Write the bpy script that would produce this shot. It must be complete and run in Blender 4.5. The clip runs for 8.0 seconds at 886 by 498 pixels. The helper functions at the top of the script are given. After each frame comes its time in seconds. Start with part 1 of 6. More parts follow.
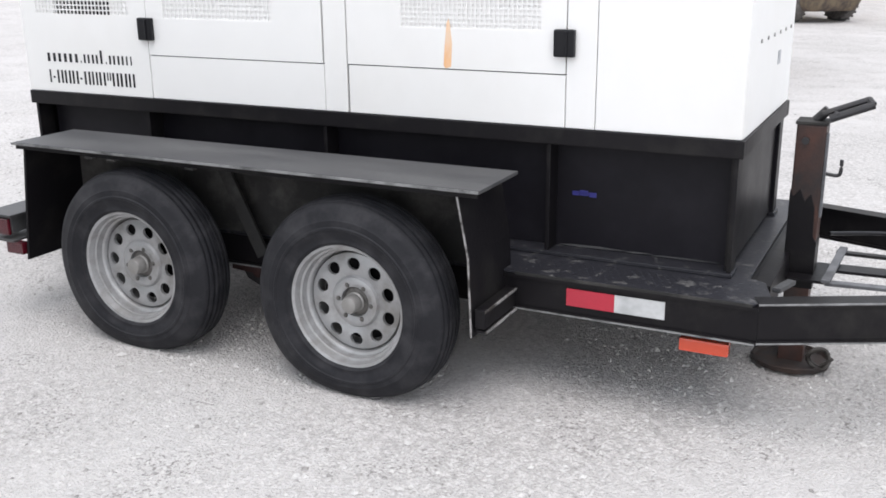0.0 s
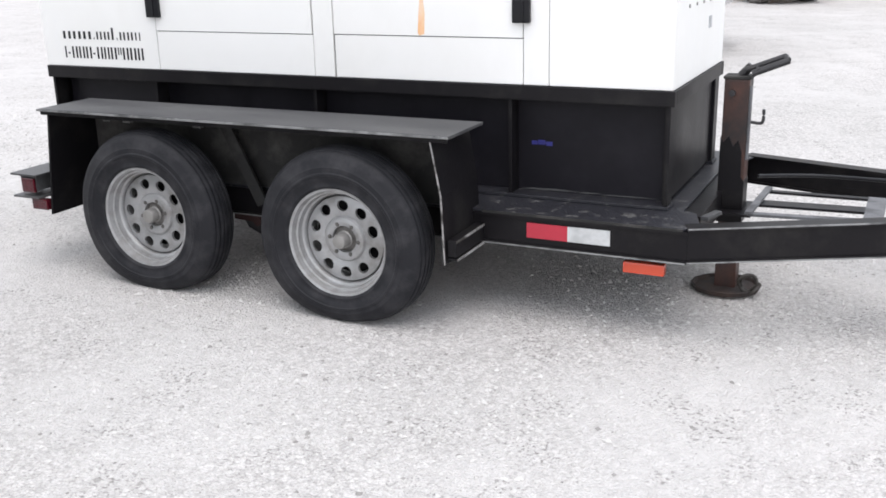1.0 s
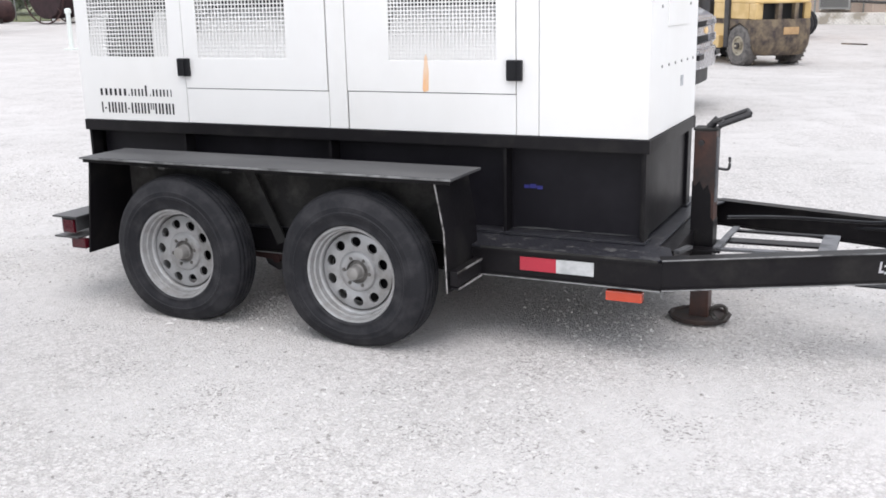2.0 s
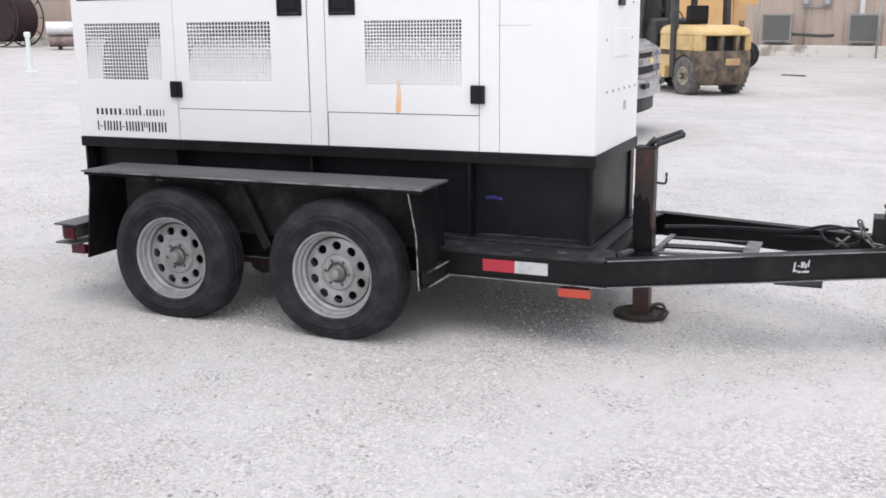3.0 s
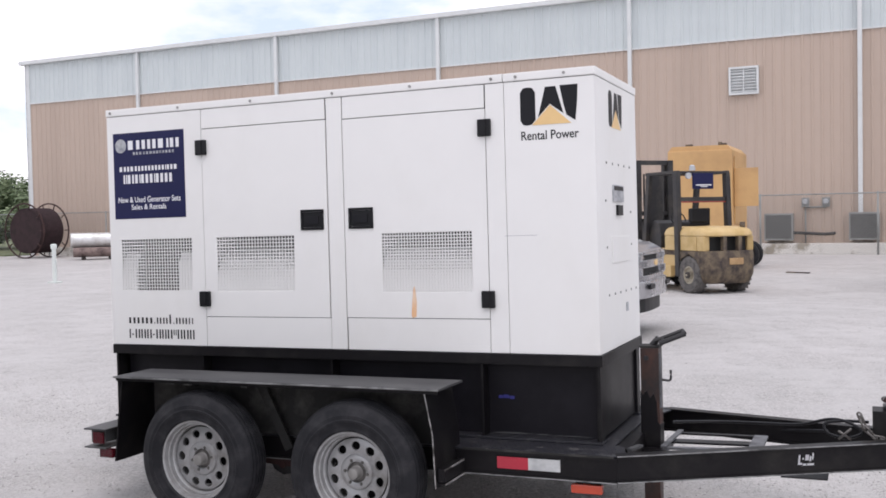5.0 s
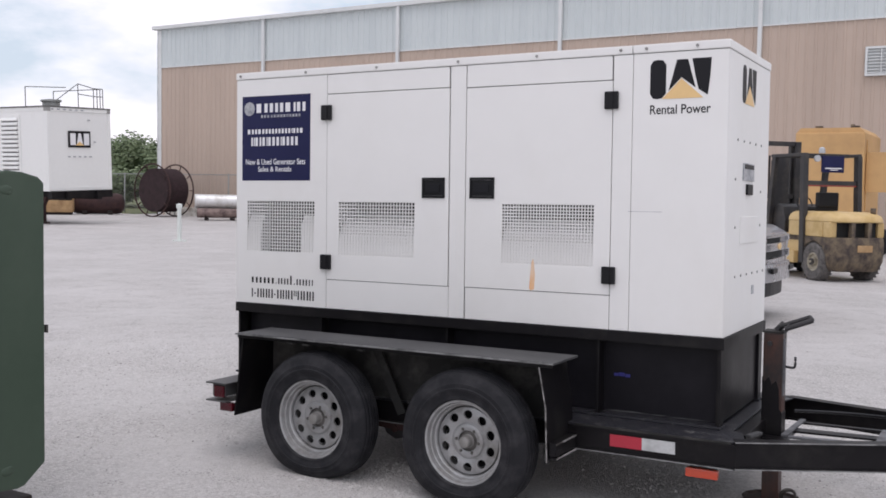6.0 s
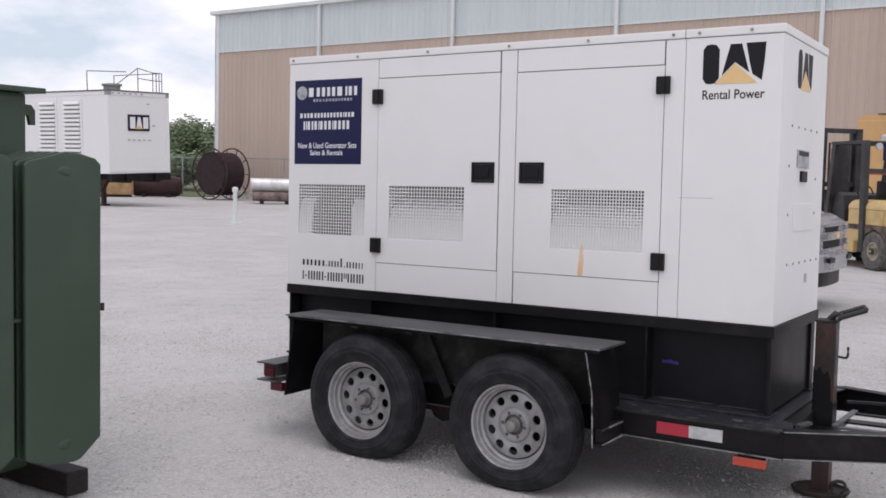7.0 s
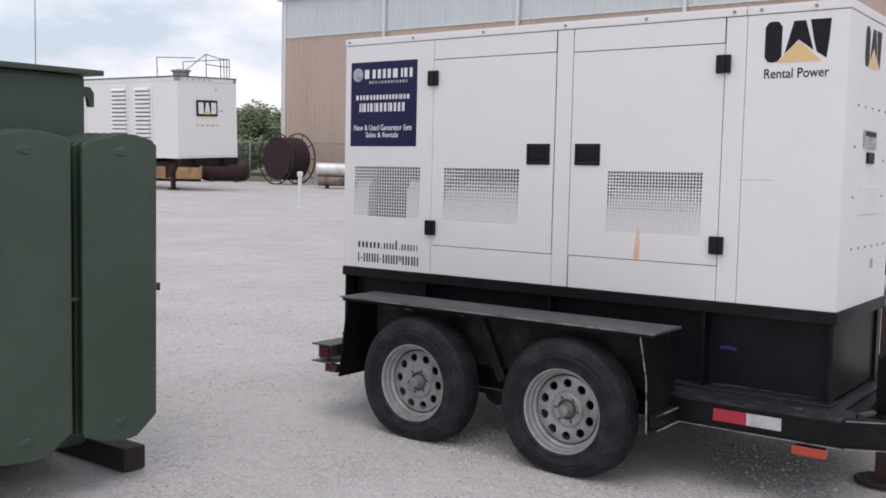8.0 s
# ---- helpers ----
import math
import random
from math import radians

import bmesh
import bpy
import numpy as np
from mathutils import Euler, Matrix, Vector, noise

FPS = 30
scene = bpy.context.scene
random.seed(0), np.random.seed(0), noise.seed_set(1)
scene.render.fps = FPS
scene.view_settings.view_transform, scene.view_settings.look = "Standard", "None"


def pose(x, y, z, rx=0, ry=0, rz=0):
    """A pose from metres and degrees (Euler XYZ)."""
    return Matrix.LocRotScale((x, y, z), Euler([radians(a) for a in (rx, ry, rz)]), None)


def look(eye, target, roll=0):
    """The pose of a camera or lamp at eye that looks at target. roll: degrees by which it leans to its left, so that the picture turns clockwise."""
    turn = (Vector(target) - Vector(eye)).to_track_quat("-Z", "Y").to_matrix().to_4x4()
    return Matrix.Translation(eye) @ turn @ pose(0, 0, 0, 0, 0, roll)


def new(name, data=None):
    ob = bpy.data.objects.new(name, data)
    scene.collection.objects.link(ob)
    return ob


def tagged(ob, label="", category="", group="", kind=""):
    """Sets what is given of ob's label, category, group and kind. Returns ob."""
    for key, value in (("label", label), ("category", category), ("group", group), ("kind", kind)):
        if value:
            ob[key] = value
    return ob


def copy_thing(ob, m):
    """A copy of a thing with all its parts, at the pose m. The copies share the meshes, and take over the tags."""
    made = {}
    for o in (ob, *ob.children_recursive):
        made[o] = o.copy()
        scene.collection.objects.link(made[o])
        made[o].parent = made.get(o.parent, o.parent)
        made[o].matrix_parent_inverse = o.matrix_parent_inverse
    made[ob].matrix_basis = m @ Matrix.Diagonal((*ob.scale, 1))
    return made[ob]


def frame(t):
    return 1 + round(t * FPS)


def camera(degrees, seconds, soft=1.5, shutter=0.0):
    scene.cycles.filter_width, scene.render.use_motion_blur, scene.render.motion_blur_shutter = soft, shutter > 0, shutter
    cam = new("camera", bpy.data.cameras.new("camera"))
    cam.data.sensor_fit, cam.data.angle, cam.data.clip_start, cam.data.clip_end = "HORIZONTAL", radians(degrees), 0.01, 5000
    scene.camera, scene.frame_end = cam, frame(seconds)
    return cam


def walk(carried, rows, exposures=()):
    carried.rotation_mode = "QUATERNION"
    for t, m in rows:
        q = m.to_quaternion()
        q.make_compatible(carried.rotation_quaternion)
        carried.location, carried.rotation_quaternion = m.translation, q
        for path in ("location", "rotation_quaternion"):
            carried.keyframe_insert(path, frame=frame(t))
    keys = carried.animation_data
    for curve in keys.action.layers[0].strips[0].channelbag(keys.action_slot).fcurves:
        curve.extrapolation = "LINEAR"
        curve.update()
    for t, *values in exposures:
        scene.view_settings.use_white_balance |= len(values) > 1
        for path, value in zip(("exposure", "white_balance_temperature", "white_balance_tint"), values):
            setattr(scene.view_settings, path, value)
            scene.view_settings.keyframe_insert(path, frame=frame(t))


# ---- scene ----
cam = camera(48.0, 8.0, 1.7)
# the trailer stands a little nose-up and leans slightly; its own frame is turned by this
SIT = (Matrix.Translation((1.39, -0.45, 0)) @ pose(0, 0, 0, -0.55, 0, 0) @ pose(0, 0, 0, 0, -0.75, 0)
       @ Matrix.Translation((-1.39, 0.45, 0)))
PATH = [
    (0, (3.367, -2.936, 1.424), (2.517, -1.232, 0.814), -0.17),
    (0.2, (3.436, -3.033, 1.419), (2.569, -1.343, 0.792), -0.67),
    (0.5, (3.535, -3.148, 1.406), (2.659, -1.477, 0.742), -0.22),
    (0.8, (3.598, -3.295, 1.408), (2.752, -1.578, 0.828), -0.22),
    (1, (3.626, -3.383, 1.404), (2.802, -1.672, 0.776), -0.96),
    (1.2, (3.674, -3.445, 1.372), (2.848, -1.726, 0.768), -1.69),
    (2.3, (3.878, -3.954, 1.446), (3.061, -2.197, 0.951), -0.39),
    (2.5, (3.940, -4.049, 1.332), (3.233, -2.248, 0.827), 0.11),
    (2.8, (3.922, -4.189, 1.412), (3.240, -2.384, 0.885), 0.18),
    (3, (3.930, -4.300, 1.460), (3.185, -2.502, 0.997), -0.06),
    (3.3, (4.040, -4.391, 1.469), (3.390, -2.559, 1.002), 1.47),
    (3.5, (4.108, -4.451, 1.479), (3.548, -2.587, 1.017), 2.30),
    (3.7, (4.106, -4.472, 1.496), (3.614, -2.571, 1.114), 1.10),
    (4, (4.076, -4.490, 1.521), (3.656, -2.550, 1.271), 0.65),
    (4.2, (4.082, -4.523, 1.516), (3.595, -2.589, 1.364), -0.50),
    (4.5, (4.069, -4.569, 1.500), (3.491, -2.655, 1.444), -0.97),
    (4.8, (4.044, -4.552, 1.503), (3.345, -2.679, 1.436), -1.31),
    (5, (4.026, -4.539, 1.499), (3.240, -2.701, 1.435), -1.08),
    (5.2, (4.017, -4.535, 1.500), (3.172, -2.724, 1.415), -0.53),
    (6.3, (3.975, -4.534, 1.480), (2.973, -2.809, 1.344), 1.09),
    (6.5, (3.987, -4.552, 1.478), (2.991, -2.826, 1.314), 0.81),
    (6.8, (3.997, -4.539, 1.482), (2.989, -2.818, 1.338), 1.49),
    (7, (4.010, -4.538, 1.481), (2.935, -2.859, 1.332), 1.53),
    (7.3, (4.008, -4.500, 1.484), (2.888, -2.852, 1.309), 0.95),
    (7.5, (4.014, -4.482, 1.481), (2.907, -2.822, 1.346), 0.50),
    (7.8, (4.033, -4.497, 1.470), (2.909, -2.849, 1.335), 0.51),
    (8, (4.039, -4.477, 1.465), (2.858, -2.873, 1.283), 1.53),
]
walk(cam, [(t, look(eye, target, roll)) for t, eye, target, roll in PATH],
     exposures=[(t, s, 6430, tint) for t, s, tint in ((0.0, 0.41, 14), (1.2, 0.49, 14), (2.5, 0.36, 15.5), (3.5, 0.21, 17), (4.5, 0.09, 18), (5.0, -0.10, 19), (6.5, -0.37, 19.2), (8.0, -0.39, 19.5))])

# ---- world and sun: bright hazy sky with broken cloud ----
SUN_EL, SUN_AZ = radians(72), radians(150)      # azimuth clockwise from +y
world = bpy.data.worlds.new("sky")
scene.world = world
world.use_nodes = True
wn, wl = world.node_tree.nodes, world.node_tree.links
wn.clear()
sky = wn.new("ShaderNodeTexSky")
sky.sky_type, sky.sun_disc, sky.sun_elevation, sky.sun_rotation = "NISHITA", False, SUN_EL, SUN_AZ
sky.dust_density, sky.air_density = 2.0, 1.0
w_co = wn.new("ShaderNodeTexCoord")
w_map = wn.new("ShaderNodeMapping")
w_map.inputs["Scale"].default_value = (1.0, 1.0, 2.6)
w_noise = wn.new("ShaderNodeTexNoise")
w_noise.inputs["Scale"].default_value, w_noise.inputs["Detail"].default_value = 2.6, 9.0
w_noise.inputs["Roughness"].default_value = 0.58
w_ramp = wn.new("ShaderNodeValToRGB")
w_ramp.color_ramp.elements[0].position, w_ramp.color_ramp.elements[1].position = 0.40, 0.55
w_ramp.color_ramp.elements[0].color = (0.10, 0.10, 0.10, 1)
w_shade = wn.new("ShaderNodeTexNoise")
w_shade.inputs["Scale"].default_value, w_shade.inputs["Detail"].default_value = 5.0, 6.0
w_cloud = wn.new("ShaderNodeMix")
w_cloud.data_type = "RGBA"
w_cloud.inputs[6].default_value, w_cloud.inputs[7].default_value = (9.2, 9.4, 9.7, 1), (13.2, 13.2, 13.2, 1)
w_mix = wn.new("ShaderNodeMix")
w_mix.data_type = "RGBA"
w_bg = wn.new("ShaderNodeBackground")
w_bg.inputs["Strength"].default_value = 0.125
w_out = wn.new("ShaderNodeOutputWorld")
wl.new(w_co.outputs["Generated"], w_map.inputs["Vector"])
wl.new(w_map.outputs[0], w_noise.inputs["Vector"])
wl.new(w_map.outputs[0], w_shade.inputs["Vector"])
# cloud lies thicker towards the horizon
w_sep = wn.new("ShaderNodeSeparateXYZ")
w_low = wn.new("ShaderNodeMapRange")
w_low.inputs["From Min"].default_value, w_low.inputs["From Max"].default_value = 0.05, 0.45
w_low.inputs["To Min"].default_value, w_low.inputs["To Max"].default_value = 0.05, -0.02
w_sum = wn.new("ShaderNodeMath")
w_sum.operation = "ADD"
wl.new(w_co.outputs["Generated"], w_sep.inputs[0])
wl.new(w_sep.outputs["Z"], w_low.inputs["Value"])
wl.new(w_noise.outputs["Fac"], w_sum.inputs[0])
wl.new(w_low.outputs[0], w_sum.inputs[1])
wl.new(w_sum.outputs[0], w_ramp.inputs["Fac"])
# thin high haze over the blue
w_haze = wn.new("ShaderNodeMix")
w_haze.data_type = "RGBA"
w_haze.inputs[0].default_value = 0.75
w_haze.inputs[7].default_value = (6.9, 8.5, 9.3, 1)
wl.new(w_shade.outputs["Fac"], w_cloud.inputs[0])
wl.new(w_ramp.outputs["Color"], w_mix.inputs[0])
wl.new(sky.outputs["Color"], w_haze.inputs[6])
wl.new(w_haze.outputs[2], w_mix.inputs[6])
wl.new(w_cloud.outputs[2], w_mix.inputs[7])
wl.new(w_mix.outputs[2], w_bg.inputs["Color"])
wl.new(w_bg.outputs[0], w_out.inputs["Surface"])

sun = new("sun", bpy.data.lights.new("sun", "SUN"))
sun.data.energy, sun.data.angle, sun.data.color = 1.35, radians(50), (1.0, 0.97, 0.93)
sun_way = Vector((math.sin(SUN_AZ) * math.cos(SUN_EL), math.cos(SUN_AZ) * math.cos(SUN_EL), math.sin(SUN_EL)))
sun.matrix_world = look(sun_way * 60, (0, 0, 0))

# ---- materials ----
def surface(name, colour, rough=0.5, metal=0.0, second=None, patch=1.5, patch_lo=0.45, patch_hi=0.65, amount=1.0,
            var=0.12, grain=40.0, bump=0.15, bump_scale=120.0, gloss_var=0.12, stretch=(1, 1, 1), coat=0.0, spec=0.5):
    """A procedural surface: base colour, a second colour in patches, fine grain, bump and uneven gloss."""
    m = bpy.data.materials.new(name)
    m.use_nodes = True
    n, l = m.node_tree.nodes, m.node_tree.links
    b = n["Principled BSDF"]
    co = n.new("ShaderNodeTexCoord")
    mp = n.new("ShaderNodeMapping")
    mp.inputs["Scale"].default_value = stretch
    l.new(co.outputs["Object"], mp.inputs["Vector"])
    big = n.new("ShaderNodeTexNoise")
    big.inputs["Scale"].default_value, big.inputs["Detail"].default_value = patch, 8
    big.inputs["Roughness"].default_value = 0.62
    l.new(mp.outputs[0], big.inputs["Vector"])
    ramp = n.new("ShaderNodeValToRGB")
    ramp.color_ramp.elements[0].position, ramp.color_ramp.elements[1].position = patch_lo, patch_hi
    ramp.color_ramp.elements[1].color = (amount, amount, amount, 1)
    l.new(big.outputs["Fac"], ramp.inputs["Fac"])
    mix = n.new("ShaderNodeMix")
    mix.data_type = "RGBA"
    second = second or tuple(c * (1 - 2 * var) for c in colour)
    mix.inputs[6].default_value, mix.inputs[7].default_value = (*colour, 1), (*second, 1)
    l.new(ramp.outputs["Color"], mix.inputs[0])
    fine = n.new("ShaderNodeTexNoise")
    fine.inputs["Scale"].default_value, fine.inputs["Detail"].default_value = grain, 6
    l.new(co.outputs["Object"], fine.inputs["Vector"])
    span = n.new("ShaderNodeMapRange")
    span.inputs["To Min"].default_value, span.inputs["To Max"].default_value = 1 - var, 1 + var
    l.new(fine.outputs["Fac"], span.inputs["Value"])
    tone = n.new("ShaderNodeMix")
    tone.data_type, tone.blend_type = "RGBA", "MULTIPLY"
    tone.inputs[0].default_value = 1.0
    l.new(mix.outputs[2], tone.inputs[6])
    l.new(span.outputs[0], tone.inputs[7])
    l.new(tone.outputs[2], b.inputs["Base Color"])
    gl = n.new("ShaderNodeMapRange")
    gl.inputs["To Min"].default_value, gl.inputs["To Max"].default_value = max(rough - gloss_var, 0.03), min(rough + gloss_var, 1)
    l.new(big.outputs["Fac"], gl.inputs["Value"])
    l.new(gl.outputs[0], b.inputs["Roughness"])
    b.inputs["Metallic"].default_value = metal
    b.inputs["Coat Weight"].default_value = coat
    b.inputs["Specular IOR Level"].default_value = spec
    if bump:
        tex = n.new("ShaderNodeTexNoise")
        tex.inputs["Scale"].default_value, tex.inputs["Detail"].default_value = bump_scale, 4
        l.new(co.outputs["Object"], tex.inputs["Vector"])
        bp = n.new("ShaderNodeBump")
        bp.inputs["Strength"].default_value, bp.inputs["Distance"].default_value = bump, 0.004
        l.new(tex.outputs["Fac"], bp.inputs["Height"])
        l.new(bp.outputs[0], b.inputs["Normal"])
    return m


def glowless_lens(name, colour, rough=0.2):
    m = surface(name, colour, rough, var=0.05, bump=0.3, bump_scale=260, coat=0.6)
    return m


WHITE = surface("white_enclosure_paint", (0.785, 0.78, 0.765), 0.45, second=(0.735, 0.725, 0.70), patch=1.1, patch_lo=0.5, patch_hi=0.75,
                var=0.03, grain=5, bump=0.03, bump_scale=30, stretch=(1, 1, 0.6))
# near-black for joints, and for recesses whose shade is put in as colour
SEAM = surface("dark_seams_and_shaded_gaps", (0.02, 0.02, 0.02), 0.8, bump=0)
BLACK = surface("worn_black_paint", (0.0082, 0.0074, 0.0086), 0.42, second=(0.020, 0.019, 0.018), spec=0.17, patch=5, patch_lo=0.5, patch_hi=0.72,
                var=0.2, grain=60, bump=0.12, bump_scale=60)
# paler, streaked version of the black, mainly for the fender tops
BLACK_TOP = surface("greyed_black_plate", (0.035, 0.035, 0.038), 0.5, second=(0.085, 0.085, 0.085), spec=0.4, patch=3, patch_lo=0.4, patch_hi=0.75,
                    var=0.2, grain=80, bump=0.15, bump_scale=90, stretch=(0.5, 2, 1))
BLACK_WEB = surface("black_tank_paint", (0.0085, 0.0078, 0.0105), 0.45, second=(0.0135, 0.0125, 0.016), spec=0.16, patch=4, var=0.15, grain=40, bump=0.06)
DUSTY_BLACK = surface("dusty_inner_steel", (0.02, 0.0195, 0.019), 0.75, second=(0.06, 0.057, 0.054), spec=0.3, patch=6, var=0.2, grain=70, bump=0.2)
PLASTIC = surface("black_plastic", (0.010, 0.010, 0.012), 0.42, spec=0.25, var=0.1, bump=0.05, bump_scale=300)
EDGE = surface("bare_and_lit_steel_edge", (0.33, 0.32, 0.315), 0.5, 0.3, second=(0.05, 0.045, 0.042), patch=16, patch_lo=0.44, patch_hi=0.56, var=0.15)
RUSTY = surface("primer_and_rust", (0.066, 0.024, 0.015), 0.5, second=(0.015, 0.012, 0.012), patch=5, patch_lo=0.38, patch_hi=0.58,
                var=0.25, grain=70, bump=0.25, stretch=(1, 1, 0.6))
RUST = surface("dark_brown_rust", (0.050, 0.022, 0.021), 0.85, second=(0.026, 0.013, 0.014), patch=3, var=0.25, grain=30, bump=0.3)
RUBBER = surface("dusty_tyre_rubber", (0.0105, 0.0107, 0.0135), 0.66, second=(0.034, 0.0335, 0.037), spec=0.28, patch=11, patch_lo=0.44, patch_hi=0.70,
                 var=0.15, grain=90, bump=0.15, bump_scale=160)
WHEEL = surface("galvanised_wheel", (0.365, 0.366, 0.37), 0.42, 0.45, second=(0.24, 0.233, 0.224), patch=9, var=0.08, grain=60, bump=0.06)
HUB = surface("dull_hub_steel", (0.34, 0.335, 0.325), 0.55, 0.5, second=(0.17, 0.16, 0.15), patch=22, var=0.15, bump=0.2)
CHAIN = surface("zinc_chain", (0.19, 0.18, 0.17), 0.55, 0.5, second=(0.06, 0.045, 0.04), patch=40, var=0.15, bump=0.15)
# darker than the wheel: grime, plus the shade of the hub hole as colour
HUB_DARK = surface("grimy_shaded_hub_iron", (0.15, 0.142, 0.133), 0.65, 0.3, second=(0.06, 0.056, 0.052), patch=18, var=0.2, bump=0.3)
HUB_CAP = surface("dull_zinc_hub_cap", (0.27, 0.262, 0.25), 0.45, 0.45, second=(0.28, 0.27, 0.26), patch=14, var=0.1, bump=0.1)
FOOT = surface("dark_rusty_plate", (0.026, 0.020, 0.019), 0.7, second=(0.045, 0.028, 0.022), patch=12, var=0.2, bump=0.2)
RED_STRIP = surface("dull_red_paint", (0.30, 0.05, 0.04), 0.6, var=0.15, bump=0.1)
BOLT = surface("zinc_bolt", (0.42, 0.42, 0.41), 0.4, 0.7, var=0.1, bump=0.05)
GREY_BAR = surface("dusty_grey_bar", (0.125, 0.127, 0.135), 0.7, second=(0.06, 0.06, 0.064), patch=8, var=0.15)
TAPE_RED = surface("red_reflective_tape", (0.42, 0.016, 0.038), 0.3, var=0.08, grain=160, bump=0.05, coat=0.4)
TAPE_WHITE = surface("white_reflective_tape", (0.52, 0.53, 0.53), 0.3, second=(0.40, 0.41, 0.41), patch=20, var=0.08, grain=160, bump=0.05, coat=0.4)
AMBER = glowless_lens("amber_lens", (0.56, 0.062, 0.022))
RED_LENS = glowless_lens("red_lens", (0.075, 0.006, 0.012))
NAVY = surface("navy_vinyl", (0.016, 0.018, 0.070), 0.45, spec=0.18, var=0.06, bump=0)
VINYL_WHITE = surface("white_vinyl", (0.78, 0.78, 0.8), 0.4, var=0.03, bump=0)
VINYL_GREY = surface("grey_vinyl", (0.42, 0.43, 0.45), 0.4, second=(0.16, 0.17, 0.2), patch=22, var=0.05, bump=0)
VINYL_BLACK = surface("black_vinyl", (0.012, 0.012, 0.015), 0.45, spec=0.2, var=0.05, bump=0)
VINYL_YELLOW = surface("yellow_vinyl", (0.78, 0.53, 0.24), 0.4, var=0.03, bump=0)
VINYL_BLUE = surface("blue_vinyl", (0.03, 0.03, 0.20), 0.4, var=0.05, bump=0)
ORANGE = surface("orange_rust_stain", (0.78, 0.44, 0.22), 0.6, second=(0.78, 0.65, 0.52), patch=16, patch_lo=0.4, patch_hi=0.65, var=0.05, stretch=(1, 1, 0.3), bump=0)
GREEN = surface("dull_green_paint", (0.037, 0.062, 0.040), 0.5, second=(0.048, 0.073, 0.049), patch=2.2, var=0.07, grain=24, bump=0.08, bump_scale=22)
WOOD = surface("dark_old_timber", (0.024, 0.017, 0.015), 0.85, second=(0.016, 0.012, 0.011), patch=6, var=0.25, grain=30, bump=0.5, bump_scale=50, stretch=(1, 6, 6))
TAN = surface("tan_sheet_metal", (0.49, 0.388, 0.32), 0.55, second=(0.455, 0.36, 0.297), patch=0.35, var=0.03, grain=3, bump=0, stretch=(2, 1, 0.15))
PALE = surface("pale_blue_grey_sheet", (0.57, 0.62, 0.625), 0.5, second=(0.53, 0.58, 0.59), patch=0.4, var=0.03, grain=3, bump=0, stretch=(3, 1, 0.3))
TRIM = surface("pale_trim_metal", (0.66, 0.68, 0.68), 0.5, var=0.04, bump=0)
# pale patches are scuffs, with glints on the raised tread painted in too
DECK = surface("scuffed_glinting_treadplate", (0.019, 0.019, 0.0235), 0.42, second=(0.105, 0.102, 0.10), patch=24, patch_lo=0.57, patch_hi=0.68, var=0.2, grain=80, bump=0.2, bump_scale=90, spec=0.4)
RIM_PALE = surface("pale_grey_wheel_paint", (0.33, 0.335, 0.345), 0.6, second=(0.32, 0.31, 0.30), patch=5, var=0.08)
DUSTY_TYRE = surface("grey_dusty_rubber", (0.135, 0.125, 0.118), 0.85, second=(0.05, 0.047, 0.046), patch=9, var=0.15, bump=0.2)
RIM_CREAM = surface("dusty_cream_wheel_paint", (0.40, 0.36, 0.28), 0.7, second=(0.2, 0.17, 0.13), patch=8, var=0.12)
CABLE = surface("dark_wound_cable", (0.034, 0.016, 0.019), 0.85, second=(0.022, 0.013, 0.013), patch=4, var=0.25, grain=30, bump=0.3)
GALV = surface("galvanised_fence", (0.30, 0.31, 0.30), 0.55, 0.3, var=0.1, bump=0)
CONCRETE = surface("stained_concrete", (0.70, 0.675, 0.63), 0.9, second=(0.36, 0.32, 0.26), patch=1.6, patch_lo=0.5, patch_hi=0.62, var=0.15, bump=0.3, bump_scale=30)
MACHINE_GREY = surface("grey_condenser_metal", (0.30, 0.30, 0.29), 0.6, var=0.1, grain=20, bump=0)
MACHINE_DARK = surface("dark_condenser_fins", (0.13, 0.13, 0.125), 0.7, var=0.12, grain=60, bump=0.1)
CONTAINER = surface("white_container_paint", (0.76, 0.765, 0.75), 0.5, second=(0.60, 0.585, 0.54), patch=0.9, patch_lo=0.58, patch_hi=0.85, var=0.03, grain=8, bump=0.04, stretch=(1, 1, 0.4))
YELLOW = surface("worn_yellow_paint", (0.60, 0.43, 0.20), 0.5, second=(0.50, 0.34, 0.13), patch=3, var=0.08, grain=30, bump=0.08)
ORANGE_PAINT = surface("amber_yellow_paint", (0.60, 0.365, 0.155), 0.5, second=(0.50, 0.30, 0.13), patch=1, var=0.04, grain=10, bump=0.03)
GRIME = surface("grimy_cast_iron", (0.17, 0.13, 0.085), 0.8, second=(0.050, 0.038, 0.036), patch=5.5, patch_lo=0.38, patch_hi=0.62, var=0.25, grain=24, bump=0.4, bump_scale=30)
DARK_STEEL = surface("dark_machine_steel", (0.022, 0.021, 0.023), 0.5, second=(0.05, 0.045, 0.04), patch=4, var=0.2, bump=0.1)
SILVER_PAINT = surface("silver_car_paint", (0.27, 0.27, 0.285), 0.3, 0.4, var=0.02, bump=0, coat=0.7)
CHROME = surface("dull_chrome", (0.50, 0.50, 0.52), 0.28, 0.85, var=0.04, bump=0)
GLASS_DARK = surface("dark_glass", (0.01, 0.012, 0.014), 0.06, var=0.02, bump=0)
LENS_CLEAR = surface("clear_lamp_lens", (0.42, 0.44, 0.46), 0.12, var=0.06, bump=0.1, coat=0.8)
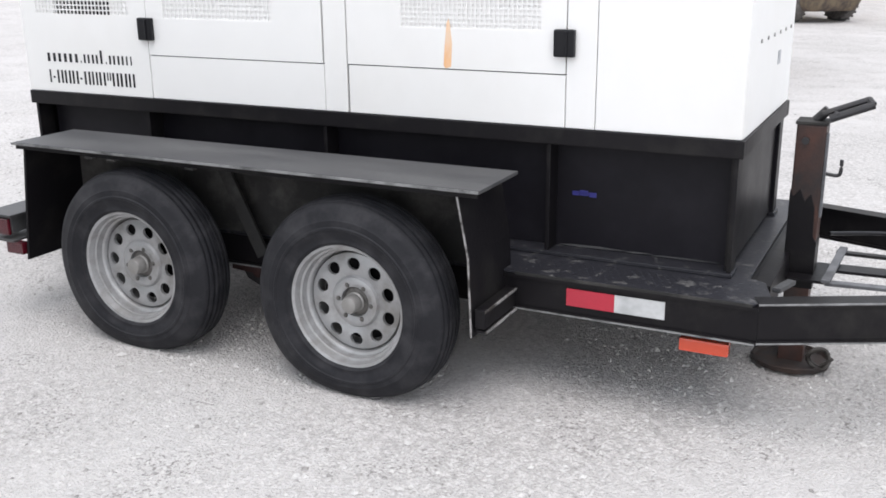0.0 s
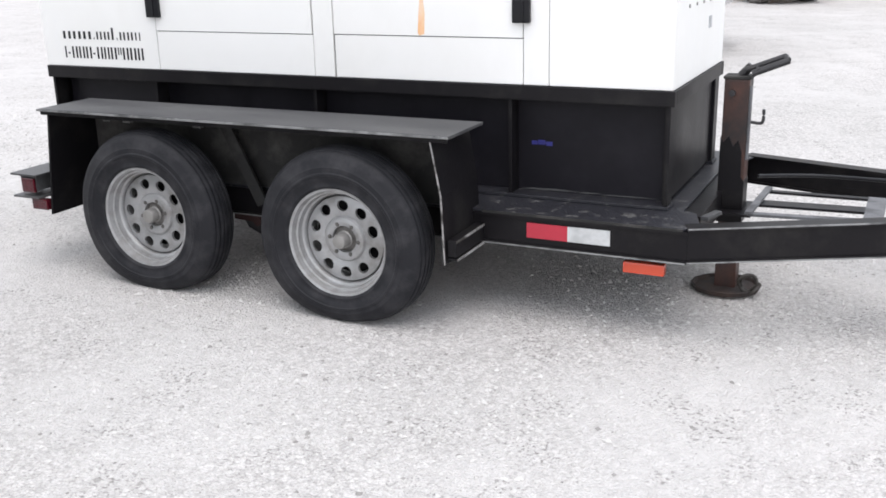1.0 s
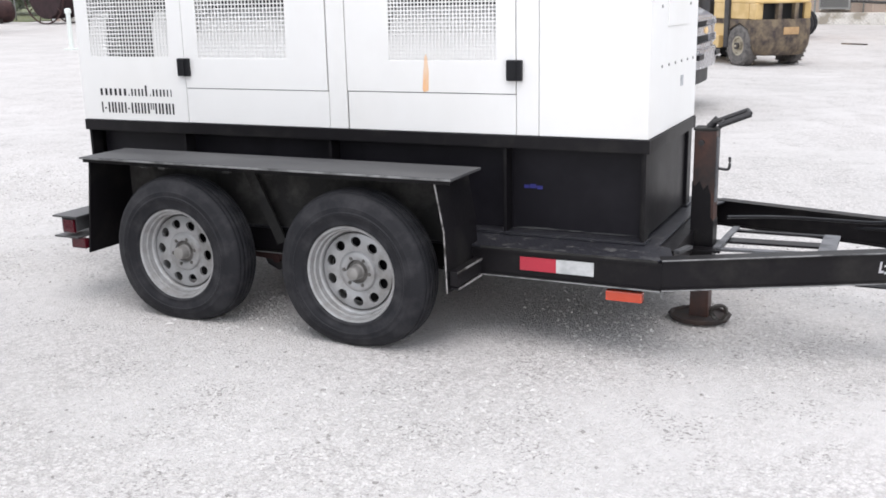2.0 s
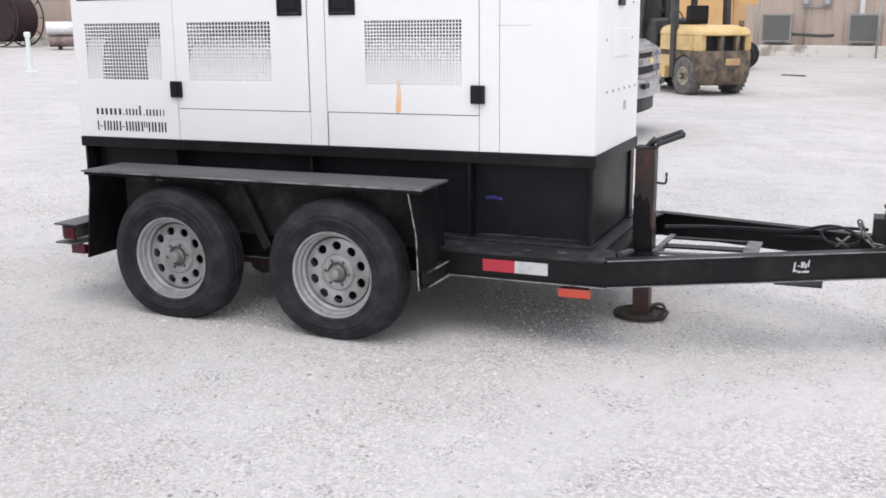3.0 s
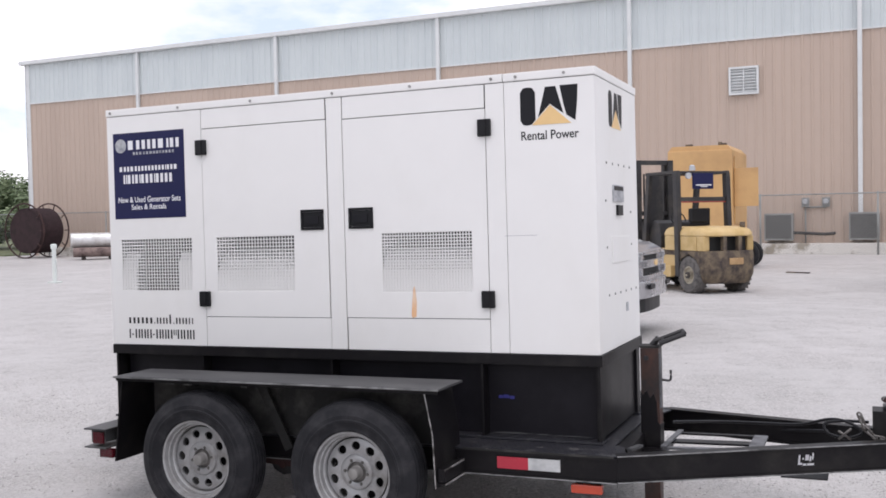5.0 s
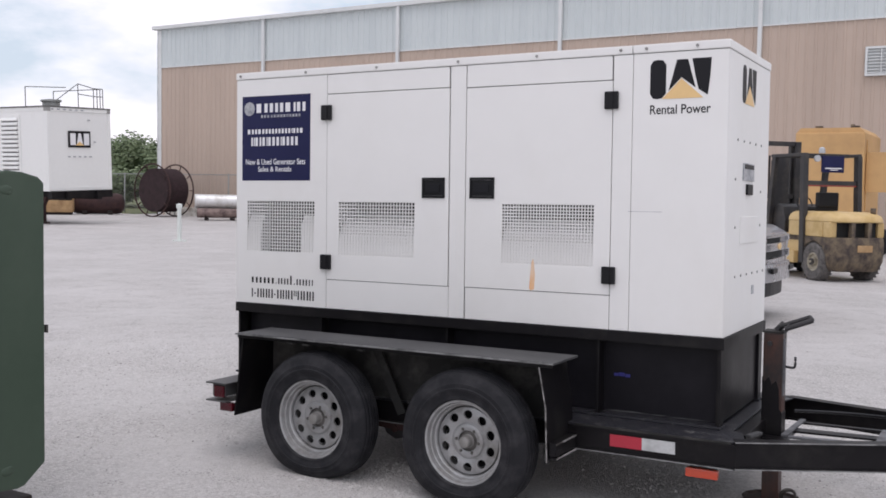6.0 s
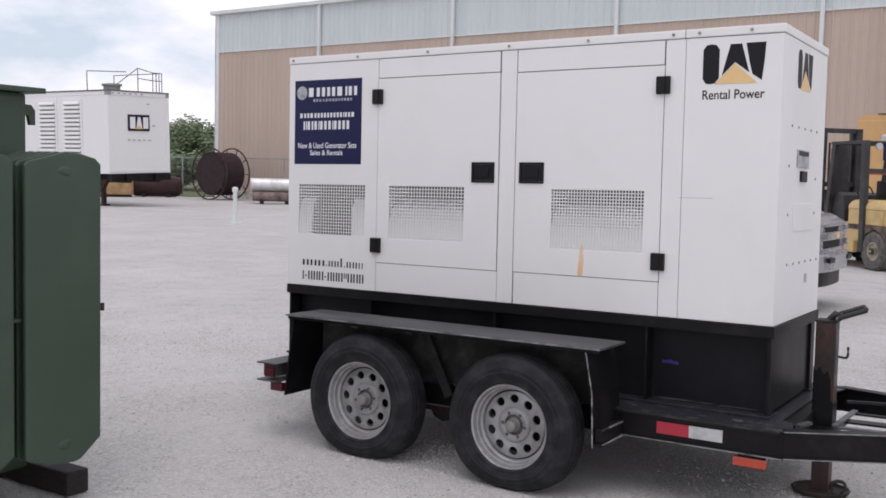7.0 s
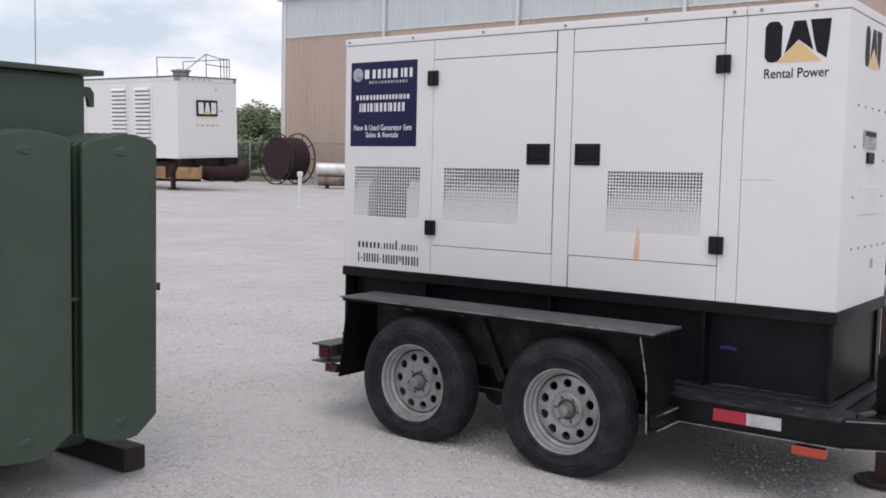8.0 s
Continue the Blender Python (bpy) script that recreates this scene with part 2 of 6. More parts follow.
ALUMINIUM = surface("bright_sheet_aluminium", (0.72, 0.72, 0.72), 0.42, 0.5, second=(0.55, 0.54, 0.52), patch=3, var=0.05, bump=0.05)
PIPE_RUST = surface("scaled_rusty_pipe", (0.23, 0.17, 0.155), 0.85, second=(0.10, 0.07, 0.065), patch=4, var=0.2, bump=0.3)
BARK = surface("bark", (0.075, 0.055, 0.04), 0.95, var=0.2, bump=0.5)
BOX_TAN = surface("faded_tan_yellow_paint", (0.46, 0.30, 0.15), 0.7, second=(0.30, 0.18, 0.09), patch=3, var=0.1, bump=0.1)
POST_WHITE = surface("weathered_white_pvc", (0.66, 0.70, 0.67), 0.55, var=0.08, bump=0)


def leaf_material():
    m = surface("tree_leaves", (0.050, 0.085, 0.028), 0.6, bump=0)
    n, l = m.node_tree.nodes, m.node_tree.links
    geo = n.new("ShaderNodeNewGeometry")
    ramp = n.new("ShaderNodeValToRGB")
    ramp.color_ramp.elements[0].color, ramp.color_ramp.elements[1].color = (0.105, 0.155, 0.075, 1), (0.235, 0.295, 0.165, 1)
    l.new(geo.outputs["Random Per Island"], ramp.inputs["Fac"])
    l.new(ramp.outputs["Color"], n["Principled BSDF"].inputs["Base Color"])
    return m


LEAF = leaf_material()


def stone_material():
    m = surface("loose_limestone", (0.5, 0.48, 0.45), 0.9, bump=0.3)
    n, l = m.node_tree.nodes, m.node_tree.links
    geo = n.new("ShaderNodeNewGeometry")
    ramp = n.new("ShaderNodeValToRGB")
    e = ramp.color_ramp.elements
    e[0].color, e[1].color = (0.22, 0.21, 0.20, 1), (0.535, 0.52, 0.505, 1)
    mid = e.new(0.12)
    mid.color = (0.43, 0.415, 0.40, 1)
    l.new(geo.outputs["Random Per Island"], ramp.inputs["Fac"])
    l.new(ramp.outputs["Color"], n["Principled BSDF"].inputs["Base Color"])
    return m


STONE = stone_material()


def gravel_material():
    """Compacted crushed limestone: fine stones of several sizes, paler worn patches, damp and dusty tones."""
    m = bpy.data.materials.new("crushed_limestone")
    m.use_nodes = True
    n, l = m.node_tree.nodes, m.node_tree.links
    b = n["Principled BSDF"]
    b.inputs["Roughness"].default_value = 0.95
    co = n.new("ShaderNodeTexCoord")

    def noise(scale, detail=8, rough=0.6):
        t = n.new("ShaderNodeTexNoise")
        t.inputs["Scale"].default_value, t.inputs["Detail"].default_value, t.inputs["Roughness"].default_value = scale, detail, rough
        l.new(co.outputs["Object"], t.inputs["Vector"])
        return t.outputs["Fac"]

    def cells(scale):
        t = n.new("ShaderNodeTexVoronoi")
        t.inputs["Scale"].default_value = scale
        l.new(co.outputs["Object"], t.inputs["Vector"])
        return t

    def ramp(src, lo, hi, c0, c1):
        r = n.new("ShaderNodeValToRGB")
        r.color_ramp.elements[0].position, r.color_ramp.elements[1].position = lo, hi
        r.color_ramp.elements[0].color, r.color_ramp.elements[1].color = (*c0, 1), (*c1, 1)
        l.new(src, r.inputs["Fac"])
        return r.outputs["Color"]

    def mix(fac, a, c, kind="MIX"):
        x = n.new("ShaderNodeMix")
        x.data_type, x.blend_type = "RGBA", kind
        if isinstance(fac, float):
            x.inputs[0].default_value = fac
        else:
            l.new(fac, x.inputs[0])
        l.new(a, x.inputs[6])
        l.new(c, x.inputs[7])
        return x.outputs[2]

    c1, c2 = cells(110.0), cells(47.0)
    bw1 = n.new("ShaderNodeRGBToBW")
    l.new(c1.outputs["Color"], bw1.inputs["Color"])
    bw2 = n.new("ShaderNodeRGBToBW")
    l.new(c2.outputs["Color"], bw2.inputs["Color"])
    small = ramp(bw1.outputs["Val"], 0.1, 0.8, (0.49, 0.475, 0.465), (0.71, 0.69, 0.678))
    large = ramp(bw2.outputs["Val"], 0.1, 0.7, (0.51, 0.495, 0.485), (0.71, 0.69, 0.678))
    fines = ramp(noise(18.0), 0.3, 0.7, (0.54, 0.525, 0.515), (0.64, 0.622, 0.61))
    coarse = mix(ramp(noise(7.0), 0.42, 0.6, (0, 0, 0), (1, 1, 1)), small, large)
    specks = mix(ramp(noise(3.5, 5), 0.50, 0.62, (0, 0, 0), (1, 1, 1)), ramp(noise(95.0, 3), 0.0, 1.0, (1, 1, 1), (1, 1, 1)), ramp(noise(70.0, 3), 0.38, 0.47, (0.50, 0.49, 0.48), (1, 1, 1)))
    # shade in the crevices between stones, multiplied into the colour
    crevice_shade = mix(1.0, ramp(c1.outputs["Distance"], 0.38, 0.66, (1, 1, 1), (0.83, 0.825, 0.82)), ramp(c2.outputs["Distance"], 0.42, 0.66, (1, 1, 1), (0.80, 0.795, 0.79)), "MULTIPLY")
    worn = ramp(noise(0.9, 6), 0.44, 0.62, (0.15, 0.15, 0.15), (0.85, 0.85, 0.85))
    colour = mix(worn, mix(1.0, coarse, crevice_shade, "MULTIPLY"), fines)
    tint = ramp(noise(0.35, 5), 0.35, 0.7, (0.85, 0.845, 0.84), (0.95, 0.94, 0.94))
    l.new(mix(1.0, mix(1.0, colour, tint, "MULTIPLY"), specks, "MULTIPLY"), b.inputs["Base Color"])
    add = n.new("ShaderNodeMath")
    add.operation = "ADD"
    l.new(c1.outputs["Distance"], add.inputs[0])
    l.new(noise(160.0, 3), add.inputs[1])
    bp = n.new("ShaderNodeBump")
    bp.inputs["Strength"].default_value, bp.inputs["Distance"].default_value = 0.8, 0.008
    bp.invert = True
    l.new(add.outputs[0], bp.inputs["Height"])
    l.new(bp.outputs[0], b.inputs["Normal"])
    return m


GRAVEL = gravel_material()
WORN_LIP = surface("rubbed_black_edge", (0.24, 0.24, 0.24), 0.5, 0.2, second=(0.06, 0.06, 0.06), patch=9, var=0.15)
GRASS = surface("short_grass", (0.085, 0.11, 0.04), 0.95, second=(0.16, 0.15, 0.075), patch=1.5, var=0.2, grain=30, bump=0.6, bump_scale=30)


# ---- mesh tools ----
def box(bm, x0, x1, y0, y1, z0, z1, bev=0.0, m=None, seg=2):
    r = bmesh.ops.create_cube(bm, size=1.0)
    vs = r["verts"]
    bmesh.ops.scale(bm, vec=(x1 - x0, y1 - y0, z1 - z0), verts=vs)
    bmesh.ops.translate(bm, vec=((x0 + x1) / 2, (y0 + y1) / 2, (z0 + z1) / 2), verts=vs)
    if m:
        bmesh.ops.transform(bm, matrix=m, verts=vs)
    if bev:
        es = list({e for v in vs for e in v.link_edges})
        bmesh.ops.bevel(bm, geom=es, offset=bev, segments=seg, affect="EDGES", profile=0.7)
    return bm


def prism(bm, pts, axis, a, b, bev=0.0):
    """A polygon drawn in the plane across axis, drawn out from a to b."""
    def at(p, q):
        return {"x": (q, p[0], p[1]), "y": (p[0], q, p[1]), "z": (p[0], p[1], q)}[axis]
    v0 = [bm.verts.new(at(p, a)) for p in pts]
    v1 = [bm.verts.new(at(p, b)) for p in pts]
    fs = [bm.faces.new(v0), bm.faces.new(v1)]
    for i in range(len(pts)):
        j = (i + 1) % len(pts)
        fs.append(bm.faces.new((v0[i], v0[j], v1[j], v1[i])))
    bmesh.ops.recalc_face_normals(bm, faces=fs)
    if bev:
        es = list({e for f in fs for e in f.edges})
        bmesh.ops.bevel(bm, geom=es, offset=bev, segments=2, affect="EDGES", profile=0.7)
    return bm


def lathe(bm, profile, axis="y", seg=48, centre=(0, 0, 0), closed=False, smooth=True, caps=(True, True)):
    """Turns a profile of (radius, along) round the axis."""
    rings = []
    for r, h in profile:
        ring = []
        for i in range(seg):
            a = 2 * math.pi * i / seg
            c, s = r * math.cos(a), r * math.sin(a)
            p = {"x": (h, c, s), "y": (s, h, c), "z": (c, s, h)}[axis]
            ring.append(bm.verts.new(Vector(p) + Vector(centre)))
        rings.append(ring)
    fs = []
    n = len(rings)
    for k in range(n if closed else n - 1):
        a, b = rings[k], rings[(k + 1) % n]
        for i in range(seg):
            j = (i + 1) % seg
            f = bm.faces.new((a[i], a[j], b[j], b[i]))
            f.smooth = smooth
            fs.append(f)
    if not closed:
        for ring, cap in zip((rings[0], rings[-1]), caps):
            if cap:
                fs.append(bm.faces.new(ring))
    bmesh.ops.recalc_face_normals(bm, faces=fs)
    return rings


def rod(bm, p, q, r, seg=10, r2=None):
    """A round bar from p to q."""
    p, q = Vector(p), Vector(q)
    m = Matrix.Translation(p) @ (q - p).to_track_quat("Z", "Y").to_matrix().to_4x4()
    h = (q - p).length
    rings = [[bm.verts.new(m @ Vector((rr * math.cos(2 * math.pi * i / seg), rr * math.sin(2 * math.pi * i / seg), z))) for i in range(seg)]
             for z, rr in ((0, r), (h, r if r2 is None else r2))]
    fs = []
    for i in range(seg):
        j = (i + 1) % seg
        f = bm.faces.new((rings[0][i], rings[0][j], rings[1][j], rings[1][i]))
        f.smooth = True
        fs.append(f)
    fs += [bm.faces.new(rings[0]), bm.faces.new(rings[1])]
    bmesh.ops.recalc_face_normals(bm, faces=fs)
    return bm


def hose(bm, pts, r, seg=8, steps=6):
    """A round tube along a smooth line through pts."""
    pts = [Vector(p) for p in pts]
    line = []
    for i in range(len(pts) - 1):
        p0, p1, p2, p3 = pts[max(i - 1, 0)], pts[i], pts[i + 1], pts[min(i + 2, len(pts) - 1)]
        for k in range(steps):
            t = k / steps
            line.append(0.5 * (2 * p1 + (p2 - p0) * t + (2 * p0 - 5 * p1 + 4 * p2 - p3) * t * t + (3 * p1 - p0 - 3 * p2 + p3) * t ** 3))
    line.append(pts[-1])
    rings = []
    for i, p in enumerate(line):
        d = (line[min(i + 1, len(line) - 1)] - line[max(i - 1, 0)]).normalized()
        q = d.to_track_quat("Z", "Y")
        rings.append([bm.verts.new(p + q @ Vector((r * math.cos(2 * math.pi * j / seg), r * math.sin(2 * math.pi * j / seg), 0))) for j in range(seg)])
    for a, b in zip(rings, rings[1:]):
        for i in range(seg):
            j = (i + 1) % seg
            bm.faces.new((a[i], a[j], b[j], b[i])).smooth = True
    bm.faces.new(rings[0])
    bm.faces.new(rings[-1])
    return bm


def mesh_of(name, bm, material):
    me = bpy.data.meshes.new(name)
    for e in bm.edges:
        if len(e.link_faces) == 2 and e.calc_face_angle(0.0) > radians(32):
            e.smooth = False
    bm.to_mesh(me)
    bm.free()
    me.materials.append(material)
    return me


def part(name, bm, material, parent, label="", m=None):
    """One mesh object under a thing or under a part; bm may be a bmesh or a finished mesh."""
    me = bm if isinstance(bm, bpy.types.Mesh) else mesh_of(name, bm, material)
    ob = new(name, me)
    ob.parent = parent
    if m is not None:
        ob.matrix_basis = m
    return tagged(ob, label)


def thing(name, label, category, m=None, group="", kind=""):
    ob = new(name)
    ob.empty_display_size = 0.2
    if m is not None:
        ob.matrix_basis = m
    return tagged(ob, label, category, group, kind)


def solid(name, bm, material, label, category, m=None, group="", kind=""):
    ob = new(name, mesh_of(name, bm, material))
    if m is not None:
        ob.matrix_basis = m
    return tagged(ob, label, category, group, kind)


def fresh():
    return bmesh.new()


def lettering(text, width, height, bold=0.0):
    """A mesh of the built-in font, lying in x and z, stretched to the size given, facing -y; origin at its lower left."""
    cu = bpy.data.curves.new("lettering", "FONT")
    cu.body, cu.offset = text, bold
    ob = bpy.data.objects.new("lettering", cu)
    scene.collection.objects.link(ob)
    me = bpy.data.meshes.new_from_object(ob.evaluated_get(bpy.context.evaluated_depsgraph_get()))
    bpy.data.objects.remove(ob)
    xs, ys = [v.co.x for v in me.vertices], [v.co.y for v in me.vertices]
    x0, y0, sx, sy = min(xs), min(ys), width / (max(xs) - min(xs)), height / (max(ys) - min(ys))
    for v in me.vertices:
        v.co = ((v.co.x - x0) * sx, 0, (v.co.y - y0) * sy)
    return me

# ---- ground: one sheet of crushed limestone out to the horizon ----
def ground_lines():
    near = list(np.arange(-10, 12.01, 0.4))
    out, step, v = [], 0.6, 12.0
    while v < 2600:
        v += step
        step *= 1.28
        out.append(v)
    return [-x + 2 for x in reversed(out)] + near + out


def smooth_step(u):
    u = max(0.0, min(1.0, u))
    return u * u * (3 - 2 * u)


def ground_level(x, y):
    d = math.hypot(x - 2, y)
    k = min(1.0, d / 25)
    calm = 0.008 + 0.03 * k
    rise = 0.05 * smooth_step((y - 14) / 14) * smooth_step((x + 14) / 9)       # the yard climbs a little towards the warehouse
    return rise + calm * (noise.noise((x * 0.35, y * 0.35, 0.3)) * 0.6 + noise.noise((x * 1.1, y * 1.1, 4.3)) * 0.4) * (1 if d < 400 else 0)


gx, gy = ground_lines(), ground_lines()
g_verts = [(x, y, ground_level(x, y)) for y in gy for x in gx]
g_faces = [(j * len(gx) + i, j * len(gx) + i + 1, (j + 1) * len(gx) + i + 1, (j + 1) * len(gx) + i)
           for j in range(len(gy) - 1) for i in range(len(gx) - 1)]
g_mesh = bpy.data.meshes.new("ground")
g_mesh.from_pydata(g_verts, [], g_faces)
g_mesh.materials.append(GRAVEL)
g_mesh.shade_smooth()
ground = tagged(new("ground", g_mesh), "pale crushed limestone gravel yard, compacted and dusty", "ground", kind="structure")


def loose_stones(name, count, spot, size_lo, size_hi, seed):
    """Loose chips of limestone scattered on the ground, in one mesh."""
    rng = np.random.default_rng(seed)
    base = np.array([(1, 0, 0), (-1, 0, 0), (0, 1, 0), (0, -1, 0), (0, 0, 1), (0, 0, -1)], float)
    tri = np.array([(0, 2, 4), (2, 1, 4), (1, 3, 4), (3, 0, 4), (2, 0, 5), (1, 2, 5), (3, 1, 5), (0, 3, 5)])
    verts, faces = [], []
    for i in range(count):
        x, y = spot(rng)
        s = size_lo + (size_hi - size_lo) * rng.random() ** 3
        a = rng.random() * 6.283
        p = base * (0.6 + 0.8 * rng.random((6, 1))) * np.array([s, s * 0.85, s * 0.5])
        ca, sa = math.cos(a), math.sin(a)
        p = np.stack([p[:, 0] * ca - p[:, 1] * sa, p[:, 0] * sa + p[:, 1] * ca, p[:, 2]], 1)
        p += np.array([x, y, ground_level(x, y) + s * 0.06])
        verts.append(p)
        faces.append(tri + 6 * i)
    me = bpy.data.meshes.new(name)
    me.from_pydata(np.concatenate(verts).tolist(), [], np.concatenate(faces).tolist())
    me.materials.append(STONE)
    return tagged(new(name, me), "loose pale limestone chips lying on the gravel yard", "gravel", kind="stuff")


def near_spot(rng):
    while True:
        x, y = rng.uniform(-3.5, 6.5), rng.uniform(-4.2, 3.0)
        if noise.noise((x * 0.9, y * 0.9, 7.7)) > rng.uniform(-0.35, 0.40):
            return x, y


def far_spot(rng):
    return rng.uniform(-14, 12), rng.uniform(-3.5, 16)


# ---- the tandem-axle equipment trailer, in its own frame (x ahead, near side of the load at y = 0) ----
MID = 0.4375                                    # centre line
trailer = thing("equipment_trailer", "black steel tandem-axle equipment trailer with treadplate deck, worn and dusty", "trailer", SIT)


def beam(bm, p, q, w, h, bev=0.004):
    """A bar of upright section w by h from p to q."""
    p, q = Vector(p), Vector(q)
    d = q - p
    yaw = math.atan2(d.y, d.x)
    m = Matrix.Translation(p) @ Matrix.Rotation(yaw, 4, "Z") @ Matrix.Rotation(-math.asin(d.z / d.length), 4, "Y")
    return box(bm, 0, d.length, -w / 2, w / 2, -h / 2, h / 2, bev, m)


def mirrored(y):
    return 2 * MID - y


def side(y, far):
    return mirrored(y) if far else y


def i_beam(p, q, w, h, t=0.011):
    """One rolled section with flanges slightly wider than its web, from p to q."""
    p, q = Vector(p), Vector(q)
    d = q - p
    u, v, k = w / 2, w / 2 + 0.007, h / 2
    b = fresh()
    prism(b, [(-v, -k), (v, -k), (v, -k + t), (u, -k + t), (u, k - t), (v, k - t), (v, k), (-v, k), (-v, k - t), (-u, k - t), (-u, -k + t), (-v, -k + t)], "x", 0, d.length)
    yaw = math.atan2(d.y, d.x)
    m = Matrix.Translation(p) @ Matrix.Rotation(yaw, 4, "Z") @ Matrix.Rotation(-math.asin(d.z / d.length), 4, "Y")
    bmesh.ops.transform(b, matrix=m, verts=b.verts)
    return b


for far in (False, True):
    part("frame_rail", i_beam((0.325, side(-0.174, far), 0.333), (3.0, side(-0.174, far), 0.333), 0.05, 0.114), BLACK, trailer)
    part("tongue_beam", i_beam((2.99, side(-0.174, far), 0.340), (4.295, side(0.365, far), 0.377), 0.052, 0.122), BLACK, trailer)

for p_, q_ in (((0.45, -0.2075, 0.2785), (2.995, -0.2075, 0.2785)), ((3.0, -0.205, 0.2815), (4.29, 0.3285, 0.3185)), ((3.0, -0.205, 0.399), (4.29, 0.3285, 0.436))):
    b = fresh()
    beam(b, p_, q_, 0.003, 0.005, 0)
    part("worn_edge", b, WORN_LIP, trailer)
b = fresh()
prism(b, [(0.2, -0.204), (2.985, -0.204), (3.030, -0.150), (2.985, 0.0), (2.935, 0.03), (2.935, mirrored(0.03)), (2.985, mirrored(0.0)), (3.030, mirrored(-0.150)), (2.985, mirrored(-0.204)), (0.2, mirrored(-0.204))], "z", 0.391, 0.399, 0.002)
deck = part("deck", b, DECK, trailer, "black treadplate deck, scuffed and dusty")


def tread(bm, x0, x1, y0, y1, pitch=0.026):
    """Raised lozenges of a treadplate, turned alternately."""
    k = 0
    y = y0
    while y < y1:
        x = x0 + (0.5 * pitch if k % 2 else 0)
        j = 0
        while x < x1:
            a = radians(45) if (j + k) % 2 else radians(-45)
            ca, sa = math.cos(a), math.sin(a)
            pts = [(0.011, 0), (0, 0.0035), (-0.011, 0), (0, -0.0035)]
            lo = [bm.verts.new((x + u * ca - v * sa, y + u * sa + v * ca, 0.3985)) for u, v in pts]
            top = bm.verts.new((x, y, 0.4002))
            for i in range(4):
                bm.faces.new((lo[i], lo[(i + 1) % 4], top))
            x += pitch
            j += 1
        y += pitch
        k += 1


b = fresh()
tread(b, 2.27, 2.97, -0.19, -0.01)
part("tread_pattern", b, DECK, deck)
b = fresh()
box(b, 2.26, 2.983, -0.2075, -0.2045, 0.389, 0.3985)
part("worn_edge", b, DUSTY_BLACK, deck)

for x in (0.35, 0.9, 1.45, 2.0, 2.55, 2.95):
    b = fresh()
    box(b, x - 0.025, x + 0.025, -0.14, mirrored(-0.14), 0.29, 0.388, 0.003)
    part("cross_member", b, BLACK, trailer)


# fenders
def fender(far):
    def Y(a, b_):
        a, b_ = side(a, far), side(b_, far)
        return min(a, b_), max(a, b_)
    b = fresh()
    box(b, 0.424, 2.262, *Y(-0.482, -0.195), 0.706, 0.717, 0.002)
    top = part("fender", b, BLACK_TOP, trailer, "flat black steel fender top, lighter grey than its sides")
    b = fresh()
    box(b, 0.416, 2.26, *Y(-0.4855, -0.482), 0.7075, 0.7155)
    part("worn_edge", b, WORN_LIP, top)
    b = fresh()
    box(b, 0.42, 2.25, *Y(-0.468, -0.458), 0.690, 0.7055)
    part("lip", b, BLACK, top)
    b = fresh()
    y0, y1 = Y(-0.452, -0.145)
    prism(b, [(2.172, 0.7055), (2.180, 0.7055), (2.216, 0.50), (2.226, 0.258), (2.218, 0.258), (2.208, 0.50)], "y", y0, y1)
    part("front_plate", b, BLACK, top)
    # thin bright strip paints the lit line along the plate's edge
    b = fresh()
    y0, y1 = Y(-0.456, -0.452)
    prism(b, [(2.176, 0.69), (2.181, 0.69), (2.217, 0.50), (2.226, 0.258), (2.221, 0.258), (2.212, 0.50)], "y", y0, y1)
    part("plate_edge", b, EDGE, top, "bright plate edge, its lit line put into the colour")
    b = fresh()
    y0, y1 = Y(-0.452, -0.145)
    prism(b, [(0.440, 0.7055), (0.450, 0.7055), (0.392, 0.262), (0.382, 0.262)], "y", y0, y1)
    part("rear_plate", b, BLACK, top)
    b = fresh()
    y0, y1 = Y(-0.206, -0.196)
    box(b, 0.45, 2.17, y0, y1, 0.402, 0.7055, 0.002)
    part("inner_plate", b, DUSTY_BLACK, top)
    b = fresh()
    beam(b, (1.16, side(-0.26, far), 0.70), (1.335, side(-0.26, far), 0.345), 0.012, 0.05, 0.002)
    part("brace", b, DUSTY_BLACK, top, "dusty diagonal flat-bar brace")
    if not far:
        b = fresh()
        box(b, 2.228, 2.262, -0.44, -0.19, 0.285, 0.345, 0.003)
        box(b, 2.232, 2.264, -0.44, -0.17, 0.272, 0.280, 0.002)
        part("step", b, BLACK, top)
        b = fresh()
        box(b, 2.262, 2.266, -0.44, -0.20, 0.337, 0.345)
        box(b, 2.2645, 2.2685, -0.44, -0.17, 0.272, 0.280)
        part("step_edge", b, EDGE, top)
        for x in (0.76, 0.86, 1.20):
            b = fresh()
            box(b, x, x + 0.035, -0.475, -0.455, 0.683, 0.690)
            part("weld_tab", b, DUSTY_BLACK, top)


fender(False)
fender(True)

# wheels
TYRE_W, OUT = 0.172, 0.010            # tyre width; how far the disc sits in from the wheel's middle plane


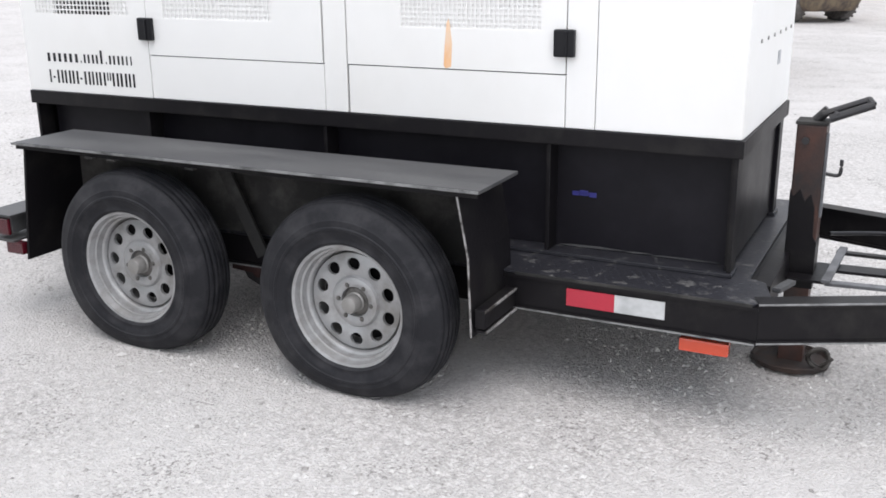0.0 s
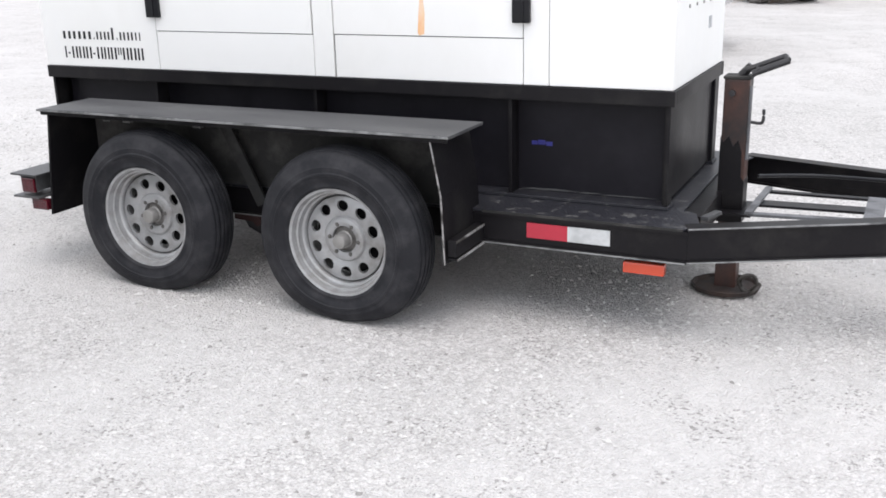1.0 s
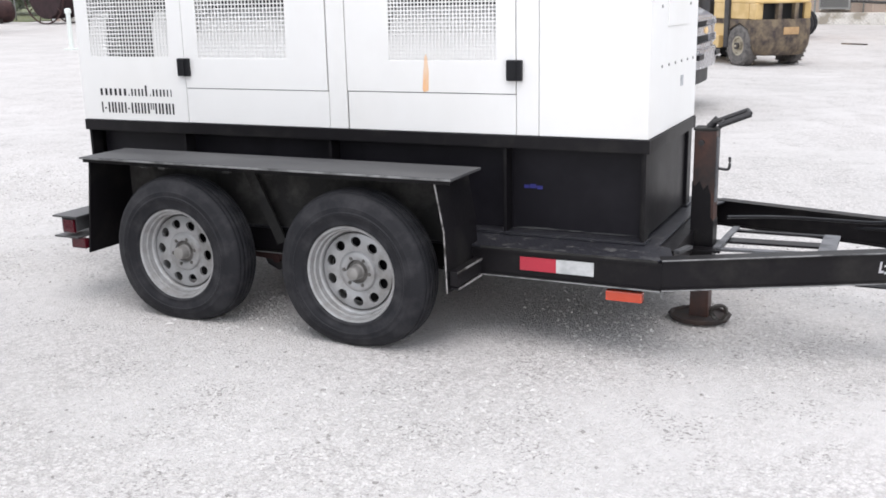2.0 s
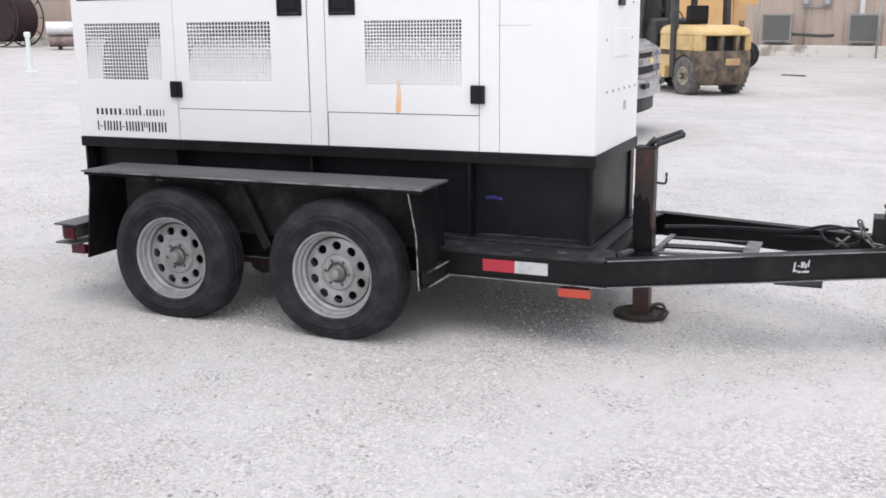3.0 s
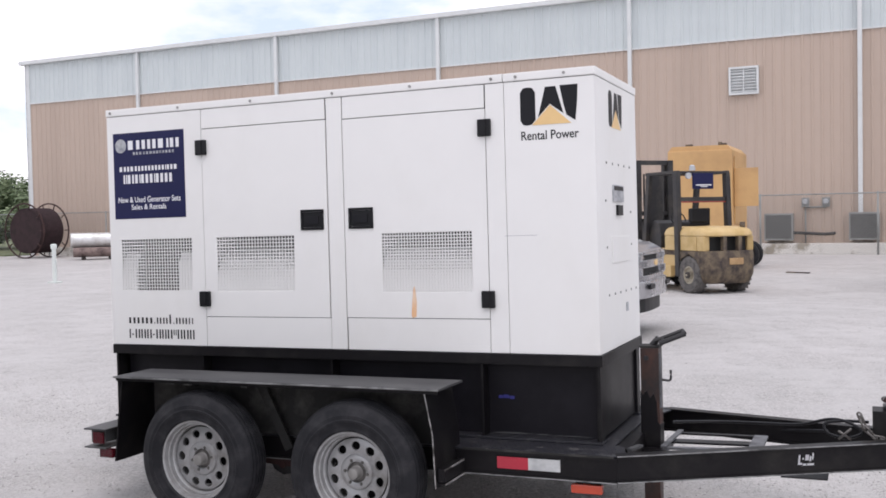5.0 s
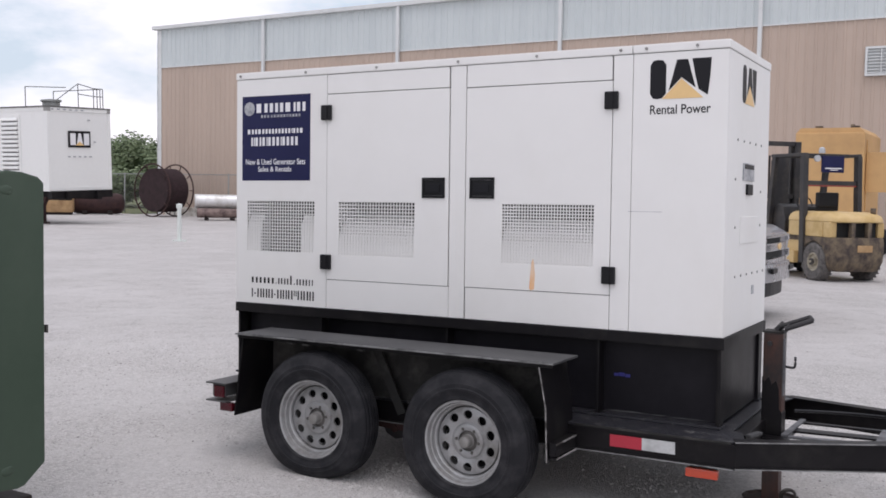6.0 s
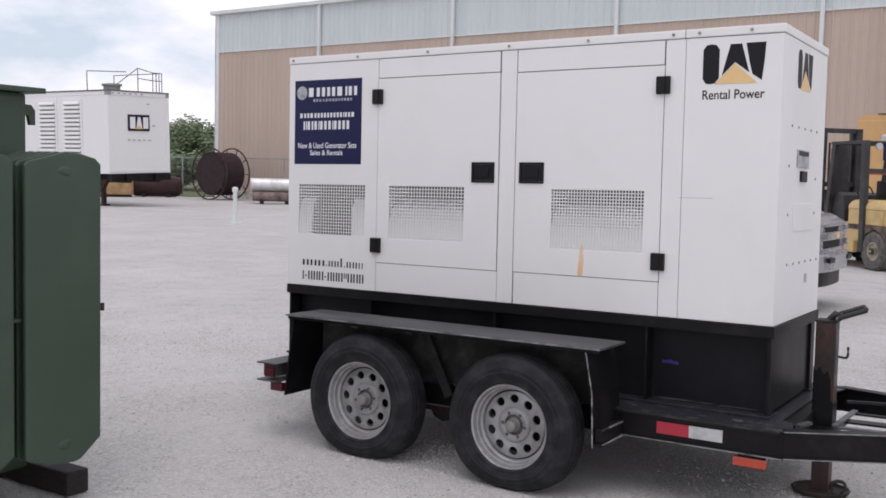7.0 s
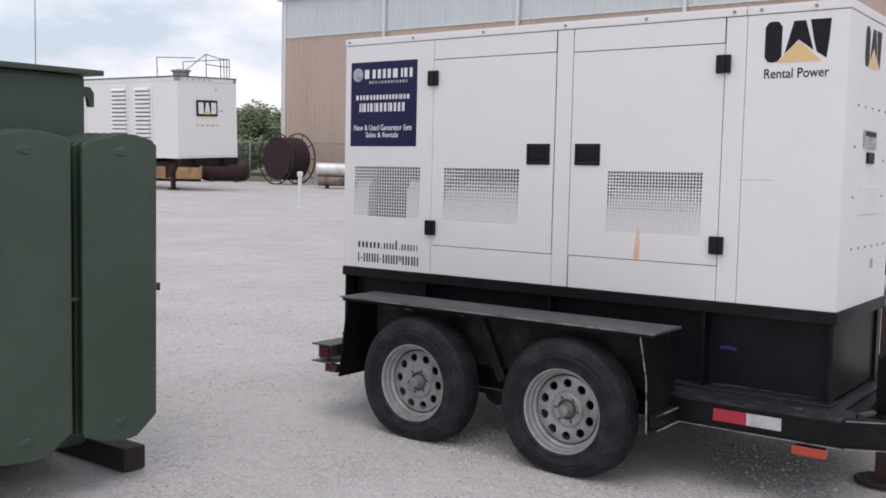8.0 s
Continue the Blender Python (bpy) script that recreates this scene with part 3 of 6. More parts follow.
def tyre_mesh():
    b = fresh()
    h = TYRE_W / 2
    side = [(0.200, -h + 0.022), (0.207, -h + 0.010), (0.213, -h + 0.0065), (0.217, -h + 0.0075), (0.232, -h + 0.006), (0.236, -h + 0.0035), (0.252, -h + 0.001), (0.255, -h - 0.002), (0.262, -h - 0.002), (0.265, -h + 0.001), (0.284, -h + 0.0015), (0.289, -h + 0.0050),
            (0.310, -h + 0.0085), (0.322, -h + 0.0135), (0.3305, -h + 0.0190), (0.3360, -h + 0.0245), (0.3385, -h + 0.0300), (0.3330, -h + 0.0315), (0.3330, -h + 0.0345), (0.3425, -h + 0.0362), (0.3460, -h + 0.0420)]
    prof = list(side)
    for g in (-0.034, -0.012, 0.012, 0.034):
        rr = 0.350 - 2.6 * g * g
        prof += [(rr, g - 0.0062), (rr - 0.0008, g - 0.0054), (rr - 0.010, g - 0.0044), (rr - 0.010, g + 0.0044), (rr - 0.0008, g + 0.0054), (rr, g + 0.0062)]
    prof += [(r, -y) for r, y in reversed(side)]
    prof += [(0.195, h - 0.03), (0.195, -h + 0.03)]
    prof = [(0.22 + (r - 0.22) * 0.975 if r > 0.22 else r, y - 0.022) for r, y in prof]
    lathe(b, prof, "y", 72, closed=True)
    # pressed up by the load, bulging a little at the foot
    for v in b.verts:
        s = (-v.co.z - 0.15) / 0.20
        if s > 0:
            v.co.z += 0.040 * s * s
            v.co.y *= 1 + 0.06 * s * s
    return mesh_of("tyre", b, RUBBER)


def rim_mesh():
    b = fresh()
    # outer flange, barrel and drop centre, outward is -y
    flange = [(0.198, -0.077), (0.207, -0.081), (0.2105, -0.077), (0.209, -0.070), (0.204, -0.068), (0.200, -0.072), (0.1955, -0.067), (0.1940, -0.0585), (0.1935, -0.0570),
              (0.1855, -0.0550), (0.1845, -0.0538), (0.1820, -0.0405), (0.1815, -0.0390), (0.1755, -0.0365), (0.1745, -0.0355), (0.170, -0.022), (0.167, 0.040), (0.20, 0.052), (0.205, 0.052), (0.172, 0.036), (0.174, -0.016)]
    lathe(b, [(r * 0.977, y - 0.012 if y < -0.05 else y - 0.004 if y < -0.03 else y) for r, y in flange], "y", 72, closed=True)
    # pierced disc
    n_hole, r0, r1, rc, rh = 10, 0.086, 0.160, 0.126, 0.0205
    step = 2 * math.pi / n_hole
    K = 24

    def disc_y(r):
        return OUT - 0.046 + 0.008 * ((r - 0.125) / 0.04) ** 2

    def P(r, a, dy=0.0):
        return (r * math.sin(a), disc_y(r) + dy, r * math.cos(a))
    for s in range(n_hole):
        ac = (s + 0.5) * step
        inner, wall, outer = [], [], []
        for k in range(K):
            a = 2 * math.pi * k / K + math.pi / 4
            u, v = math.cos(a), math.sin(a)
            m_ = max(abs(u), abs(v))
            du, dv = u / m_, v / m_
            ro = (r0 + r1) / 2 + du * (r1 - r0) / 2
            outer.append(b.verts.new(P(ro, ac + dv * step / 2)))
            hx, hy = u * rh, v * rh * 1.12
            r_, a_ = rc + hx, ac + hy / rc
            inner.append(b.verts.new(P(r_, a_)))
            wall.append(b.verts.new(P(r_, a_, 0.012)))
        for k in range(K):
            j = (k + 1) % K
            f = b.faces.new((outer[k], outer[j], inner[j], inner[k]))
            f.smooth = True
            b.faces.new((inner[k], inner[j], wall[j], wall[k]))
    bmesh.ops.remove_doubles(b, verts=b.verts, dist=0.0004)
    # rolled edge of the disc and the raised centre
    lathe(b, [(0.157, disc_y(0.160)), (0.1615, OUT - 0.030), (0.1635, OUT - 0.018), (0.159, OUT - 0.018)], "y", 60, closed=True)
    lathe(b, [(0.0865, disc_y(0.086)), (0.080, OUT - 0.047), (0.072, OUT - 0.050), (0.062, OUT - 0.050), (0.050, OUT - 0.046), (0.048, OUT - 0.008), (0.0865, OUT - 0.008)], "y", 48, closed=True)
    bmesh.ops.recalc_face_normals(b, faces=b.faces)
    return mesh_of("wheel", b, WHEEL)


def hub_mesh():
    b = fresh()
    lathe(b, [(0.050, -0.005), (0.050, -0.030), (0.043, -0.036), (0.034, -0.039), (0.034, -0.042), (0.012, -0.042)], "y", 28)
    return mesh_of("hub", b, HUB_DARK)


def cap_mesh():
    b = fresh()
    lathe(b, [(0.032, -0.036), (0.033, -0.047), (0.0295, -0.050), (0.0285, -0.080), (0.025, -0.087), (0.013, -0.0905), (0.004, -0.091)], "y", 28)
    return mesh_of("hub_cap", b, HUB_CAP)


def nut_mesh():
    b = fresh()
    lathe(b, [(0.0085, -0.020), (0.0085, -0.034), (0.006, -0.037)], "y", 6, smooth=False)
    return mesh_of("lug_nut", b, HUB_DARK)


def drum_mesh():
    b = fresh()
    lathe(b, [(0.14, 0.01), (0.14, 0.075), (0.05, 0.08)], "y", 32)
    return mesh_of("brake_drum", b, BLACK)


TYRE, RIM, HUBM, CAP, NUT, DRUM = tyre_mesh(), rim_mesh(), hub_mesh(), cap_mesh(), nut_mesh(), drum_mesh()


def trailer_wheel(x, y, z, turn, spin):
    m = Matrix.Translation((x, y, z)) @ Matrix.Rotation(turn, 4, "Z")
    w = part("wheel", RIM, None, trailer, "silver steel wheel with ten round holes", m @ Matrix.Rotation(spin, 4, "Y"))
    part("tyre", TYRE, None, w, "dusty black trailer tyre", Matrix.Rotation(-spin, 4, "Y"))
    seat = Matrix.Translation((0, OUT, 0))
    part("hub", HUBM, None, w, "", seat)
    part("hub_cap", CAP, None, w, "dull zinc hub cap", seat)
    part("brake_drum", DRUM, None, w)
    for k in range(6):
        a = k * math.pi / 3 + 0.3
        part("lug_nut", NUT, None, w, "", Matrix.Translation((0.0600 * math.sin(a), OUT - 0.016, 0.0600 * math.cos(a))))


# spring hangers and equalisers between the axles
for yy in (-0.10, mirrored(-0.10)):
    b = fresh()
    prism(b, [(1.085, 0.40), (1.375, 0.40), (1.340, 0.27), (1.285, 0.19), (1.215, 0.175), (1.160, 0.20), (1.115, 0.28)], "y", yy - 0.035, yy + 0.035, 0.006)
    hanger = part("spring_hanger", b, DARK_STEEL, trailer, "grimy spring hanger between the wheels")
    b = fresh()
    beam(b, (1.105, yy - 0.045, 0.262), (1.345, yy - 0.045, 0.250), 0.012, 0.055, 0.003)
    rod(b, (1.22, yy - 0.055, 0.235), (1.22, yy + 0.05, 0.235), 0.020, 10)
    part("equaliser", b, RUST, hanger)
for wx, wz, sp in ((1.800, 0.296, 0.314), (0.914, 0.304, 0.05)):
    trailer_wheel(wx, -0.381, wz, 0.0, sp)
    trailer_wheel(wx, mirrored(-0.381), wz, math.pi, sp + 0.4)
    b = fresh()
    rod(b, (wx, -0.30, wz), (wx, mirrored(-0.30), wz), 0.035, 16)
    part("axle", b, DARK_STEEL, trailer)
    for yy in (-0.10, mirrored(-0.10)):
        b = fresh()
        for k in range(4):
            hose(b, [(wx - 0.33 + 0.06 * k, yy, wz + 0.045 + 0.010 * k), (wx, yy, wz - 0.035 + 0.008 * k), (wx + 0.33 - 0.06 * k, yy, wz + 0.045 + 0.010 * k)], 0.007, 4, 5)
        part("leaf_spring", b, RUST, trailer)
# reflective tape and lamps
b = fresh()
box(b, 2.430, 2.582, -0.2035, -0.2003, 0.311, 0.366)
part("reflector_tape", b, TAPE_RED, trailer, "red reflective tape on the frame rail")
b = fresh()
box(b, 2.582, 2.735, -0.2035, -0.2003, 0.311, 0.366)
part("reflector_tape", b, TAPE_WHITE, trailer, "white reflective tape on the frame rail")
b = fresh()
box(b, 2.778, 2.922, -0.186, -0.15, 0.217, 0.257, 0.006)
amber = part("marker_lamp", b, AMBER, trailer, "orange side marker lamp under the rail")
b = fresh()
box(b, 2.79, 2.91, -0.150, -0.135, 0.205, 0.282, 0.002)
part("bracket", b, DARK_STEEL, amber)

# rear bumper and tail lamps
b = fresh()
box(b, 0.235, 0.325, -0.455, mirrored(-0.455), 0.358, 0.423, 0.003)
box(b, 0.20, 0.345, -0.475, mirrored(-0.475), 0.4235, 0.432, 0.002)
box(b, 0.20, 0.345, -0.475, mirrored(-0.475), 0.328, 0.336, 0.002)
box(b, 0.325, 0.50, -0.14, -0.07, 0.36, 0.44, 0.003)
box(b, 0.325, 0.50, mirrored(-0.07), mirrored(-0.14), 0.36, 0.44, 0.003)
bumper = part("rear_bumper", b, BLACK_TOP, trailer)
b = fresh()
box(b, 0.250, 0.322, -0.468, -0.4555, 0.352, 0.414, 0.005)
part("side_marker", b, RED_LENS, bumper, "dull red side marker lamp")
for yy in (-0.44, mirrored(-0.34)):
    b = fresh()
    box(b, 0.218, 0.2345, yy, yy + 0.10, 0.35, 0.415, 0.006)
    part("tail_lamp", b, RED_LENS, bumper)
b = fresh()
box(b, 0.29, 0.375, -0.462, -0.43, 0.280, 0.326, 0.004)
part("reflector", b, RED_LENS, bumper)

# tongue: cross bars, tray, jack
b = fresh()
beam(b, (3.545, 0.11, 0.376), (3.545, 0.52, 0.376), 0.065, 0.012, 0.002)
part("tongue_cross_bar", b, GREY_BAR, trailer)
b = fresh()
beam(b, (3.135, 0.16, 0.372), (3.515, 0.185, 0.377), 0.035, 0.010, 0.002)
part("tray_bar", b, GREY_BAR, trailer)
b = fresh()
beam(b, (3.135, 0.505, 0.374), (3.515, 0.49, 0.379), 0.030, 0.010, 0.002)
part("tray_bar", b, BLACK, trailer)
b = fresh()
beam(b, (3.140, 0.13, 0.384), (3.155, 0.53, 0.384), 0.026, 0.010, 0.002)
part("tray_bar", b, GREY_BAR, trailer)
b = fresh()
beam(b, (3.135, 0.33, 0.370), (3.515, 0.335, 0.375), 0.075, 0.010, 0.002)
part("tray_bar", b, BLACK, trailer)
b = fresh()
beam(b, (3.025, -0.07, 0.404), (3.055, 0.03, 0.404), 0.026, 0.014, 0.003)
part("gusset", b, BLACK_TOP, trailer)
b = fresh()
box(b, 3.66, 3.86, 0.16, 0.30, 0.268, 0.274, 0.002)
part("under_plate", b, BLACK, trailer)
b = fresh()
box(b, 2.945, 3.0, 0.0, 0.875, 0.30, 0.39, 0.003)
box(b, 2.995, 3.12, 0.33, 0.545, 0.31, 0.32, 0.002)
part("front_cross_member", b, BLACK, trailer)

JX, JY = 3.036, 0.44
b = fresh()
box(b, JX - 0.052, JX + 0.040, JY - 0.046, JY + 0.046, 0.27, 0.815, 0.006)
jack = part("jack_sleeve", b, RUSTY, trailer, "square drop-leg jack, brown primer and rust showing")
b = fresh()
box(b, JX - 0.046, JX + 0.034, JY - 0.040, JY + 0.040, -0.006, 0.30, 0.004)
part("drop_leg", b, RUSTY, jack)
b = fresh()
prism(b, [(JX - 0.0545, 0.268), (JX + 0.0425, 0.268), (JX + 0.0425, 0.43), (JX + 0.030, 0.45), (JX + 0.027, 0.545), (JX + 0.012, 0.590), (JX - 0.006, 0.566), (JX - 0.022, 0.605), (JX - 0.042, 0.580), (JX - 0.0545, 0.600)], "y", JY - 0.0485, JY + 0.0485, 0.003)
part("clamp_sleeve", b, BLACK, jack, "black painted lower half with a ragged edge")
b = fresh()
m_foot = Matrix.Translation((JX, JY, 0)) @ Matrix.Rotation(radians(12), 4, "Z") @ Matrix.Rotation(radians(1), 4, "X") @ Matrix.Translation((-JX, -JY, 0))
lathe(b, [(0.004, -0.006), (0.118, -0.006), (0.126, 0.014), (0.118, 0.016), (0.110, 0.004), (0.004, 0.004)], "z", 12, closed=True, smooth=False)
bmesh.ops.scale(b, vec=(1.08, 0.95, 1.0), verts=b.verts)
bmesh.ops.translate(b, vec=(JX - 0.008, JY - 0.025, 0), verts=b.verts)
bmesh.ops.transform(b, matrix=m_foot, verts=b.verts)
part("foot_plate", b, FOOT, jack, "dark rusty pan-shaped foot plate")
b = fresh()
for cy, cz, rr in ((JY - 0.085, 0.042, 0.036), (JY - 0.070, 0.038, 0.030)):
    hose(b, [(JX + 0.088 + rr * math.cos(u_), cy + 0.012 * math.sin(2 * u_), cz + rr * math.sin(u_)) for u_ in [2 * math.pi * k / 12 for k in range(13)]], 0.006, 6, 2)
rod(b, (JX + 0.10, JY - 0.085, 0.02), (JX + 0.135, JY - 0.09, 0.05), 0.006, 6)
part("foot_loop", b, DARK_STEEL, jack)
b = fresh()
box(b, JX - 0.056, JX + 0.044, JY - 0.05, JY + 0.05, 0.8152, 0.826, 0.003)
part("jack_cap", b, DUSTY_BLACK, jack)
b = fresh()
rod(b, (JX - 0.02, JY - 0.046, 0.765), (JX - 0.02, JY - 0.058, 0.765), 0.012, 12)
part("jack_pin", b, DARK_STEEL, jack)
b = fresh()
rod(b, (JX + 0.0, JY + 0.0, 0.824), (JX + 0.035, JY, 0.862), 0.016, 12)
rod(b, (JX + 0.02, JY - 0.02, 0.848), (JX + 0.155, JY + 0.0, 0.900), 0.011, 10)
rod(b, (JX + 0.045, JY - 0.045, 0.838), (JX + 0.17, JY - 0.02, 0.887), 0.013, 10)
rod(b, (JX + 0.05, JY + 0.0, 0.86), (JX + 0.07, JY - 0.05, 0.85), 0.009, 8)
rod(b, (JX + 0.150, JY + 0.0, 0.899), (JX + 0.165, JY - 0.02, 0.886), 0.012, 8)
part("crank_handle", b, DARK_STEEL, jack, "folded black crank handle")
b = fresh()
box(b, JX + 0.0405, JX + 0.048, JY - 0.044, JY - 0.020, 0.515, 0.79, 0.002)
part("back_strip", b, GREY_BAR, jack)
b = fresh()
hose(b, [(JX + 0.046, JY, 0.652), (JX + 0.080, JY, 0.649), (JX + 0.090, JY, 0.662), (JX + 0.090, JY, 0.702)], 0.006)
part("hook", b, DARK_STEEL, jack)

# coupler
b = fresh()
box(b, 4.035, 4.30, MID - 0.07, MID + 0.07, 0.437, 0.563, 0.006)
LOW = Matrix.Translation((0.012, 0, -0.012))
coupler = part("coupler_body", b, BLACK, trailer, "black surge-brake coupler with shiny bolt heads", LOW)
b = fresh()
box(b, 4.08, 4.17, MID - 0.05, MID + 0.05, 0.5635, 0.582, 0.006)
part("reservoir_cap", b, PLASTIC, coupler)
b = fresh()
box(b, 4.262, 4.50, MID - 0.082, MID + 0.082, 0.442, 0.556, 0.008)
case = part("outer_case", b, BLACK, coupler)
b = fresh()
prism(b, [(4.275, 0.5565), (4.28, 0.566), (4.30, 0.570), (4.32, 0.579), (4.345, 0.576), (4.365, 0.585), (4.40, 0.582), (4.43, 0.590), (4.465, 0.584), (4.485, 0.568), (4.49, 0.5565)], "y", MID - 0.075, MID + 0.05, 0.005)
part("cover_plate", b, GREY_BAR, case, "dusty dented cover plate")
b = fresh()
prism(b, [(4.49, 0.452), (4.49, 0.548), (4.55, 0.545), (4.63, 0.512), (4.675, 0.505), (4.70, 0.48), (4.70, 0.455)], "y", MID - 0.055, MID + 0.055, 0.006)
box(b, 4.47, 4.70, MID - 0.062, MID + 0.062, 0.4425, 0.4505, 0.002)
part("ball_socket", b, BLACK, coupler)
b = fresh()
rod(b, (4.668, MID - 0.064, 0.485), (4.668, MID + 0.064, 0.485), 0.028, 16)
part("socket_pin", b, DARK_STEEL, coupler)
b = fresh()
beam(b, (4.655, MID - 0.066, 0.462), (4.585, MID - 0.066, 0.590), 0.008, 0.020, 0.002)
hose(b, [(4.585, MID - 0.066, 0.585), (4.565, MID - 0.066, 0.605), (4.585, MID - 0.066, 0.62), (4.605, MID - 0.066, 0.61), (4.63, MID - 0.066, 0.612), (4.645, MID - 0.066, 0.60), (4.62, MID - 0.066, 0.588), (4.595, MID - 0.066, 0.59)], 0.006)
part("latch_lever", b, CHAIN, coupler, "zinc latch lever with ring")
b = fresh()
box(b, 4.497, 4.507, MID - 0.085, MID + 0.085, 0.446, 0.55, 0.003)
part("collar", b, GREY_BAR, coupler, "dusty grey collar plate")
for bx, bz in ((4.285, 0.527), (4.345, 0.527), (4.318, 0.482)):
    b = fresh()
    rod(b, (bx, MID - 0.082, bz), (bx, MID - 0.091, bz), 0.0085, 8)
    part("bolt_head", b, BOLT, coupler, "shiny bolt head")
for bz in (0.53, 0.475):
    b = fresh()
    box(b, 4.515, 4.530, MID - 0.066, MID - 0.056, bz - 0.006, bz + 0.006, 0.003)
    part("bolt_head", b, BOLT, coupler)
b = fresh()
box(b, 4.27, 4.305, 0.325, mirrored(0.325), 0.318, 0.436, 0.003)
part("nose_plate", b, BLACK, trailer)


# chains and cables
def link_mesh():
    b = fresh()
    n, k, r, L, R = 14, 6, 0.0048, 0.013, 0.0105
    rings = []
    for i in range(n):
        a = 2 * math.pi * i / n
        cx, cz = math.cos(a), math.sin(a)
        c = Vector((cx * R + (L if cx > 0.01 else -L if cx < -0.01 else 0), 0, cz * R))
        o = Vector((cx, 0, cz))
        rings.append([b.verts.new(c + o * r * math.cos(2 * math.pi * j / k) + Vector((0, 1, 0)) * r * math.sin(2 * math.pi * j / k)) for j in range(k)])
    for i in range(n):
        p, q = rings[i], rings[(i + 1) % n]
        for j in range(k):
            b.faces.new((p[j], p[(j + 1) % k], q[(j + 1) % k], q[j])).smooth = True
    return mesh_of("link", b, CHAIN)


LINK = link_mesh()


def chain(pts, pitch=0.031):
    b = fresh()
    rod(b, pts[0], Vector(pts[0]) + Vector((0, 0.03, 0)), 0.008, 8)
    root = part("safety_chain", b, CHAIN, trailer, "hanging zinc safety chain", LOW)
    pts = [Vector(p) for p in pts]
    dist = [0.0]
    for p, q in zip(pts, pts[1:]):
        dist.append(dist[-1] + (q - p).length)
    s, k = 0.0, 0
    while s < dist[-1]:
        i = max(j for j in range(len(pts) - 1) if dist[j] <= s)
        d = (pts[i + 1] - pts[i]).normalized()
        p = pts[i] + d * (s - dist[i])
        m = Matrix.Translation(p) @ d.to_track_quat("X", "Z").to_matrix().to_4x4() @ Matrix.Rotation(math.pi / 2 * (k % 2) + 0.35, 4, "X")
        part("link", LINK, None, root, "", m)
        s += pitch
        k += 1


chain([(3.985, 0.35, 0.535), (4.005, 0.345, 0.485), (4.045, 0.34, 0.448), (4.095, 0.335, 0.442), (4.135, 0.33, 0.468), (4.152, 0.33, 0.53), (4.155, 0.34, 0.60), (4.135, 0.40, 0.618)])
chain([(4.170, 0.335, 0.615), (4.168, 0.318, 0.54), (4.170, 0.262, 0.46), (4.178, 0.255, 0.36), (4.188, 0.255, 0.275)])
chain([(4.205, 0.345, 0.585), (4.20, 0.318, 0.53), (4.212, 0.270, 0.45), (4.222, 0.262, 0.37), (4.232, 0.270, 0.315), (4.262, 0.285, 0.298), (4.285, 0.290, 0.33)])
chain([(4.10, 0.42, 0.612), (4.17, 0.40, 0.622), (4.235, 0.39, 0.60), (4.27, 0.40, 0.575), (4.34, 0.41, 0.582), (4.42, 0.43, 0.585)])
b = fresh()
rod(b, (4.16, 0.42, 0.60), (4.21, 0.37, 0.605), 0.018, 12)
rod(b, (4.09, 0.37, 0.615), (4.12, 0.40, 0.60), 0.012, 10)
part("cable_plug", b, RUST, trailer, "", LOW)
b = fresh()
hose(b, [(4.22, 0.38, 0.585), (4.30, 0.385, 0.588), (4.36, 0.40, 0.600), (4.43, 0.42, 0.605), (4.475, 0.44, 0.590), (4.47, 0.40, 0.565)], 0.0065)
hose(b, [(4.24, 0.40, 0.58), (4.31, 0.42, 0.596), (4.38, 0.43, 0.592), (4.44, 0.45, 0.612), (4.49, 0.45, 0.585)], 0.006)
part("breakaway_cable", b, CHAIN, trailer, "", LOW)
b = fresh()
hose(b, [(3.10, 0.60, 0.41), (3.30, 0.72, 0.40), (3.55, 0.66, 0.415), (3.72, 0.60, 0.43), (3.86, 0.53, 0.475), (3.95, 0.48, 0.47), (4.00, 0.46, 0.43), (3.93, 0.45, 0.405), (3.85, 0.48, 0.42), (3.84, 0.50, 0.46), (3.92, 0.50, 0.475), (4.03, 0.47, 0.48)], 0.0075)
part("brake_hose", b, PLASTIC, trailer)
b = fresh()
hose(b, [(3.15, 1.0, 0.36), (3.4, 0.86, 0.33), (3.6, 0.78, 0.36), (3.85, 0.62, 0.40)], 0.008)
part("wiring", b, PLASTIC, trailer)
b = fresh()
rod(b, (3.90, 0.44, 0.40), (3.955, 0.42, 0.455), 0.006, 6)
rod(b, (3.955, 0.44, 0.40), (3.90, 0.43, 0.44), 0.006, 6)
part("hook", b, CHAIN, trailer)

# pale maker's mark on the tongue, as plain strokes
p, q = Vector((2.985, -0.172, 0.340)), Vector((4.295, 0.365, 0.377))
way = (q - p).normalized()
out = Vector((way.y, -way.x, 0)).normalized()
b = fresh()
for s0, s1, h0, h1 in ((0.0, 0.012, -0.012, 0.026), (0.0, 0.028, -0.012, -0.004), (0.026, 0.036, 0.008, 0.014), (0.044, 0.068, 0.004, 0.026), (0.072, 0.084, 0.0, 0.020), (0.088, 0.098, 0.006, 0.032),
                       (0.032, 0.055, -0.016, -0.008), (0.060, 0.105, -0.016, -0.008)):
    s0, s1, h0, h1 = 0.68 * s0, 0.68 * s1, 1.15 * h0 - 0.004, 1.15 * h1 - 0.004
    a0 = p + way * (0.805 + s0) + out * 0.0285
    vs = [b.verts.new(a0 + way * ((s1 - s0) * u) + Vector((0, 0, h)) + way * h * 0.12) for u, h in ((0, h0), (1, h0), (1, h1), (0, h1))]
    b.faces.new(vs)
bmesh.ops.solidify(b, geom=b.faces, thickness=0.001)
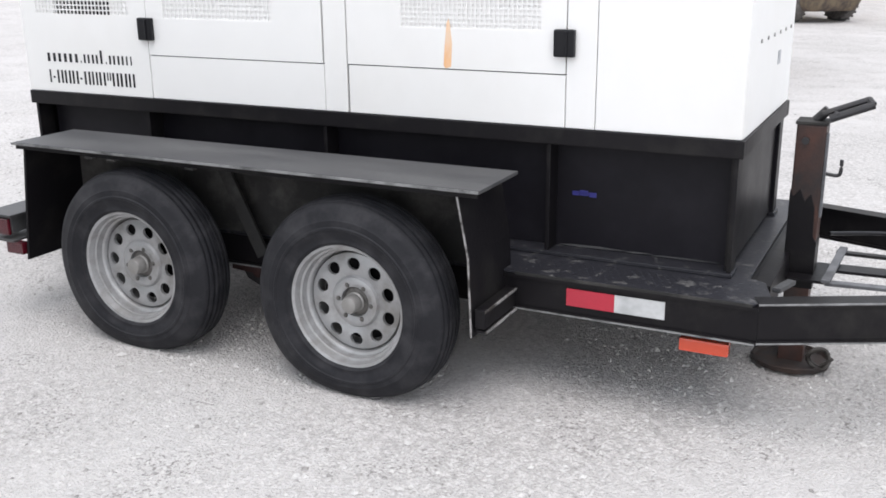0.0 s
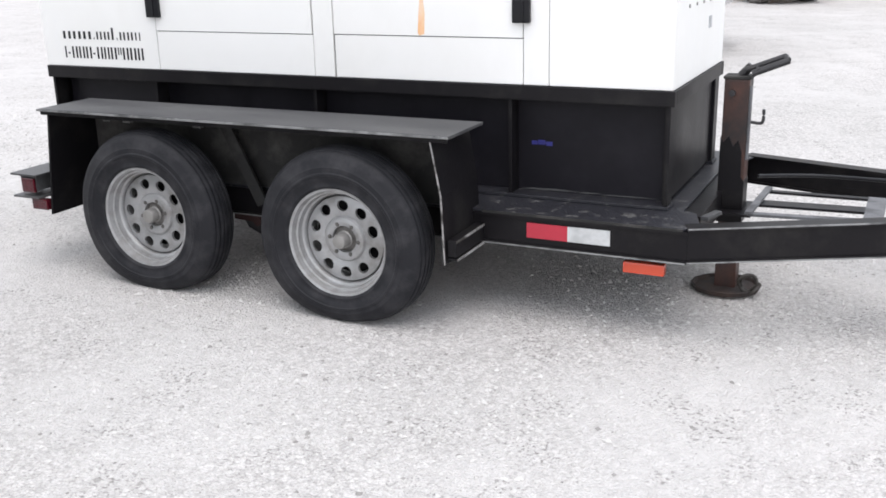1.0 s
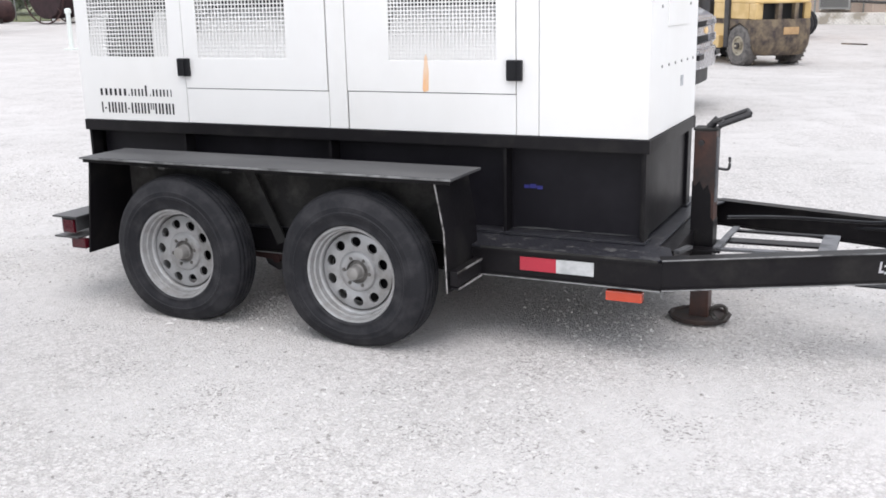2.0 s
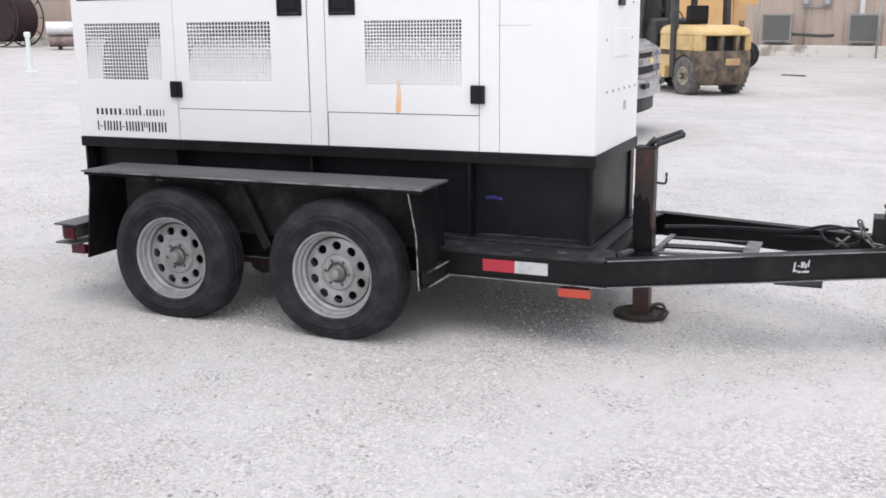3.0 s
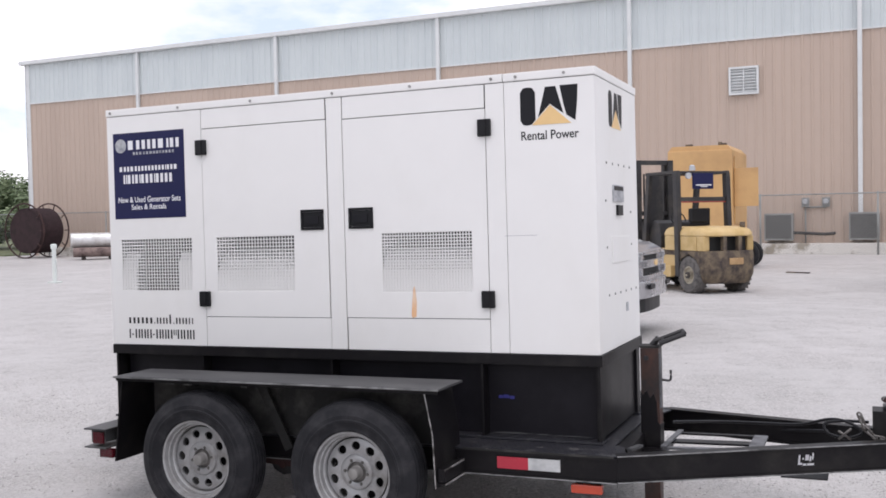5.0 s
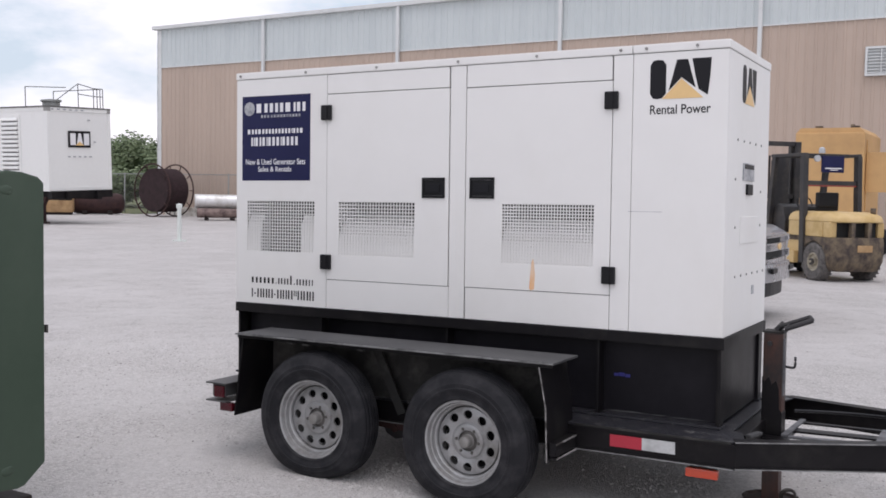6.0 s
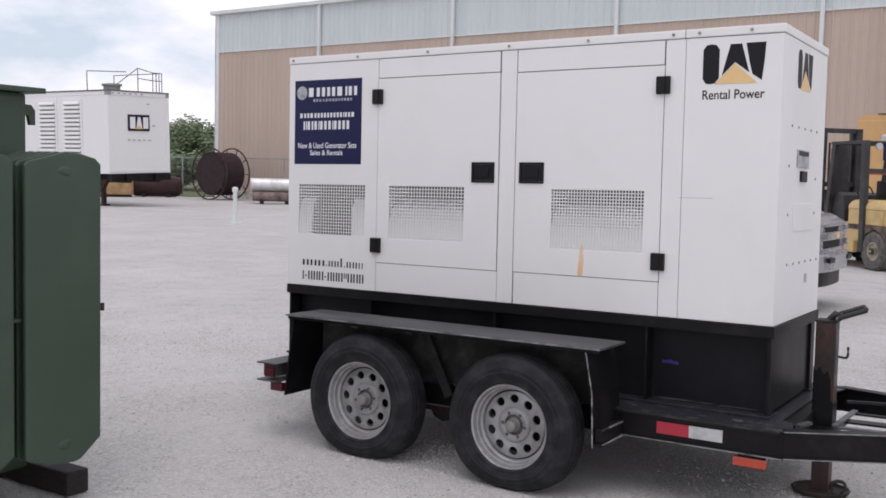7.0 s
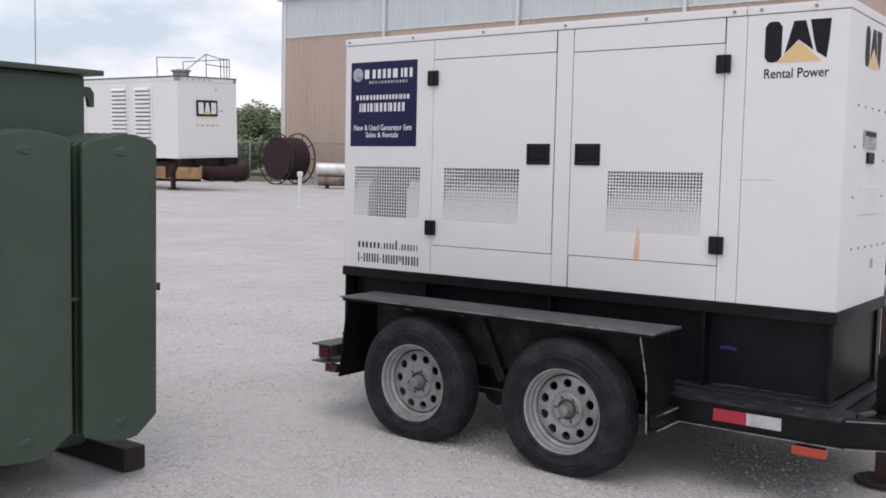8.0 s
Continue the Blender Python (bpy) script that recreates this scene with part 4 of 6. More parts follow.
part("maker_mark", b, VINYL_WHITE, trailer, "small white maker's mark as plain strokes")

# ---- the enclosed generator set on the trailer ----
gen = thing("generator_set", "white enclosed diesel generator set on a black base tank", "generator", SIT)
GL, GW, GZ0, GZ1, GCAP = 2.885, 0.875, 0.823, 2.176, 2.136


def frame_panel(b, x0, x1, z0, z1, hole, y0, y1):
    """A plate in x and z with one rectangular opening."""
    hx0, hx1, hz0, hz1 = hole
    rings = []
    for y in (y0, y1):
        o = [b.verts.new((x, y, z)) for x, z in ((x0, z0), (x1, z0), (x1, z1), (x0, z1))]
        i = [b.verts.new((x, y, z)) for x, z in ((hx0, hz0), (hx1, hz0), (hx1, hz1), (hx0, hz1))]
        rings.append((o, i))
    fs = []
    for o, i in rings:
        for k in range(4):
            j = (k + 1) % 4
            fs.append(b.faces.new((o[k], o[j], i[j], i[k])))
    for w in (0, 1):
        for k in range(4):
            j = (k + 1) % 4
            fs.append(b.faces.new((rings[0][w][k], rings[0][w][j], rings[1][w][j], rings[1][w][k])))
    bmesh.ops.recalc_face_normals(b, faces=fs)
    return b


def grille(parent, x0, x1, z0, z1, dark=None, low=1.0, deep=1.0, nx=26, nz=16):
    """Square-hole steel mesh with a sloping baffle in the duct behind it."""
    b = fresh()
    w = 0.0025
    for i in range(nx + 1):
        x = x0 + (x1 - x0) * i / nx
        box(b, x - w, x + w, 0.0008, 0.0036, z0, z1)
    for k in range(nz + 1):
        z = z0 + (z1 - z0) * k / nz
        box(b, x0, x1, 0.0005, 0.0033, z - w, z + w)
    part("mesh_grille", b, WHITE, parent, "white square-hole mesh grille")
    d, h = 0.21, z1 - z0
    slope = [(0.0040, z0 + 0.001), (0.0044, z0 + 0.22 * low * h), (0.004 + 0.007 * deep, z0 + 0.40 * low * h), (0.004 + 0.036 * deep, z0 + 0.58 * low * h), (0.004 + 0.126 * deep, z0 + 0.76 * low * h)]
    slope += [(y + 0.006, z - 0.003) for y, z in reversed(slope)]
    for xa, xb in (((x0 - 0.005, dark[0]), (dark[1], x1 + 0.005)) if dark else ((x0 - 0.005, x1 + 0.005),)):
        b = fresh()
        prism(b, slope, "x", max(xa, x0 + 0.001), min(xb, x1 - 0.001))
        part("baffle", b, WHITE, parent)
    for xs in (x0 - 0.012, x1 + 0.006):
        b = fresh()
        box(b, xs, xs + 0.006, 0.014, d, z0 - 0.02, z1 + 0.03)
        part("duct_side", b, WHITE, parent)
    # near-black top and back put the shade deep in the duct into colour
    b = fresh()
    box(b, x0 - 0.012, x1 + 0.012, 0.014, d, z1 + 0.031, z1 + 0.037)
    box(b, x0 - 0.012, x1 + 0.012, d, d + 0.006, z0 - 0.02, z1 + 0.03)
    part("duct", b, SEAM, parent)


def hinge(parent, x, z):
    b = fresh()
    box(b, x - 0.034, x + 0.034, -0.020, -0.0005, z - 0.042, z + 0.042, 0.007)
    box(b, x + 0.004, x + 0.012, -0.0245, -0.018, z - 0.036, z + 0.036, 0.003)
    part("hinge", b, PLASTIC, parent, "black plastic hinge")


def latch(parent, x0, x1, z0, z1):
    b = fresh()
    frame_panel(b, x0, x1, z0, z1, (x0 + 0.012, x1 - 0.012, z0 + 0.012, z1 - 0.012), -0.007, -0.0005)
    part("handle", b, PLASTIC, parent, "black recessed paddle latch")
    b = fresh()
    box(b, x0 + 0.013, x1 - 0.013, -0.004, -0.0008, z0 + 0.013, z1 - 0.013, 0.001)
    part("paddle", b, PLASTIC, parent)
    b = fresh()
    box(b, x0 + 0.03, x1 - 0.03, -0.0085, -0.0042, z0 + 0.030, z1 - 0.034, 0.003)
    part("lever", b, VINYL_BLACK, parent)


def flat(name, x0, x1, z0, z1, label=""):
    b = fresh()
    box(b, x0, x1, 0.0, 0.012, z0, z1, 0.0025)
    return part(name, b, WHITE, gen, label)


G1, G2, G3 = (0.080, 0.575, 1.130, 1.426), (0.742, 1.239, 1.124, 1.425), (1.757, 2.254, 1.119, 1.423)
GZM = GCAP - 0.003
b = fresh()
frame_panel(b, 0.0, 0.6575, GZ0, GZM, G1, 0.0, 0.012)
side_panel = part("side_panel", b, WHITE, gen, "white side panel with mesh grille and decals")
grille(side_panel, *G1, dark=(0.183, 0.474), low=0.95, deep=0.3)
flat("upper_panel", 0.661, 1.443, 2.0275, GZM)
flat("lower_panel", 0.661, 1.449, GZ0, 0.984)
b = fresh()
frame_panel(b, 0.661, 1.445, 0.988, 2.023, G2, -0.001, 0.012)
door_a = part("door", b, WHITE, gen, "closed white access door with mesh grille and black latch")
grille(door_a, *G2)
flat("pillar", 1.4515, 1.5425, GZ0, GZM)
flat("upper_panel", 1.548, 2.333, 2.0205, GZM)
flat("lower_panel", 1.550, 2.337, GZ0, 0.986)
b = fresh()
frame_panel(b, 1.548, 2.3365, 0.990, 2.016, G3, -0.001, 0.012)
door_b = part("door", b, WHITE, gen, "closed white access door, orange rust streak under its grille")
grille(door_b, *G3, low=0.95, deep=0.7, nx=31, nz=19)
flat("pillar", 2.3400, 2.4355, GZ0, GZM)
flat("front_side_panel", 2.4380, GL - 0.002, GZ0, GZM)
for hz in (1.085, 1.922):
    hinge(door_a, 0.661, hz)
    hinge(door_b, 2.335, hz)
latch(door_a, 1.285, 1.423, 1.449, 1.557)
latch(door_b, 1.572, 1.713, 1.449, 1.557)

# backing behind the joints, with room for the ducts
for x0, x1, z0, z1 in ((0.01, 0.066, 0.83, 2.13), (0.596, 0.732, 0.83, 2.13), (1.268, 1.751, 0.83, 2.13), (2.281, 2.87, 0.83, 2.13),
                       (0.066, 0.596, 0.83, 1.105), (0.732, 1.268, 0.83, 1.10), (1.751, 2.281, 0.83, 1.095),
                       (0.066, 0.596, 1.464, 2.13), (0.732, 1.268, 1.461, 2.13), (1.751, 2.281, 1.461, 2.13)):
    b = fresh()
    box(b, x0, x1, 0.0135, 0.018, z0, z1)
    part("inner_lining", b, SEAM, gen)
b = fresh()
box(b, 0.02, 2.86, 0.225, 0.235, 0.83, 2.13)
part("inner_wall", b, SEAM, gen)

# ends, far side, roof
b = fresh()
box(b, GL - 0.012, GL, 0.0125, GW, GZ0, GZM, 0.0025)
front = part("end_panel", b, WHITE, gen, "white front end panel with small control window and rivets")
b = fresh()
box(b, 0.0, 0.012, 0.0125, GW, GZ0, GZM, 0.0025)
part("end_panel", b, WHITE, gen)
b = fresh()
box(b, 0.012, GL - 0.0125, GW - 0.012, GW, GZ0, GZM, 0.0025)
part("far_panel", b, WHITE, gen)
for x0, x1 in ((-0.004, 2.431), (2.4345, GL + 0.004)):
    b = fresh()
    box(b, x0, x1, -0.004, GW + 0.004, GCAP, GZ1, 0.006)
    roof = part("roof_cap", b, WHITE, gen)
    for sx in (0.031, 0.51, 0.99, 1.495, 1.94, 2.375, 2.50, 2.74):
        if x0 < sx < x1:
            b = fresh()
            rod(b, (sx, -0.004, 2.155), (sx, -0.009, 2.155), 0.0075, 8)
            part("screw", b, HUB, roof)

# front end: control window, socket, vent and rivets
b = fresh()
box(b, GL, GL + 0.006, 0.305, 0.53, 1.548, 1.632, 0.002)
part("control_window", b, VINYL_GREY, front, "grey control window")
b = fresh()
box(b, GL + 0.0062, GL + 0.0085, 0.325, 0.51, 1.605, 1.626)
part("dark_strip", b, PLASTIC, front)
b = fresh()
box(b, GL, GL + 0.012, 0.375, 0.485, 1.480, 1.532, 0.003)
part("stop_switch", b, PLASTIC, front)
b = fresh()
box(b, GL, GL + 0.004, 0.27, 0.66, 1.245, 1.375, 0.002)
part("air_panel", b, WHITE, front)
for ry, rz in [(0.19 + 0.125 * k, 1.735) for k in range(5)] + [(0.19 + 0.12 * k, 1.092) for k in range(6)] + [(0.17, 1.325), (0.70, 1.33), (0.70, 1.50), (0.16, 1.55)]:
    b = fresh()
    rod(b, (GL, ry, rz), (GL + 0.004, ry, rz), 0.0062, 8)
    part("rivet", b, HUB, front)
b = fresh()
box(b, GL, GL + 0.002, 0.55, 0.60, 0.985, 1.03)
part("data_plate", b, VINYL_GREY, front)

# base: tank between flanges with stiffening plates
b = fresh()
box(b, 0.0, GL + 0.008, -0.008, 0.03, 0.768, 0.8215, 0.004)
box(b, 0.0, GL + 0.008, GW - 0.03, GW + 0.008, 0.768, 0.8215, 0.004)
box(b, GL - 0.03, GL + 0.0075, 0.03, GW - 0.03, 0.768, 0.8212, 0.004)
box(b, 0.0005, 0.03, 0.03, GW - 0.03, 0.768, 0.8212, 0.004)
base = part("base_rail", b, BLACK, gen, "black base rail under the enclosure")
b = fresh()
box(b, 0.05, 2.825, 0.08, GW - 0.08, 0.405, 0.812, 0.003)
part("base_tank", b, BLACK_WEB, gen)
b = fresh()
box(b, 0.0, GL, -0.005, 0.08, 0.400, 0.413, 0.003)
box(b, 0.0, GL, GW - 0.08, GW + 0.005, 0.400, 0.413, 0.003)
part("bottom_flange", b, DECK, gen)
b = fresh()
box(b, 0.002, 0.012, 0.02, GW - 0.02, 0.412, 0.768, 0.002)
part("rear_plate", b, BLACK, gen)
b = fresh()
box(b, 2.856, 2.8645, 0.02, GW - 0.02, 0.4135, 0.768, 0.002)
part("front_plate", b, BLACK, gen)
for x in (0.020, 0.62, 1.44, 2.285, 2.872):
    for y0, y1 in ((0.004, 0.076), (GW - 0.076, GW - 0.004)):
        b = fresh()
        box(b, x - 0.007, x + 0.007, y0, y1, 0.4135, 0.768, 0.002)
        part("stiffener", b, BLACK, gen)
for y0, y1 in ((0.0765, 0.0795), (GW - 0.0795, GW - 0.0765)):
    b = fresh()
    box(b, 0.05, 2.876, y0, y1, 0.4135, 0.768)
    part("web_plate", b, BLACK_WEB, gen)
b = fresh()
for x0, x1, z0, z1 in ((2.345, 2.366, 0.590, 0.604), (2.370, 2.398, 0.591, 0.608), (2.402, 2.426, 0.588, 0.603), (2.352, 2.420, 0.596, 0.6005)):
    box(b, x0, x1, 0.0740, 0.0763, z0, z1)
blue = part("blue_sticker", b, VINYL_BLUE, gen, "small blue sticker on the black tank")

# pale scuffs where straps and dust have rubbed the tank
for sx, sz, sl, sh in ((2.30, 0.417, 0.24, 0.007), (2.53, 0.418, 0.09, 0.004), (2.61, 0.417, 0.22, 0.004), (2.27, 0.440, 0.006, 0.15)):
    b = fresh()
    prism(b, [(sx, sz), (sx + sl * 0.3, sz - sh * 0.3), (sx + sl * 0.7, sz), (sx + sl, sz + sh * 0.4), (sx + sl * 0.6, sz + sh), (sx + sl * 0.2, sz + sh * 0.7)], "y", 0.0752, 0.0764)
    part("scuff", b, BLACK_TOP, gen)


# decals
def decal(name, bm_or_mesh, material, parent, x, y, z, label="", turn=0.0):
    m = Matrix.Translation((x, y, z)) @ Matrix.Rotation(turn, 4, "Z")
    if isinstance(bm_or_mesh, bpy.types.Mesh):
        bm_or_mesh.materials.append(material)
        return part(name, bm_or_mesh, None, parent, label, m)
    return part(name, bm_or_mesh, material, parent, label, m)


def bars(spans, h0, h1, th=0.0006):
    b = fresh()
    for s in spans:
        a, c, lo, hi = s
        box(b, a, c, -th, 0, h0 + (h1 - h0) * lo, h0 + (h1 - h0) * hi)
    return b


def emblem(parent, x, y, z, turn=0.0, w=0.285, h=0.182):
    """A maker's emblem as plain shapes: three dark blocks over a yellow triangle."""
    b = fresh()
    def poly(pts, off=0.0):
        prism(b, [(u * w, v * h) for u, v in pts], "y", -0.0008 - off, -off)
    poly([(0.0, 0.14), (0.05, 0.02), (0.12, 0.0), (0.20, 0.02), (0.265, 0.14), (0.265, 0.86), (0.21, 0.98), (0.13, 1.0), (0.05, 0.98), (0.0, 0.86)])
    poly([(0.31, 0.2), (0.44, 0.98), (0.62, 0.98), (0.75, 0.26), (0.52, 0.53)])
    poly([(0.69, 0.99), (1.0, 0.99), (0.985, 0.55), (0.95, 0.06), (0.80, 0.22), (0.745, 0.55)])
    e = decal("emblem", b, VINYL_BLACK, parent, x, y, z, "black emblem blocks over a yellow triangle", turn)
    b = fresh()
    prism(b, [(0.20 * w, 0.0), (0.52 * w, 0.50 * h), (0.88 * w, 0.0)], "y", -0.0014, -0.0006)
    part("triangle", b, VINYL_YELLOW, e, "yellow triangle")
    return e


front_side = [o for o in gen.children if o.name.startswith("front_side_panel")][0]
emblem(gen, 2.520, -0.0005, 1.918)
emblem(gen, GL + 0.0005, 0.262, 1.915, radians(90))
decal("lettering", lettering("Rental Power", 0.284, 0.043, 0.01), VINYL_BLACK, front_side, 2.522, -0.0012, 1.848, "black lettering: Rental Power")

# web address and telephone line on the side panel, as plain bars
def plain_bars(parent, x, z, h, glyphs, gap, y, material, fill=0.6):
    for wd, lo, hi in glyphs:
        b = fresh()
        if wd > 0.02 and h < 0.06 and fill == 0.6:
            for u0, u1 in ((0.0, 0.28), (0.62, 0.90)):
                box(b, x + wd * u0, x + wd * u1, y - 0.0007, y, z + h * lo, z + h * hi)
        else:
            box(b, x, x + wd * fill, y - 0.0007, y, z + h * lo, z + h * hi)
        part("plain_bar", b, material, parent)
        x += wd + gap


plain_bars(side_panel, 0.118, 0.943, 0.055, [(0.050, 0, .62), (0.050, 0, .62), (0.050, 0, .62), (0.008, 0, .16), (0.034, 0, .62), (0.034, 0, .62), (0.018, 0, .95), (0.008, 0, .16),
                                             (0.034, 0, .62), (0.034, 0, .62), (0.012, 0, .62), (0.010, 0, .62)], 0.0100, -0.0003, VINYL_BLACK)
plain_bars(side_panel, 0.118, 0.858, 0.052, [(0.014, 0, 1), (0.018, .35, .5), (0.036, 0, 1), (0.036, 0, 1), (0.036, 0, 1), (0.018, .35, .5), (0.036, 0, 1), (0.033, 0, 1), (0.036, 0, 1),
                                             (0.022, .4, 1), (0.036, 0, 1), (0.038, 0, 1), (0.034, 0, 1)], 0.0055, -0.0003, VINYL_BLACK)

# dealer's sticker
b = fresh()
box(b, 0.043, 0.542, -0.0012, -0.0003, 1.543, 2.035)
sticker = part("sticker", b, NAVY, gen, "large square navy blue dealer sticker with pale lettering")
b = fresh()
lathe(b, [(0.040, -0.0020), (0.040, -0.0013)], "y", 28, (0.097, 0, 1.962))
part("globe_mark", b, VINYL_GREY, sticker, "pale grey globe mark")


def sticker_bars(widths, x0, x1, z0, z1, material):
    k = (x1 - x0) / sum(widths)
    plain_bars(sticker, x0, z0, z1 - z0, [(wd * k, 0.0, 1.0) for i, wd in enumerate(widths)], 0.0, -0.0013, material, 0.58)


sticker_bars([1.5, 1, 1, 0.9, 1, 1.5, 0.6, 1, 0.9], 0.150, 0.522, 1.938, 1.990, VINYL_WHITE)
sticker_bars([1, 1, 1.3, 1, 1, 0.3, 1, 1, 1, 1, 1, 1, 1, 1], 0.185, 0.480, 1.908, 1.924, VINYL_GREY)
sticker_bars([1.3, 1, 1, 1.3, 1, 1, 1, 1, 1, 1, 1, 1, 1, 0.5, 1, 1, 1.3], 0.085, 0.500, 1.815, 1.842, VINYL_WHITE)
sticker_bars([0.6, 0.4, 1, 0.7, 1, 0.4, 1, 1, 1, 0.4, 1, 1, 1, 1], 0.112, 0.466, 1.745, 1.795, VINYL_WHITE)
decal("lettering", lettering("New & Used Generator Sets", 0.438, 0.033, 0.012), VINYL_WHITE, sticker, 0.070, -0.0014, 1.636, "white lettering: New & Used Generator Sets")
decal("lettering", lettering("Sales & Rentals", 0.245, 0.030, 0.012), VINYL_WHITE, sticker, 0.163, -0.0014, 1.595, "white lettering: Sales & Rentals")

# rust streak below the grille of the second door, faint rub marks
b = fresh()
prism(b, [(1.916, 1.0), (1.923, 0.990), (1.943, 0.997), (1.947, 1.07), (1.940, 1.13), (1.935, 1.150), (1.928, 1.137), (1.920, 1.06)], "y", -0.0018, -0.0011)
part("rust_streak", b, ORANGE, door_b, "orange rust streak")
b = fresh()
box(b, 2.425, 2.59, -0.0006, -0.0002, 1.3925, 1.3942)
part("scratch", b, VINYL_GREY, front_side, "fine grey scratch")

# ---- the warehouse behind the yard ----
SHED = pose(-34.1, 32.3, 0, 0, 0, -2.28)
shed = thing("warehouse", "long metal-clad warehouse, tan below and pale blue-grey under the eaves", "building", SHED)


def ribbed(b, x0, x1, z0, z1, pitch=0.305, depth=0.028):
    """A sheet with upright trapezoid ribs, facing -y."""
    xs = []
    x = x0
    while x < x1:
        xs += [(x, 0.0), (x + pitch * 0.62, 0.0), (x + pitch * 0.70, -depth), (x + pitch * 0.86, -depth), (x + pitch * 0.94, 0.0)]
        x += pitch
    xs.append((x1, 0.0))
    lo = [b.verts.new((x, y, z0)) for x, y in xs]
    hi = [b.verts.new((x, y, z1)) for x, y in xs]
    for i in range(len(xs) - 1):
        b.faces.new((lo[i], lo[i + 1], hi[i + 1], hi[i]))
    return b


b = fresh()
ribbed(b, 0.55, 62, 0.0, 7.355)
part("wall", b, TAN, shed, "tan ribbed sheet-metal wall")
b = fresh()
ribbed(b, 0.55, 62, 7.375, 9.32)
part("upper_wall", b, PALE, shed, "pale blue-grey ribbed sheet under the eaves")
b = fresh()
box(b, 0.55, 62, 0.02, 0.3, 0, 9.3)
box(b, 0.55, 0.85, 0.3, 40, 0, 9.2)
box(b, 61.7, 62, 0.3, 40, 0, 9.2)
box(b, 0.55, 62, 39.7, 40, 0, 9.2)
part("inner_wall", b, TAN, shed)
b = fresh()
box(b, 0.78, 62, -0.06, 0.01, 7.34, 7.39)
part("trim", b, TRIM, shed)
b = fresh()
box(b, 0.25, 62.2, -0.22, 0.05, 9.24, 9.42, 0.02)
part("gutter", b, TRIM, shed, "pale gutter along the eaves")
b = fresh()
prism(b, [(-0.1, 9.40), (20, 10.7), (40.1, 9.40), (40.1, 9.32), (-0.1, 9.32)], "x", 0.3, 62.2)
part("roof", b, PALE, shed)
b = fresh()
box(b, 0.50, 0.77, -0.06, -0.001, 0, 9.24)
box(b, 0.49, 0.549, -0.06, 0.3, 0, 9.24)
part("corner_trim", b, TRIM, shed)
for k in range(0, 8):
    x = 7.60 + 7.585 * k
    b = fresh()
    box(b, x - 0.07, x + 0.07, -0.17, -0.04, 0.9 if k > 3 else 0.2, 9.25, 0.015)
    part("downspout", b, TRIM, shed, "pale downspout")
b = fresh()
vx0, vx1, vz0, vz1 = 33.86, 34.71, 5.55, 6.36
frame_panel(b, vx0 - 0.07, vx1 + 0.07, vz0 - 0.07, vz1 + 0.07, (vx0, vx1, vz0, vz1), -0.16, -0.04)
vent = part("louvre_vent", b, TRIM, shed, "square white louvre vent high on the wall")
b = fresh()
box(b, vx0, vx1, -0.05, -0.042, vz0, vz1)
part("backing", b, TRIM, vent)
b = fresh()
box(b, (vx0 + vx1) / 2 - 0.02, (vx0 + vx1) / 2 + 0.02, -0.15, -0.055, vz0, vz1)
part("mullion", b, TRIM, vent)
for k in range(8):
    z = vz0 + (k + 0.5) * (vz1 - vz0) / 8
    b = fresh()
    box(b, vx0, vx1, -0.05, 0.05, -0.006, 0.006, 0, Matrix.Translation((0, -0.10, z)) @ Matrix.Rotation(radians(38), 4, "X"))
    part("slat", b, TRIM, vent)

# apron, meters, condensers and fence along the wall
b = fresh()
box(b, -32.6, 24, -0.02, 0.75, -0.1, 0.405, 0.03)
apron = solid("pavement", b, CONCRETE, "raised stained concrete apron along the warehouse wall", "pavement", pose(0, 30.42, 0, 0, 0, -2.28), kind="structure")


def condenser(x, y):
    t = thing("condenser_unit", "grey outdoor air-conditioning condenser behind the fence", "air conditioner", pose(x, y, 0.21, 0, 0, -2.28), "condensers by the warehouse")
    b = fresh()
    box(b, -0.46, 0.46, -0.3, 0.3, 0.30, 1.20, 0.02)
    part("cabinet", b, MACHINE_GREY, t)
    b = fresh()
    box(b, -0.41, 0.41, -0.308, -0.3005, 0.36, 1.14)
    coil = part("coil_guard", b, MACHINE_DARK, t)
    for k in range(12):
        z = 0.38 + k * 0.064
        b = fresh()
        box(b, -0.41, 0.41, -0.316, -0.3085, z, z + 0.014)
        part("louvre", b, MACHINE_DARK, coil)
    for sx in (-0.4, 0.4):
        b = fresh()
        box(b, sx - 0.04, sx + 0.04, -0.28, 0.28, 0.275, 0.2995)
        part("foot", b, CONCRETE, t)


condenser(1.28, 30.75)
condenser(3.92, 30.68)
meters = thing("electric_meters", "pair of round electricity meters on grey boxes on the wall", "meter", pose(2.43, 30.83, 0, 0, 0, -2.28))
for sx in (-0.32, 0.32):
    b = fresh()
    box(b, sx - 0.12, sx + 0.12, -0.12, 0.0, 1.60, 1.92, 0.015)
    mb = part("meter_box", b, GALV, meters)
    b = fresh()
    lathe(b, [(0.095, -0.12), (0.095, -0.19), (0.07, -0.22)], "y", 20, (sx, 0, 1.78))
    part("meter_glass", b, LENS_CLEAR, mb)
b = fresh()
rod(b, (-0.32, -0.06, 1.60), (0.32, -0.06, 1.60), 0.03, 8)
rod(b, (-0.32, -0.06, 1.55), (-0.32, -0.06, 0.3), 0.025, 8)
part("conduit", b, GALV, meters)
b = fresh()
hose(b, [(-0.74, -0.25, 0.76), (-0.3, -0.22, 0.74), (0.2, -0.25, 0.71), (0.5, -0.22, 0.72), (0.62, -0.22, 0.74)], 0.05)
part("lagged_pipe", b, DARK_STEEL, meters)

